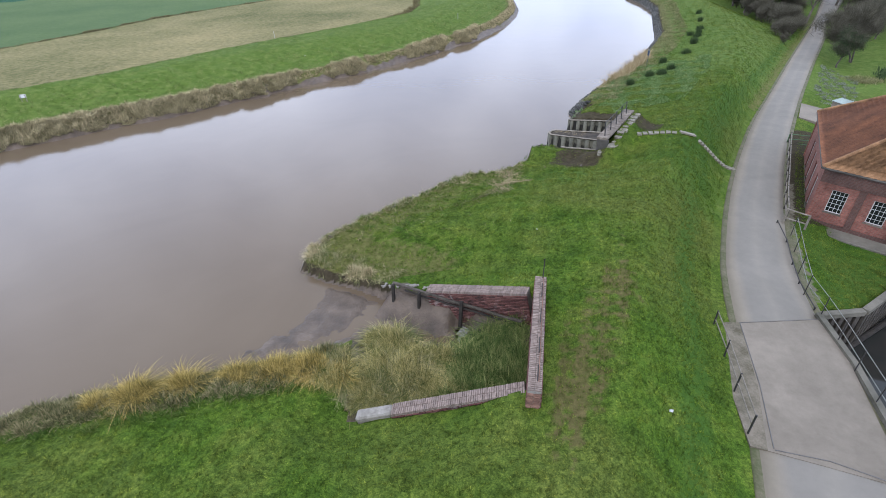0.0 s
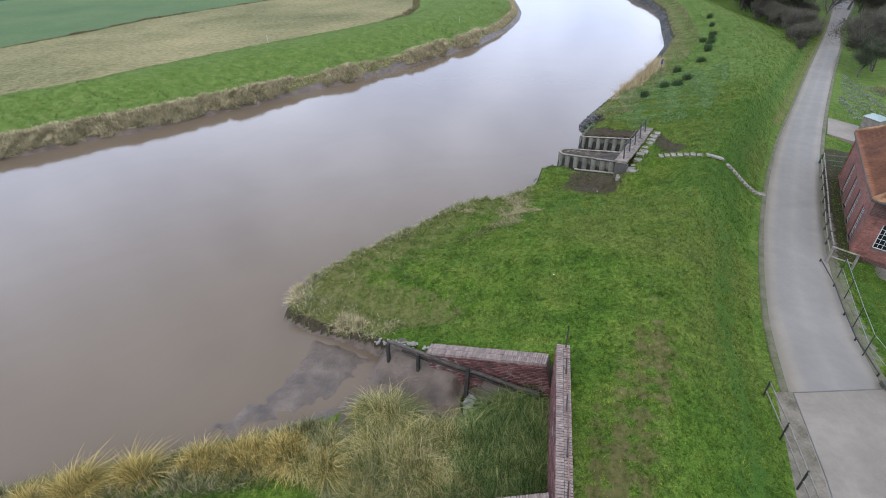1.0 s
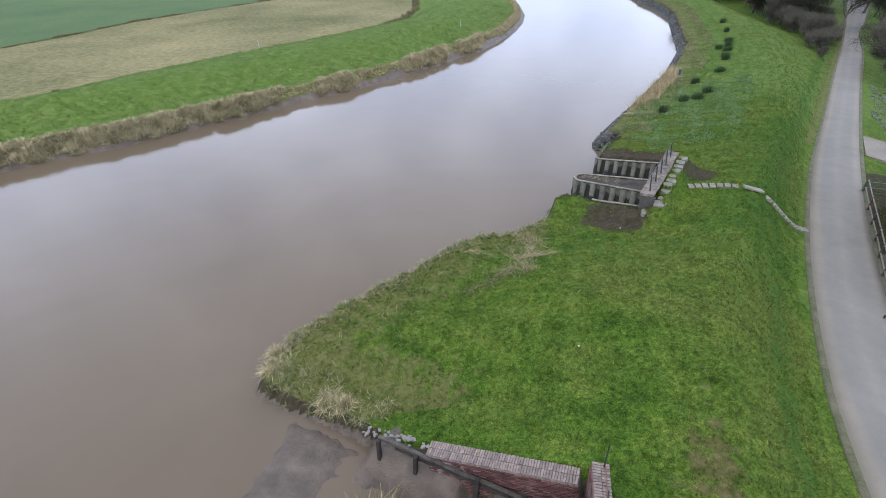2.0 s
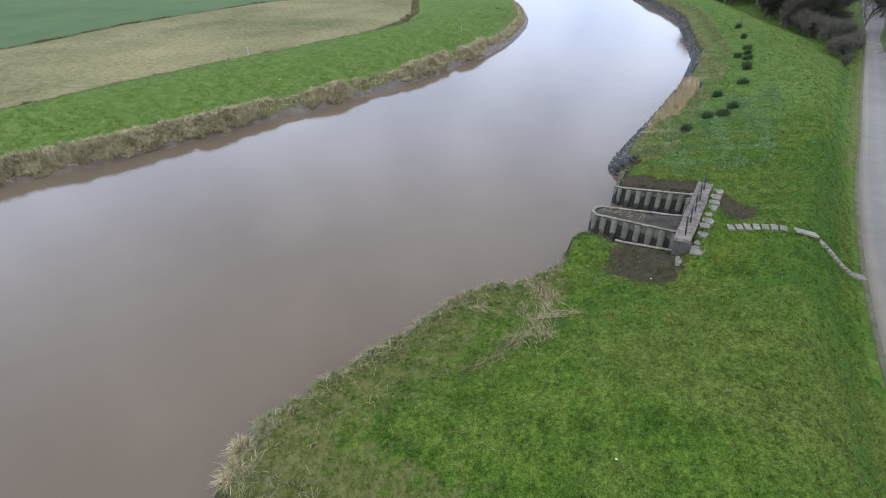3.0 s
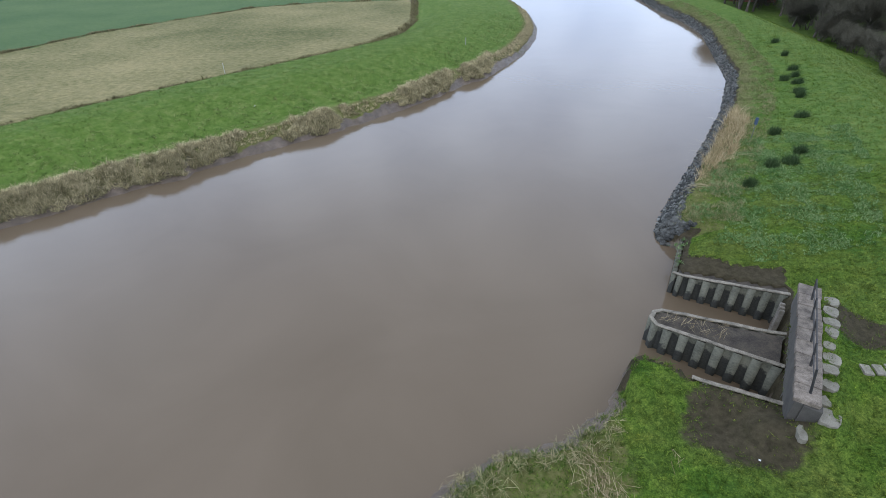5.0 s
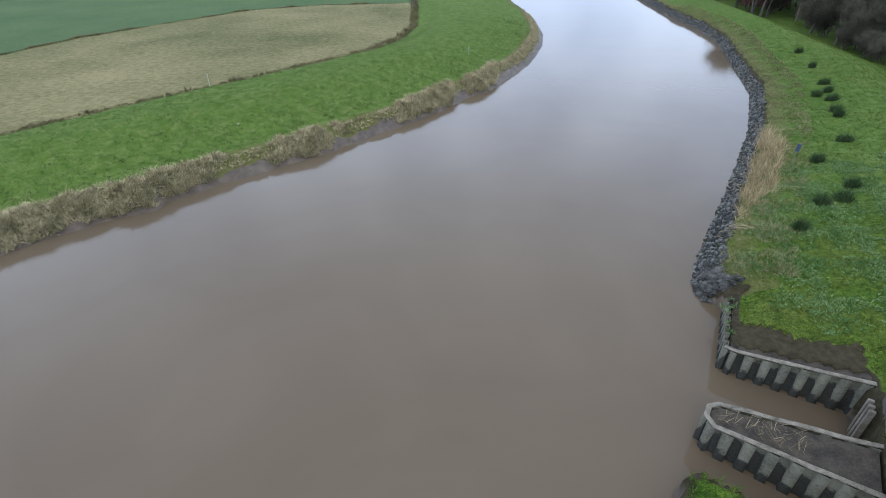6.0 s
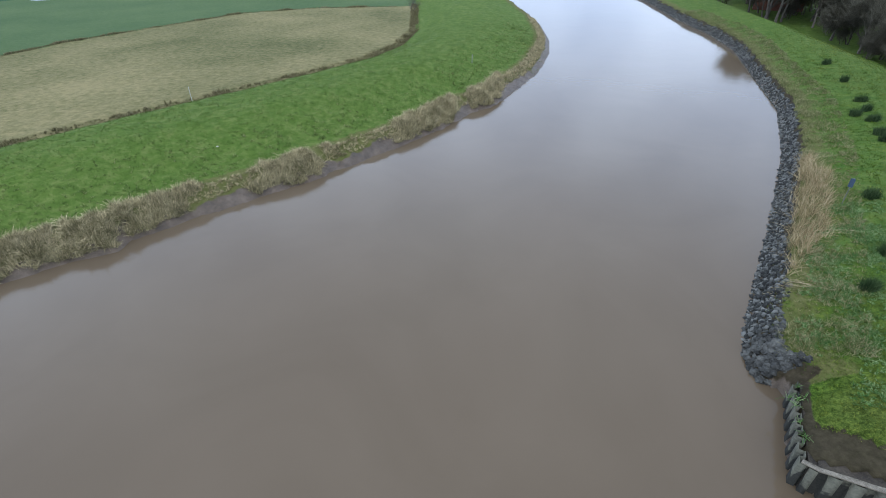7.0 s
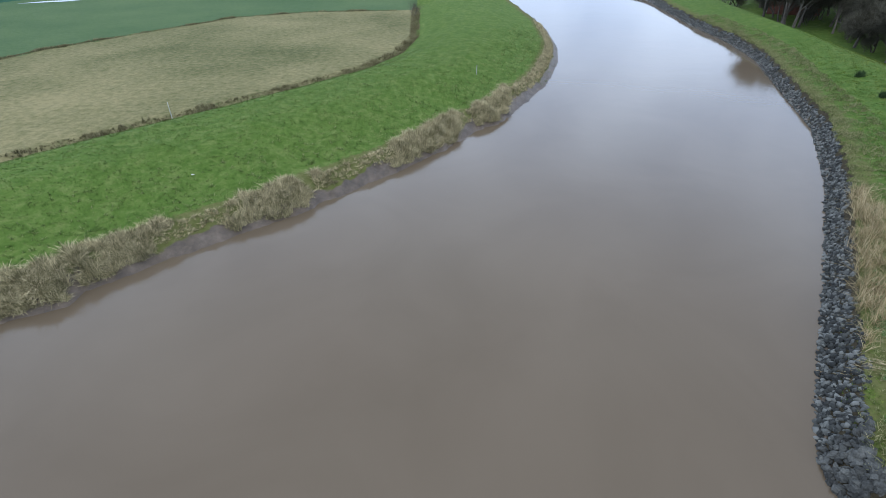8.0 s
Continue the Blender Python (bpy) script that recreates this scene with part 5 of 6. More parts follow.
# ---------------------------------------------------------------- far house behind the trees
def build_far_house():
    h = empty("far_house", m=pose(67, 130, -1.6, 0, 0, 60), label="brick house with white windows behind bare trees", category="house")
    bm = bmesh.new()
    box(bm, -7, 7, -4, 4, 0, 4.2)
    uv = bm.loops.layers.uv.new("uv")
    for f in bm.faces:
        for l in f.loops:
            l[uv].uv = (l.vert.co.x + l.vert.co.y, l.vert.co.z)
    part("wall", bm, M_HOUSE, h)
    e = 0.4
    for sgn in (-1, 1):
        tiled_slope("roof_slope", h, (-7.3, sgn * (4 + e), 4.0), (7.3, sgn * (4 + e), 4.0), (-7.3, 0, 7.4), (7.3, 0, 7.4), M_TILE, 0.35, 0.3)
    for side in (-1, 1):
        bm = bmesh.new()
        vs = [bm.verts.new(p) for p in ((side * 7, -4, 4.2), (side * 7, 4, 4.2), (side * 7, 0, 7.3))]
        bm.faces.new(vs)
        part("gable", bm, M_HOUSE_DARK, h)
    for x in (-5.2, -2.6, 0.4, 3.0, 5.4):
        for side in (-1, 1):
            w = empty("window")
            w.parent = h
            bm = bmesh.new()
            box(bm, x - 0.55, x + 0.55, side * 4.03 - 0.03, side * 4.03 + 0.03, 0.9, 2.5, bevel=0.02)
            part("window_frame", bm, M_WHITE, w)
            for q in (-0.26, 0.26):
                bm = bmesh.new()
                box(bm, x + q - 0.2, x + q + 0.2, side * 4.06 - 0.02, side * 4.06 + 0.02, 1.0, 2.4)
                part("pane", bm, M_GLASS, w)


build_far_house()


# ---------------------------------------------------------------- trees, shrubs and hedges in winter
def limb_tube(verts, faces, a, b, r0, r1, sides=5):
    d = b - a
    d = d / (np.linalg.norm(d) + 1e-9)
    side = np.cross(d, (0.3, 0.2, 0.93))
    side /= np.linalg.norm(side) + 1e-9
    up = np.cross(d, side)
    base = len(verts)
    for p, r in ((a, r0), (b, r1)):
        for k in range(sides):
            t = 2 * math.pi * k / sides
            verts.append(p + r * (math.cos(t) * side + math.sin(t) * up))
    for k in range(sides):
        j = (k + 1) % sides
        faces.append((base + k, base + j, base + sides + j, base + sides + k))


def bare_tree(name, height, spread, seed, stems=1, leafy=0.0, label="", twig=900):
    """A leafless tree: tapered trunk, limbs forking three times, and a haze of fine twigs; some keep dark leaves."""
    r = np.random.default_rng(seed)
    verts, faces, ends = [], [], []

    def grow(p, d, length, radius, level):
        q = p
        for k in range(3):
            d = d + r.normal(0, 0.16, 3) + np.array((0, 0, 0.06))
            d = d / np.linalg.norm(d)
            n = q + d * length / 3
            limb_tube(verts, faces, q, n, radius * (1 - 0.22 * k), radius * (1 - 0.22 * (k + 1)), 6 if level < 2 else 4)
            q = n
            if level > 0:
                ends.append((q, d, length))
        if level < 3:
            for _ in range(3 if level else 5):
                side = r.normal(0, 1, 3)
                side[2] = abs(side[2]) * 0.5
                nd = d * 0.75 + side / np.linalg.norm(side) * (0.55 + 0.5 * spread)
                grow(q - d * length * r.uniform(0, 0.45), nd / np.linalg.norm(nd), length * r.uniform(0.55, 0.75), radius * 0.36, level + 1)

    for s in range(stems):
        a = 2 * math.pi * s / stems
        off = np.array((math.cos(a), math.sin(a), 0)) * (0.25 if stems > 1 else 0)
        grow(off * 0.15 - np.array((0, 0, 0.3)), np.array((0, 0, 1.0)) + off * 1.4, height * 0.42, height * 0.022 / stems ** 0.5, 0)
    tree = empty(name, label=label, category="tree" if height > 3.5 else "shrub")
    piece("trunk", mesh_from("trunk", np.array(verts), np.array(faces), M_BARK), tree)
    # twigs: slim triangles round the ends of the limbs
    pick = r.integers(0, len(ends), twig)
    tv, n = [], 0
    base = np.array([ends[k][0] for k in pick])
    dirs = np.array([ends[k][1] for k in pick]) + r.normal(0, 0.75, (twig, 3)) + np.array((0, 0, 0.25))
    dirs /= np.linalg.norm(dirs, axis=1)[:, None]
    ln = height * r.uniform(0.06, 0.16, twig)[:, None]
    wd = np.cross(dirs, r.normal(0, 1, (twig, 3)))
    wd *= (0.0012 * height + 0.005) / (np.linalg.norm(wd, axis=1)[:, None] + 1e-9)
    base = base + r.normal(0, 0.03 * height, (twig, 3))
    tv = np.stack([base - wd, base + wd, base + dirs * ln], 1).reshape(-1, 3)
    piece("crown", mesh_from("crown", tv, np.arange(3 * twig).reshape(-1, 3), M_TWIG), tree, "fine bare twigs")
    if leafy:
        k = int(twig * leafy)
        c = np.array([ends[j][0] for j in r.integers(0, len(ends), k)]) + r.normal(0, 0.05 * height, (k, 3))
        a1, a2 = r.normal(0, 1, (k, 3)), r.normal(0, 1, (k, 3))
        a1 *= 0.06 / np.linalg.norm(a1, axis=1)[:, None]
        a2 *= 0.04 / np.linalg.norm(a2, axis=1)[:, None]
        lv = np.stack([c - a1, c + a2, c + a1, c - a2], 1).reshape(-1, 3)
        piece("foliage", mesh_from("foliage", lv, np.arange(4 * k).reshape(-1, 4), M_LEAF), tree, "dark evergreen leaves")
    return tree


def plant_trees():
    tall = bare_tree("bare_tree", 9.0, 0.7, 11, 1, label="tall leafless winter tree behind the dike", twig=9000)
    wide = bare_tree("bare_tree", 7.0, 1.0, 12, 2, label="spreading leafless winter tree beside the lane", twig=9000)
    bush = bare_tree("thicket_shrub", 3.4, 1.0, 13, 4, label="dense leafless shrub at the foot of the dike", twig=5000)
    ivy = bare_tree("ivy_tree", 5.5, 0.7, 14, 1, leafy=1.6, label="dark ivy-covered tree beside the lane", twig=5000)
    spots = {tall: [], wide: [], bush: [], ivy: []}
    r = random.Random(5)
    # wood behind the dike, from the lane's bend to the far reach
    for k in range(90):
        s = k / 89
        y = 74 + 75 * s + r.uniform(-2, 2)
        x = float(along(CREST, y)) + 8.5 + r.uniform(0, 20)
        if along(ROAD_L, y) - 1.0 < x < along(ROAD_R, y) + 1.0:
            x += 6
        spots[r.choice((tall, tall, wide, bush))].append((x, y, r.uniform(0.75, 1.15)))
    for k in range(30):
        y = 63 + 26 * k / 29 + r.uniform(-1, 1)
        x = float(along(CREST, y)) + r.uniform(7.5, 11)
        if x > along(ROAD_L, y) - 1.6:
            x = float(along(ROAD_L, y)) - r.uniform(1.8, 4)
        spots[bush].append((x, y, r.uniform(0.7, 1.25)))
    for x, y, s, kind in ((41.5, 51.2, 0.85, ivy), (44.8, 53.6, 1.0, wide), (47.5, 57.5, 0.9, ivy), (52, 62, 1.0, wide), (57, 66, 1.0, ivy), (61, 73, 1.0, tall), (66, 79, 1.1, wide), (50, 52, 0.6, bush), (56, 58, 0.9, bush), (62, 64, 1.1, tall),
                          (68, 70, 1.0, tall), (72, 78, 1.1, wide), (74, 88, 1.1, tall), (80, 84, 1.0, ivy), (82, 96, 1.1, wide), (90, 92, 1.0, tall), (70, 92, 1.2, tall), (66, 98, 1.1, tall), (57, 112, 1.1, tall), (60, 116, 1.2, tall), (63, 118, 1.1, wide), (56, 120, 1.1, tall), (59, 122, 1.2, wide), (62, 112, 1.2, tall), (66, 116, 1.2, tall), (54, 111, 1.45, tall), (55.5, 114, 1.5, tall), (57, 117, 1.45, wide), (53.5, 108, 1.3, tall), (41.5, 60.5, 0.5, bush)):
        spots[kind].append((x, y, s))
    for kind, places in spots.items():
        for i, (x, y, s) in enumerate(places):
            m = pose(x, y, gz(x, y) - 0.1, 0, 0, r.uniform(0, 360))
            ob = kind if i == 0 else copy_thing(kind, m)
            ob.matrix_basis = m @ Matrix.Diagonal((s, s, s * r.uniform(0.9, 1.1), 1))
            tagged(ob, group="trees behind the dike")
    lone = bare_tree("bare_tree", 3.2, 0.8, 21, 2, label="small bare tree at the end of the field ditch", twig=700)
    lone.matrix_basis = pose(-3.4, 118, gz(-3.4, 118), 0, 0, 40)
    lone = bare_tree("bare_tree", 2.4, 0.5, 22, 1, label="thin bare sapling at the field edge", twig=200)
    lone.matrix_basis = pose(-41, 46, gz(-41, 46), 0, 0, 40)


plant_trees()


# ---------------------------------------------------------------- reeds, sedges and other plants
def blades(name, x, y, z, height, width, count, lean, mat, label, category, seg=2, droop=0.35, kind="stuff", sag=0.35):
    """Tufts of tapering, bending blades at the given places: arrays of places and heights, count blades in each."""
    n = len(x)
    N = n * count
    cx, cy, cz, hh = (np.repeat(np.asarray(v, dtype=float), count) for v in (x, y, z, height))
    a = rng.uniform(0, 2 * math.pi, N)
    out = np.minimum(np.abs(rng.normal(0, lean, N)), 1.15)
    hh = hh * rng.uniform(0.55, 1.15, N)
    bx, by = cx + rng.normal(0, 0.12, N) * hh, cy + rng.normal(0, 0.12, N) * hh
    dx, dy = np.cos(a), np.sin(a)
    f = rng.uniform(0, 2 * math.pi, N)
    wx, wy = -np.sin(f) * width, np.cos(f) * width
    rings = []
    for k in range(seg):
        s = k / seg
        reach = out * hh * s * (1 + droop * s)
        px, py, pz = bx + dx * reach, by + dy * reach, cz + hh * s * (1 - sag * out * s) - 0.02
        w = 1 - 0.35 * s
        rings += [np.stack([px - wx * w, py - wy * w, pz], 1), np.stack([px + wx * w, py + wy * w, pz], 1)]
    reach = out * hh * (1 + droop)
    rings.append(np.stack([bx + dx * reach, by + dy * reach, cz + hh * (1 - sag * out)], 1))
    per = 2 * seg + 1
    verts = np.stack(rings, 1).reshape(-1, 3)
    base = np.arange(N) * per
    quads = [np.stack([base + 2 * k, base + 2 * k + 1, base + 2 * k + 3, base + 2 * k + 2], 1) for k in range(seg - 1)]
    tris = np.stack([base + 2 * seg - 2, base + 2 * seg - 1, base + 2 * seg], 1)
    me = mesh_from(name, verts, ([np.concatenate(quads)] if quads else []) + [tris], mat)
    return tagged(new(name, me), label, category, kind=kind)


def scatter(n, x0, x1, y0, y1, keep):
    x, y = rng.uniform(x0, x1, n), rng.uniform(y0, y1, n)
    k = rng.uniform(0, 1, n) < keep(x, y)
    return x[k], y[k]


def on_line(line, n, lo, hi, y0, y1):
    """Random places between lo and hi metres to the right of a line, within y0..y1."""
    a = np.array(line, dtype=float)
    seg = np.hypot(*np.diff(a, axis=0).T)
    mid = (a[:-1, 1] + a[1:, 1]) / 2
    cum = np.concatenate([[0], np.cumsum(seg)])
    s = rng.uniform(0, cum[-1], n * 6)
    x, y = np.interp(s, cum, a[:, 0]), np.interp(s, cum, a[:, 1])
    k = np.clip(np.searchsorted(cum, s) - 1, 0, len(seg) - 1)
    d = np.diff(a, axis=0)[k] / seg[k][:, None]
    o = rng.uniform(lo, hi, n * 6)
    x, y = x + d[:, 1] * o, y - d[:, 0] * o
    ok = (y > y0) & (y < y1) & (x > -75) & (x < 75)
    return x[ok][:n], y[ok][:n]


M_CORNER = make_blade("corner_blades", (0.04, 0.085, 0.012), (0.075, 0.13, 0.02), (0.15, 0.19, 0.05))
M_STRAWY = make_blade("bank_straw_blades", (0.11, 0.105, 0.045), (0.27, 0.235, 0.12), (0.5, 0.42, 0.25))
M_FARTUFT = make_blade("far_tussock_blades", (0.05, 0.1, 0.018), (0.12, 0.18, 0.04), (0.3, 0.31, 0.13))
M_TUSSOCK = make_blade("tussock_blades", (0.07, 0.1, 0.025), (0.18, 0.19, 0.075), (0.42, 0.37, 0.2))


def plant_reeds():
    # far bank: stands of grey reed on the lip, bare mud between them
    x, y = on_line(LEFT_BANK, 60000, -2.3, -0.1, 30, 112)
    d = away(LEFT_BANK, x, y)
    stand = np.interp(x, [-60, -17, -14, -13.2, -11.4, -10.8, -7.6, -7.0, -3.3, -2.8, 1.3, 1.7, 2.6, 3.1, 5.9, 6.4, 18], [1.0, 1.0, 0.85, 0.12, 0.12, 0.9, 1.0, 0.15, 0.2, 0.95, 1.0, 0.25, 0.3, 0.95, 0.95, 0.25, 0.3])
    stand = np.clip(stand * (0.55 + 0.75 * lumpy(x, y, 2.6, 2.0)), 0, 1)
    lo, hi = 0.9 - 0.9 * stand, 1.5 + 0.7 * stand
    k = (d > lo) & (d < hi) & (rng.uniform(0, 1, len(x)) < 0.3 + 0.7 * stand)
    x, y, stand, d = x[k], y[k], stand[k], d[k]
    tall = 0.13 + 0.38 * stand * (0.35 + 0.65 * lumpy(x, y, 1.3, 0.3)) * ease(d, -0.3, 0.7)
    # low pale tussocks in the grass behind the reeds
    gx, gy = on_line(LEFT_BANK, 9000, -6.5, -1.7, 30, 100)
    k = (rng.uniform(0, 1, len(gx)) < 0.15 + 0.85 * lumpy(gx, gy, 1.1, 5.0) ** 2 * np.clip((7 - away(LEFT_BANK, gx, gy)) / 4, 0, 1)) & (away(LEFT_BANK, gx, gy) > 1.6)
    gx, gy = gx[k], gy[k]
    blades("far_tussocks", gx, gy, ground_height(gx, gy), 0.1 + 0.14 * lumpy(gx, gy, 0.9, 1.0), 0.014, 9, 1.0, M_FARTUFT, "rough pale green tussocks behind the far reeds", "grass", seg=2, sag=0.7)
    half = rng.uniform(0, 1, len(x)) < 0.45
    blades("bank_reeds", x[half], y[half], ground_height(x[half], y[half]), tall[half] * 1.15, 0.012, 13, 0.85, M_REED_GREY, "dry grey reeds standing on the far muddy bank", "reeds", seg=3, droop=0.5)
    tan = ~half & (lumpy(x, y, 1.9, 4.0) > 0.62)
    blades("bank_tufts", x[tan], y[tan], ground_height(x[tan], y[tan]), tall[tan] * 1.2, 0.009, 13, 0.8, M_STRAWY, "straw-coloured reed tufts on the far bank", "reeds", seg=3, sag=0.7)
    half = ~half & ~tan
    blades("fallen_reeds", x[half], y[half], ground_height(x[half], y[half]), tall[half], 0.01, 13, 1.0, M_REED_GREY, "fallen brown reed leaves hanging over the far bank", "reeds", seg=3, sag=1.0)
    # near shore: arching reed clumps in the basin and golden ones along the water
    def clumps(spots, per):
        px, py, pz = [], [], []
        for cx, cy, r, h in spots:
            n = int(per * r * r * 12)
            a, q = rng.uniform(0, 2 * math.pi, n), np.sqrt(rng.uniform(0, 1, n))
            qx, qy = cx + r * q * np.cos(a) * 1.15, cy + r * q * np.sin(a) * 0.9
            keep = ~inside(RIVER, qx, qy) & (qx < 2.4) & ~((qx > -3.2) & (qy < 9.55 - 0.12 * (qx + 3)))
            px.append(qx[keep])
            py.append(qy[keep])
            pz.append((h * (1 - 0.55 * q ** 2) * (0.75 + 0.5 * lumpy(qx, qy, 0.7, 2.0)))[keep])
        return np.concatenate(px), np.concatenate(py), np.concatenate(pz)

    x, y, h = clumps(((-1.6, 11.3, 1.15, 1.1), (-2.0, 12.7, 0.8, 0.95), (-0.5, 10.5, 0.95, 0.85), (-2.5, 10.6, 0.9, 0.8), (-0.3, 11.7, 0.8, 0.8), (0.5, 9.9, 0.6, 0.65), (-3.4, 11.2, 0.9, 0.6)), 26)
    green = lumpy(x, y, 1.5, 6.0) > 0.6
    blades("green_reeds", x[green], y[green], ground_height(x[green], y[green]), h[green] * 0.78, 0.006, 22, 1.15, M_TUSSOCK, "greener reeds among the yellow ones in the basin", "reeds", seg=4, droop=0.6, sag=0.8)
    x, y, h = x[~green], y[~green], h[~green]
    blades("reed_bed", x, y, ground_height(x, y), h * 0.78, 0.006, 24, 1.15, M_REED, "arching yellow-green reeds in the mud basin", "reeds", seg=4, droop=0.6, sag=0.8)
    x, y, h = clumps(((-4.5, 11.3, 0.6, 0.66), (-5.7, 11.35, 0.55, 0.66), (-6.9, 11.25, 0.45, 0.7), (-8.5, 11.0, 0.42, 0.85), (-9.9, 10.6, 0.5, 0.82), (-11.0, 10.25, 0.3, 0.7), (-3.2, 11.0, 0.5, 0.55)), 34)
    blades("golden_reeds", x, y, ground_height(x, y), h * 0.9, 0.0055, 24, 1.1, M_GOLD, "golden tufts of reed along the shore", "reeds", seg=4, droop=0.6, sag=0.85)
    x, y = scatter(9000, -13.5, -2.6, 9.3, 12.4, lambda x, y: np.where(~inside(RIVER, x, y) & (away(RIGHT_BANK, x, y) < 1.9 - 0.06 * np.maximum(-x - 6, 0)) & ~inside(BASIN, x, y), 0.3 + 0.7 * lumpy(x, y, 1.7, 1.0), 0))
    blades("shore_grass", x, y, ground_height(x, y), 0.16 + 0.22 * lumpy(x, y, 1.2, 3.0), 0.009, 11, 0.9, M_DEAD, "matted grey-green dead leaves along the shore", "grass", seg=3, sag=0.9)
    x, y = scatter(1500, -13.5, -2.6, 9.0, 11.5, lambda x, y: np.where(~inside(RIVER, x, y) & (np.abs(away(RIGHT_BANK, x, y) - 1.75) < 0.45), 0.8, 0))
    blades("shore_herbs", x, y, ground_height(x, y), 0.16 + 0.14 * lumpy(x, y, 1.2, 1.0), 0.012, 9, 0.9, M_CORNER, "fresh green herbs at the edge of the turf", "herbs", seg=2, sag=0.8)
    x, y = scatter(1500, -0.3, 2.75, 9.2, 13.0, lambda x, y: np.where(inside(BASIN, x, y) & (x > 0.1 + 0.35 * (y - 11)) & (np.hypot((x - 0.55) / 0.55, (y - 13.2) / 0.8) > 1), 1.0, 0))
    blades("sedge", x, y, ground_height(x, y), 0.5 + 0.3 * lumpy(x, y, 1.1, 1.5), 0.0075, 20, 1.1, M_SEDGE, "dark green arching sedge in the basin", "sedge", seg=4, droop=0.5, sag=0.8)
    # dead grass on the lip of the spit
    x, y = on_line(RIGHT_BANK, 5200, 0.3, 1.2, 15.2, 29)
    k = (x < 5.3) & (rng.uniform(0, 1, len(x)) < 0.25 + 0.75 * lumpy(x, y, 2.3, 3.0)) & ~inside(RIVER, x, y) & ~inside(BASIN, x, y)
    x, y = x[k], y[k]
    blades("bank_grass", x, y, ground_height(x, y), 0.16 + 0.24 * lumpy(x, y, 2.8, 3.0), 0.0065, 18, 1.0, M_TUSSOCK, "pale dead grass hanging over the bank", "grass", seg=3, sag=0.85)
    # a tangle of straw, weeds and tussocks along the worn edge towards the outlet
    x, y = on_line(RIGHT_BANK, 9000, 0.0, 1.0, 19.6, 27.4)
    k = (x < 4.9) & ~inside(RIVER, x, y) & (rng.uniform(0, 1, len(x)) < np.clip(1.7 * lumpy(x, y, 1.5, 4.0) - 0.45, 0, 1))
    blades("bank_tangle", x[k], y[k], np.maximum(ground_height(x[k], y[k]), 0.03), 0.12 + 0.18 * lumpy(x[k], y[k], 0.9, 2.0), 0.0045, 18, 1.1, M_STRAWY, "pale matted straw along the worn edge of the bank", "grass", seg=3, sag=0.9)
    x, y = on_line(RIGHT_BANK, 6000, 0.5, 2.6, 19.6, 27.4)
    k = (x < 4.6) & ~inside(RIVER, x, y) & (rng.uniform(0, 1, len(x)) < np.clip(1.6 * lumpy(x, y, 1.1, 1.0) - 0.55, 0, 1))
    blades("rough_tussocks", x[k], y[k], ground_height(x[k], y[k]), 0.12 + 0.12 * lumpy(x[k], y[k], 0.8, 2.0), 0.009, 12, 0.9, M_CORNER, "dark green rough tussocks behind the bank edge", "grass", seg=2, sag=0.7)
    x, y = on_line(RIGHT_BANK, 1500, 0.02, 0.6, 14.9, 19.5)
    k = (x < -1.9) & ~inside(RIVER, x, y) & ~inside(BASIN, x, y)
    x, y = x[k], y[k]
    blades("tussock_grass", x, y, ground_height(x, y) + 0.02, 0.2 + 0.18 * lumpy(x, y, 1.9, 1.0), 0.006, 16, 1.0, M_TUSSOCK, "pale green tussocks hanging over the tip of the spit", "grass", seg=3, sag=1.0)
    for cx, cy, r in ((-5.75, 18.1, 0.28), (-5.95, 19.2, 0.24), (-3.7, 16.8, 0.3), (-3.2, 16.55, 0.22)):
        a, q = rng.uniform(0, 2 * math.pi, 40), r * np.sqrt(rng.uniform(0, 1, 40))
        x, y = cx + q * np.cos(a), cy + q * np.sin(a)
        ob = blades("grass_tussock", x, y, np.maximum(ground_height(x, y), 0.25), 0.42 - 0.4 * q, 0.006, 14, 0.9, M_REED_GREY, "pale straw tussock on the lip of the bank", "grass", seg=3, sag=0.8, kind="")
        tagged(ob, group="straw tussocks")
    x, y = on_line(RIGHT_BANK, 700, -0.05, 0.6, 27.6, 29.2)
    k = (x < 7.3) & (x > 4)
    x, y = x[k], y[k]
    blades("corner_grass", x, y, np.maximum(ground_height(x, y), 0.7), 0.16 + 0.1 * lumpy(x, y, 1.3, 1.0), 0.007, 14, 0.9, M_CORNER, "fresh green grass hanging over the bank beside the piles", "grass", seg=3, sag=1.0)
    x, y = on_line(RIGHT_BANK, 420, -0.32, 0.15, 33.6, 36.2)
    k = (x > 7) & (x < 11)
    x, y = x[k], y[k]
    blades("wall_grass", x, y, np.maximum(ground_height(x, y), 0.85), 0.16 + 0.1 * lumpy(x, y, 1.9, 1.0), 0.009, 14, 0.9, M_HERB, "green grass hanging over the piles", "grass", seg=3, sag=1.0)
    # tan reed stand on the stone bank
    x, y = on_line(RIGHT_BANK, 7000, 0.6, 2.8, 41.6, 53)
    d = away(RIGHT_BANK, x, y)
    k = (d < 0.7 + 1.2 * ease(y, 41, 44.5) * (1 - ease(y, 50, 54))) & ~inside(RIVER, x, y)
    x, y = x[k], y[k]
    blades("reed_stand", x, y, ground_height(x, y), 0.4 + 0.55 * lumpy(x, y, 1.3, 0.4), 0.008, 14, 0.55, M_REED_TAN, "tall tan dry reeds above the stone bank", "reeds", seg=3, droop=0.6, sag=0.5)
    # rough grass above the stones
    x, y = on_line(RIGHT_BANK, 22000, 0.6, 3.2, 36.8, 112)
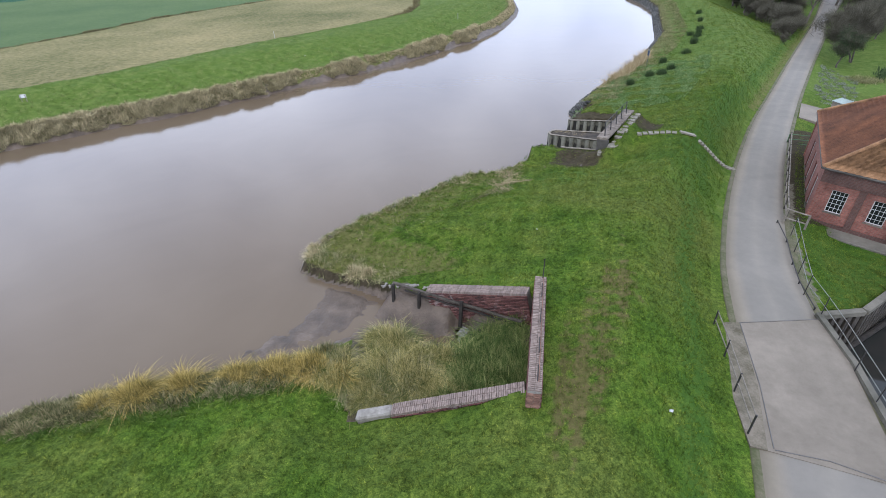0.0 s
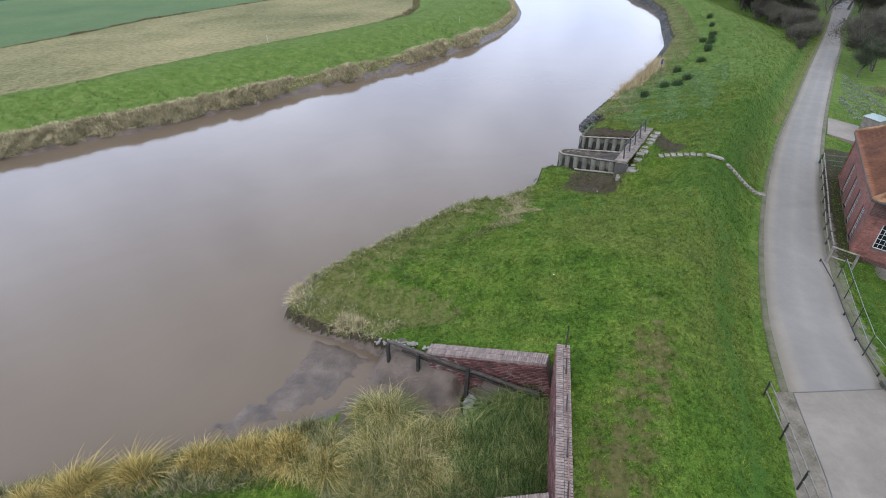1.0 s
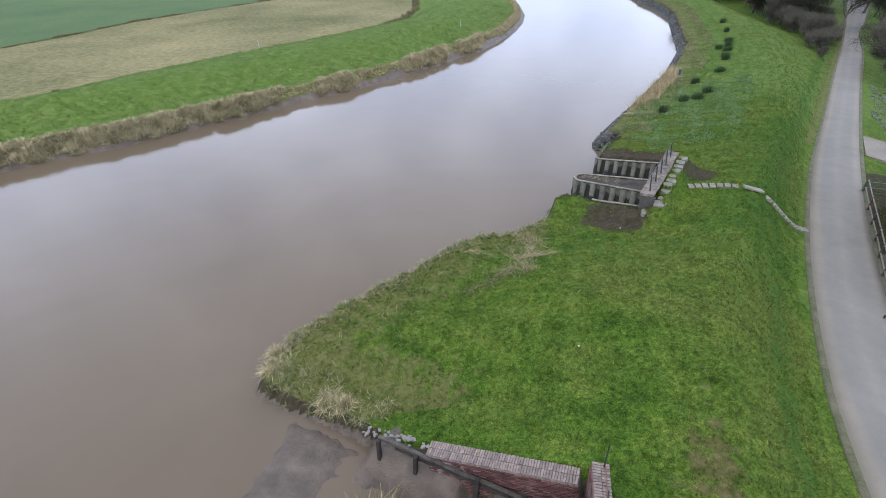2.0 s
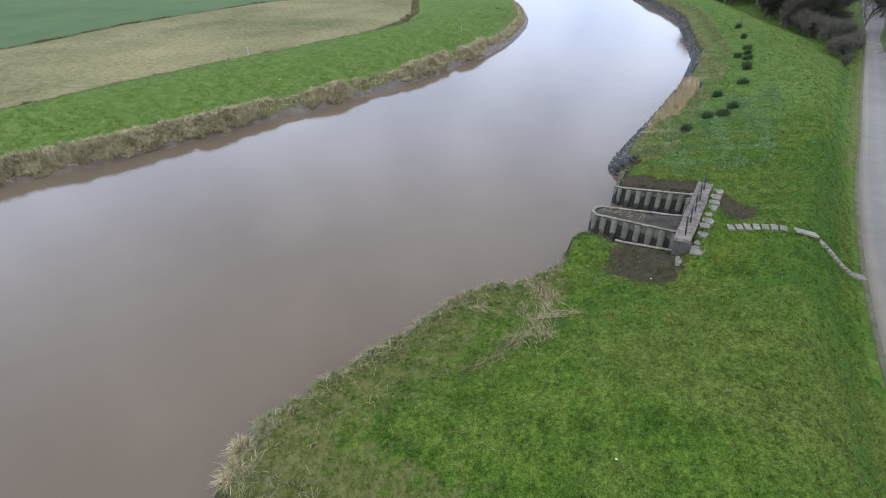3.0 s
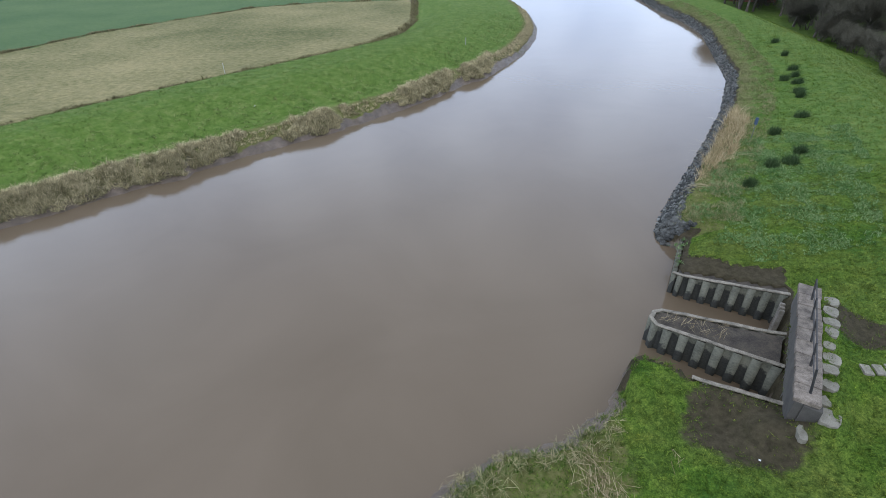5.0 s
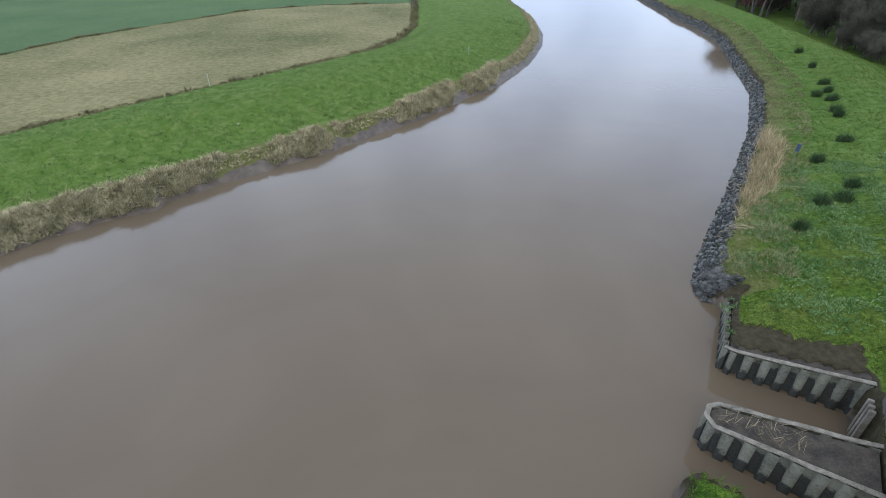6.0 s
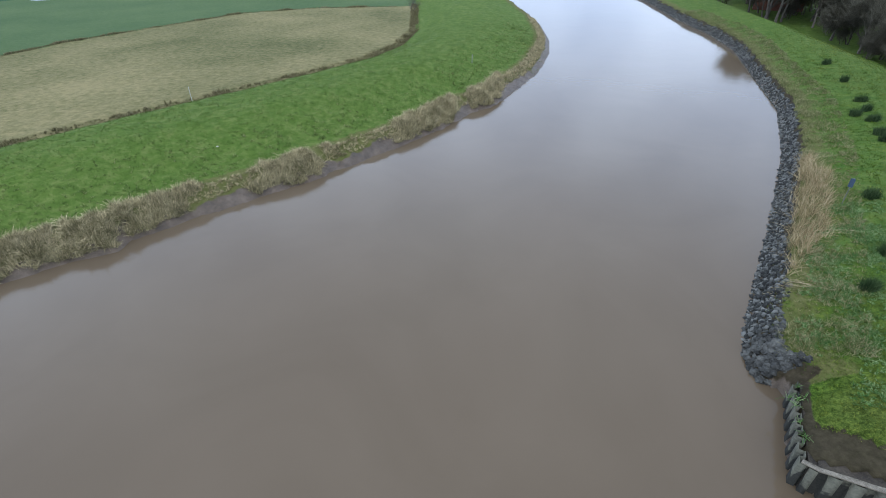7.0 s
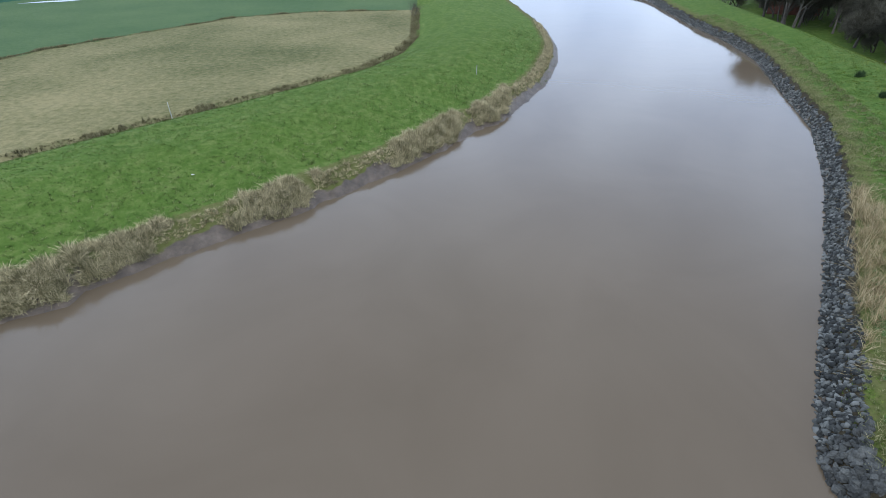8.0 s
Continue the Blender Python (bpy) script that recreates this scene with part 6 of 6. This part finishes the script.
    k = ~inside(RIVER, x, y) & (rng.uniform(0, 1, len(x)) < 0.35 + 0.65 * lumpy(x, y, 4.0, 5.0))
    x, y = x[k], y[k]
    blades("rough_grass", x, y, ground_height(x, y), 0.1 + 0.14 * lumpy(x, y, 4.0, 5.0), 0.007, 10, 0.9, M_TUSSOCK, "rough yellowed grass above the stones", "grass", seg=2)
    # ditch scrub by the fields
    x, y = on_line(FIELD_EDGE, 4200, -0.8, 0.5, 30, 128)
    blades("ditch_scrub", x, y, ground_height(x, y), 0.12 + 0.4 * lumpy(x, y, 5.0, 2.2) ** 3, 0.022, 7, 0.5, M_SCRUB, "brown scrub and dead reed in the field ditch", "scrub", seg=2)
    x, y = on_line(FIELD_FAR, 2400, -0.45, 0.45, 30, 128)
    blades("ditch_scrub", x, y, ground_height(x, y), 0.08 + 0.3 * lumpy(x, y, 9.0, 4.2) ** 3, 0.03, 6, 0.5, M_SCRUB, "thin dark scrub line between two fields", "scrub", seg=2)
    # herbs on the upstream foreland
    x, y = scatter(34000, 11, 26, 33.5, 47, lambda x, y: np.where(~inside(RIVER, x, y) & (x < along(CREST, y) - 2.5) & (away(RIGHT_BANK, x, y) > 1.1) & ((y > 36.5) | (x > 12.5) | (y > 34.8)), np.clip(1.7 * lumpy(x, y, 3.6, 6.0) * (0.4 + 0.6 * lumpy(x, y, 1.3, 2.0)) - 0.2, 0, 1), 0))
    blades("wild_herbs", x, y, ground_height(x, y), np.full(len(x), 0.1), 0.02, 7, 0.9, M_HERB, "pale green leafy herbs in the grass", "herbs", seg=2)


plant_reeds()


def plant_garden():
    """Kitchen-garden plants, a clump of dead grass and a clipped hedge beyond the lane."""
    x, y = scatter(2600, 31.5, 40, 38.5, 51, lambda x, y: np.where((x > along(ROAD_R, y) + 1.0) & (x < along(ROAD_R, y) + 5.0), np.clip(1.6 * lumpy(x, y, 2.2, 4.0) - 0.3, 0, 1), 0))
    blades("garden_plants", x, y, ground_height(x, y), 0.08 + 0.14 * lumpy(x, y, 1.5, 2.0), 0.016, 16, 1.0, M_GREYLEAF, "grey-green winter garden plants beside the lane", "plants", seg=2)
    x, y = scatter(900, 38, 42.5, 43.5, 47.5, lambda x, y: np.exp(-((x - 40.3) / 1.0) ** 2 - ((y - 45.6) / 1.1) ** 2))
    blades("dead_grass", x, y, ground_height(x, y), np.full(len(x), 0.45), 0.01, 8, 0.6, M_TUSSOCK, "clump of tall dead grass in the garden", "grass", seg=3)
    x, y = scatter(5000, 41, 60, 40, 58, lambda x, y: np.where(np.abs((x - 42.5) * 0.55 - (y - 46.5) * 0.83) < 0.45, 1.0, 0))
    z = ground_height(x, y)
    blades("hedge", x, y, z + rng.uniform(0, 0.7, len(x)), np.full(len(x), 0.5), 0.03, 6, 0.7, M_LEAF, "dark clipped garden hedge", "hedge", seg=2)


M_GREYLEAF = make_blade("grey_garden_leaves", (0.09, 0.125, 0.06), (0.18, 0.21, 0.14), (0.34, 0.37, 0.3))
plant_garden()


def plant_rushes():
    spots = [(15.9, 40.1), (18.3, 42.2), (19.3, 42.3), (20.6, 43.5), (21.5, 47.3), (24.7, 49.7), (27.4, 54.1), (28.0, 55.2), (29.5, 57.7), (30.6, 59.8), (29.4, 59.2), (31.8, 61.9), (34.2, 67.1), (36.9, 73.2)]
    for i, (x, y) in enumerate(spots):
        n = 46
        a, r = rng.uniform(0, 2 * math.pi, n), (0.22 + 0.08 * (i % 3)) * np.sqrt(rng.uniform(0, 1, n))
        px, py = x + r * np.cos(a), y + r * np.sin(a)
        ob = blades("rush_tussock", px, py, ground_height(px, py), 0.66 - 0.5 * r, 0.009, 10, 0.4, M_RUSH, "dark green rush tussock on the dike foreland", "rush", seg=2, kind="")
        tagged(ob, group="rush tussocks")


plant_rushes()


def build_litter():
    """Flattened dead reed left by high water, and scattered straws."""
    xs, ys, turns = [], [], []
    for x0, y0, x1, y1, w, n in ((3.7, 25.9, 3.9, 24.6, 0.2, 230), (3.9, 24.7, 3.75, 23.4, 0.2, 200), (3.0, 24.4, 2.8, 23.8, 0.1, 45), (3.1, 23.2, 4.7, 23.4, 0.12, 120), (3.2, 23.3, 3.2, 22.0, 0.26, 260),
                                 (3.1, 22.7, 1.9, 22.0, 0.16, 220), (2.5, 22.0, 0.9, 21.0, 0.13, 230), (-0.4, 21.8, -1.7, 20.8, 0.06, 22), (-2.2, 20.5, -3.4, 19.6, 0.07, 24), (-1.2, 20.6, -2.6, 20.1, 0.06, 14),
                                 (0.8, 21.1, -0.3, 21.0, 0.1, 25), (1.0, 24.6, 1.6, 24.1, 0.15, 40), (6.1, 25.6, 5.8, 25.0, 0.05, 8)):
        a = math.atan2(y1 - y0, x1 - x0)
        n = int(0.95 * n)
        q = rng.uniform(-0.05, 1.05, n)
        xs.append(x0 + (x1 - x0) * q + rng.normal(0, 1.25 * w, n))
        ys.append(y0 + (y1 - y0) * q + rng.normal(0, w, n))
        turns.append(rng.normal(a, 0.5, n))
    x, y = scatter(3000, -4, 4.8, 18.0, 26.6, lambda x, y: np.where(~inside(RIVER, x, y), 0.03 + 0.05 * (away(RIGHT_BANK, x, y) < 2.5), 0))
    xs.append(x)
    ys.append(y)
    turns.append(rng.uniform(0, math.pi, len(x)))
    x, y, turn = np.concatenate(xs), np.concatenate(ys), np.concatenate(turns)
    # and a fan of washed-up reed beside the stand on the stone bank
    fx, fy = scatter(2600, 12.8, 15.2, 39.6, 41.8, lambda x, y: 0.35 * np.exp(-((x - 13.9) / 0.7) ** 2 - ((y - 40.75 + 0.35 * (x - 13.9)) / 0.3) ** 2))
    px, py = scatter(4000, 7.4, 10.5, 28.9, 31.0, lambda x, y: np.where(inside([(7.6, 30.6), (9.2, 29.35), (9.7, 30.0), (8.0, 30.95)], x, y), 0.13, 0))
    x, y = np.concatenate([x, fx, px]), np.concatenate([y, fy, py])
    turn = np.concatenate([turn, np.full(len(fx), -0.5), rng.uniform(0, math.pi, len(px))])
    z = np.concatenate([ground_height(x[:-len(px)], y[:-len(px)]), 1.06 + 0.095 * (px - 7.4)]) if len(px) else ground_height(x, y)
    n = len(x)
    a = rng.normal(turn, 0.2, n)
    ln = rng.uniform(0.1, 0.48, n)
    z = z + rng.uniform(0.04, 0.13, n)
    tip = rng.uniform(-0.03, 0.06, n)
    dx, dy = np.cos(a) * ln / 2, np.sin(a) * ln / 2
    wx, wy = -np.sin(a) * 0.0032, np.cos(a) * 0.0032
    v = np.stack([np.stack([x - dx - wx, y - dy - wy, z], 1), np.stack([x + dx - wx, y + dy - wy, z + tip], 1), np.stack([x + dx + wx, y + dy + wy, z + tip + 0.004], 1), np.stack([x - dx + wx, y - dy + wy, z + 0.004], 1)], 1).reshape(-1, 3)
    tagged(new("reed_litter", mesh_from("reed_litter", v, np.arange(4 * n).reshape(-1, 4), M_STRAW)), "flattened pale dead reed washed onto the grass", "reed litter", kind="stuff")


M_STRAW = make_blade("dead_straw", (0.13, 0.1, 0.05), (0.27, 0.21, 0.115), (0.46, 0.38, 0.23))
build_litter()


def plant_turf():
    x, y = scatter(260000, -15, 28, 2, 44, lambda x, y: ease(y, 1.5, 6.0) * (1 - ease(np.maximum((y - 33) / 11, (x - 17) / 10), 0, 1)) * np.where(inside(RIVER, x, y) | inside(BASIN, x, y) | inside(CANAL, x, y) | ((x > along(ROAD_L, y) - 0.5) & (x < along(ROAD_R, y) + 0.6)) | (x < -8) & (y > 15), 0, 1))
    z = ground_height(x, y)
    k = (z > 0.25) | (x > along(ROAD_R, y))
    bare = 0.97 * np.exp(-(((x - 8.1) * 0.86 - (y - 26.2) * 0.5) / 1.3) ** 4 - (((x - 8.1) * 0.5 + (y - 26.2) * 0.86) / 1.1) ** 4) + np.exp(-(np.hypot(x - 13.05, y - 29.1) / 0.85) ** 4) + 0.45 * np.exp(-((x - 3.3 - 0.25 * (y - 8.3)) / 0.6) ** 2 - ((y - 8.3) / 2.2) ** 2)
    k &= rng.uniform(0, 1, len(x)) > bare
    k &= ~inside([(9.2, 33.4), (12.7, 31.4), (13.2, 32.9), (11.5, 33.4), (10.6, 34.3), (10.1, 34.9)], x, y)
    k &= ~((away(RIGHT_BANK, x, y) < np.where((x > 4) & (y < 30), 0.1, 0.3))) & ~(away(BASIN + BASIN[:1], x, y) < 0.25)
    x, y, z = x[k], y[k], z[k]
    blades("turf", x, y, z, 0.05 + 0.07 * lumpy(x, y, 1.3, 2.0), 0.008, 6, 1.0, M_TURF, "short uneven winter turf on the dike", "grass", seg=1)
    x, y = scatter(110000, 10, 52, 30, 112, lambda x, y: (1 - ease(y, 62, 108)) * ease(np.maximum((y - 33) / 11, (x - 17) / 10), 0, 1) * np.where(inside(RIVER, x, y) | (x > along(ROAD_L, y) - 0.6) | (away(RIGHT_BANK, x, y) < 2), 0, 1))
    blades("turf", x, y, ground_height(x, y), 0.06 + 0.07 * lumpy(x, y, 2.3, 2.0), 0.014, 5, 1.1, M_TURF, "short uneven winter turf on the upstream dike", "grass", seg=1)
    x, y = scatter(120000, -55, 18, 30, 118, lambda x, y: (1 - ease(y, 70, 114)) * (1 - ease(-x, 36, 54)) * np.where(on_left(x, y) & (away(LEFT_BANK, x, y) > 2.5) & ~inside(FIELD_EDGE + [(-3.2, 300), (-900, 300), (-900, -300), (-90, -300)], x, y), 1, 0))
    blades("turf", x, y, ground_height(x, y), 0.05 + 0.06 * lumpy(x, y, 2.3, 3.0), 0.016, 6, 1.1, M_TURF_FAR, "short winter turf on the far dike", "grass", seg=1)


plant_turf()


# ---------------------------------------------------------------- signs and posts
def river_sign():
    s = empty("river_sign", m=pose(19.85, 46.95, gz(19.85, 46.95), 0, 0, 32), label="small blue navigation sign on a grey pole", category="sign")
    bm = bmesh.new()
    rod(bm, (0, 0, -0.3), (0.0, 0, 1.42), 0.02, 0.02, 8)
    part("pole", bm, M_GALV, s)
    bm = bmesh.new()
    box(bm, -0.04, -0.02, -0.1, 0.1, 0.95, 1.38, bevel=0.004)
    part("panel", bm, M_BLUE, s, "blue sign panel")


river_sign()


def field_post(x, y, h, label):
    bm = bmesh.new()
    rod(bm, (0, 0, -0.3), (0.02, 0, h), 0.028, 0.024, 8)
    bmesh.ops.bevel(bm, geom=[e for e in bm.edges if all(v.co.z > h - 0.1 for v in e.verts)], offset=0.012, segments=1, affect="EDGES")
    tagged(part("field_post", bm, M_WHITE, m=pose(x, y, gz(x, y))), label, "post")


field_post(-20.0, 66.6, 1.25, "pale thin post at the field ditch")
field_post(3.7, 76.5, 0.8, "grey thin stake on the far bank")


def bits():
    """A white notice board on the far dike, scraps of litter, and floodwater standing in the far meadow."""
    b = empty("notice_board", m=pose(-33.5, 40.6, gz(-33.5, 40.6), 0, 0, 30), label="small white notice board on the far dike", category="sign")
    bm = bmesh.new()
    box(bm, -0.22, 0.22, -0.02, 0.02, 0.3, 0.6, bevel=0.006, m=pose(0, 0, 0.1, -35))
    part("board", bm, M_WHITE, b)
    for x in (-0.16, 0.16):
        bm = bmesh.new()
        rod(bm, (x, 0.1, -0.3), (x, 0.2, 0.6), 0.025, None, 6)
        part("leg", bm, M_WOOD, b)
    for x, y, s in ((5.95, 8.35, 0.05), (-13.8, 55.5, 0.07), (4.0, 17.3, 0.025), (8.0, 25.2, 0.025)):
        bm = bmesh.new()
        bmesh.ops.create_grid(bm, x_segments=4, y_segments=4, size=s)
        for v in bm.verts:
            v.co.z = 0.35 * s * noise.noise(v.co * 9.0 + Vector((x, y, 0)))
            v.co.x += 0.3 * s * noise.noise(v.co * 7.0)
        ob = part("plastic_scrap", bm, M_WHITE, m=pose(x, y, gz(x, y) + 0.09, 8, -6, 40 * x))
        tagged(ob, "crumpled white scrap of litter on the grass", "litter", "scraps of litter")
    for line in (((-88, 146), (-79, 148.5), (-76, 152), (-84, 150)), ((-78.5, 155), (-70, 158.5), (-66, 163), (-74, 160))):
        sheet("water", line, 1.24, M_PUDDLE, "pale floodwater standing in the far meadow")


bits()


# ---------------------------------------------------------------- stone bank, last of all
def stone_mesh(seed):
    r = random.Random(seed)
    bm = bmesh.new()
    bmesh.ops.create_icosphere(bm, subdivisions=1, radius=1.0)
    for v in bm.verts:
        v.co *= r.uniform(0.65, 1.25)
    bmesh.ops.scale(bm, vec=(1.0, r.uniform(0.65, 0.9), r.uniform(0.5, 0.75)), verts=bm.verts[:])
    me = bpy.data.meshes.new("stone")
    bm.to_mesh(me)
    bm.free()
    me.materials.append(M_ROCK)
    return me


def build_riprap():
    thing = empty("stone_bank", label="riprap bank of dark grey broken stones", category="riprap")
    stones = [stone_mesh(40 + k) for k in range(8)]
    x, y = on_line(RIGHT_BANK, 36000, -0.22, 1.15, 37.0, 150)
    d = np.where(inside(RIVER, x, y), -1, 1) * away(RIGHT_BANK, x, y)
    fit = d < 0.82 + 0.22 * ripple(x, y, 3.0, 1.0) - 0.28 * ease(y, 41, 46)
    x, y, d = x[fit], y[fit], d[fit]
    order = np.argsort(y)
    x, y, d = x[order], y[order], d[order]
    near = np.where(y < 40)[0]
    near = near[:: max(1, len(near) // 300)][:300]
    taken = np.zeros(len(x), dtype=bool)
    taken[near] = True
    for i in near:
        s = random.uniform(0.09, 0.2)
        m = pose(x[i], y[i], float(ground_height(x[i], y[i])) * 0.9 + 0.02 + random.uniform(0, 0.12), random.uniform(-35, 35), random.uniform(-35, 35), random.uniform(0, 360)) @ Matrix.Diagonal((s, s, s, 1))
        piece("stone", random.choice(stones), thing, m=m)
    rest = np.where(~taken)[0]
    tv, tf, n = [], [], 0
    shapes = []
    for me in stones:
        co = np.empty(len(me.vertices) * 3)
        me.vertices.foreach_get("co", co)
        shapes.append((co.reshape(-1, 3), np.array([p.vertices[:] for p in me.polygons])))
    zz = ground_height(x[rest], y[rest])
    for i, z in zip(rest, zz):
        v, f = shapes[rng.integers(0, 8)]
        s = rng.uniform(0.07, 0.18)
        R = np.array(Euler(rng.uniform(-3.1, 3.1, 3)).to_matrix())
        tv.append(v @ R.T * s + (x[i], y[i], z * 0.9 + 0.03))
        tf.append(f + n)
        n += len(v)
    ob = piece("loose_stone_fill", mesh_from("loose_stone_fill", np.concatenate(tv), np.concatenate(tf), M_ROCKS), thing)
    tagged(ob, kind="stuff")


def make_rocks():
    mat, nt, bsdf = material("riprap_stones")
    pos = where(nt)
    isl = nt.nodes.new("ShaderNodeNewGeometry").outputs["Random Per Island"]
    s = math_node(nt, "ADD", math_node(nt, "MULTIPLY", isl, 0.6), math_node(nt, "MULTIPLY", noise_node(nt, 4.0, 4.0, 0.6, pos), 0.4))
    col = ramp_node(nt, s, [(0.22, (0.012, 0.0125, 0.0115)), (0.5, (0.04, 0.041, 0.037)), (0.85, (0.2, 0.2, 0.182))])
    nt.links.new(col, bsdf.inputs["Base Color"])
    bsdf.inputs["Roughness"].default_value = 0.85
    bump_node(nt, bsdf, noise_node(nt, 18.0, 3.0, 0.6, pos), 0.6, 0.02)
    return mat


M_ROCKS = make_rocks()
build_riprap()
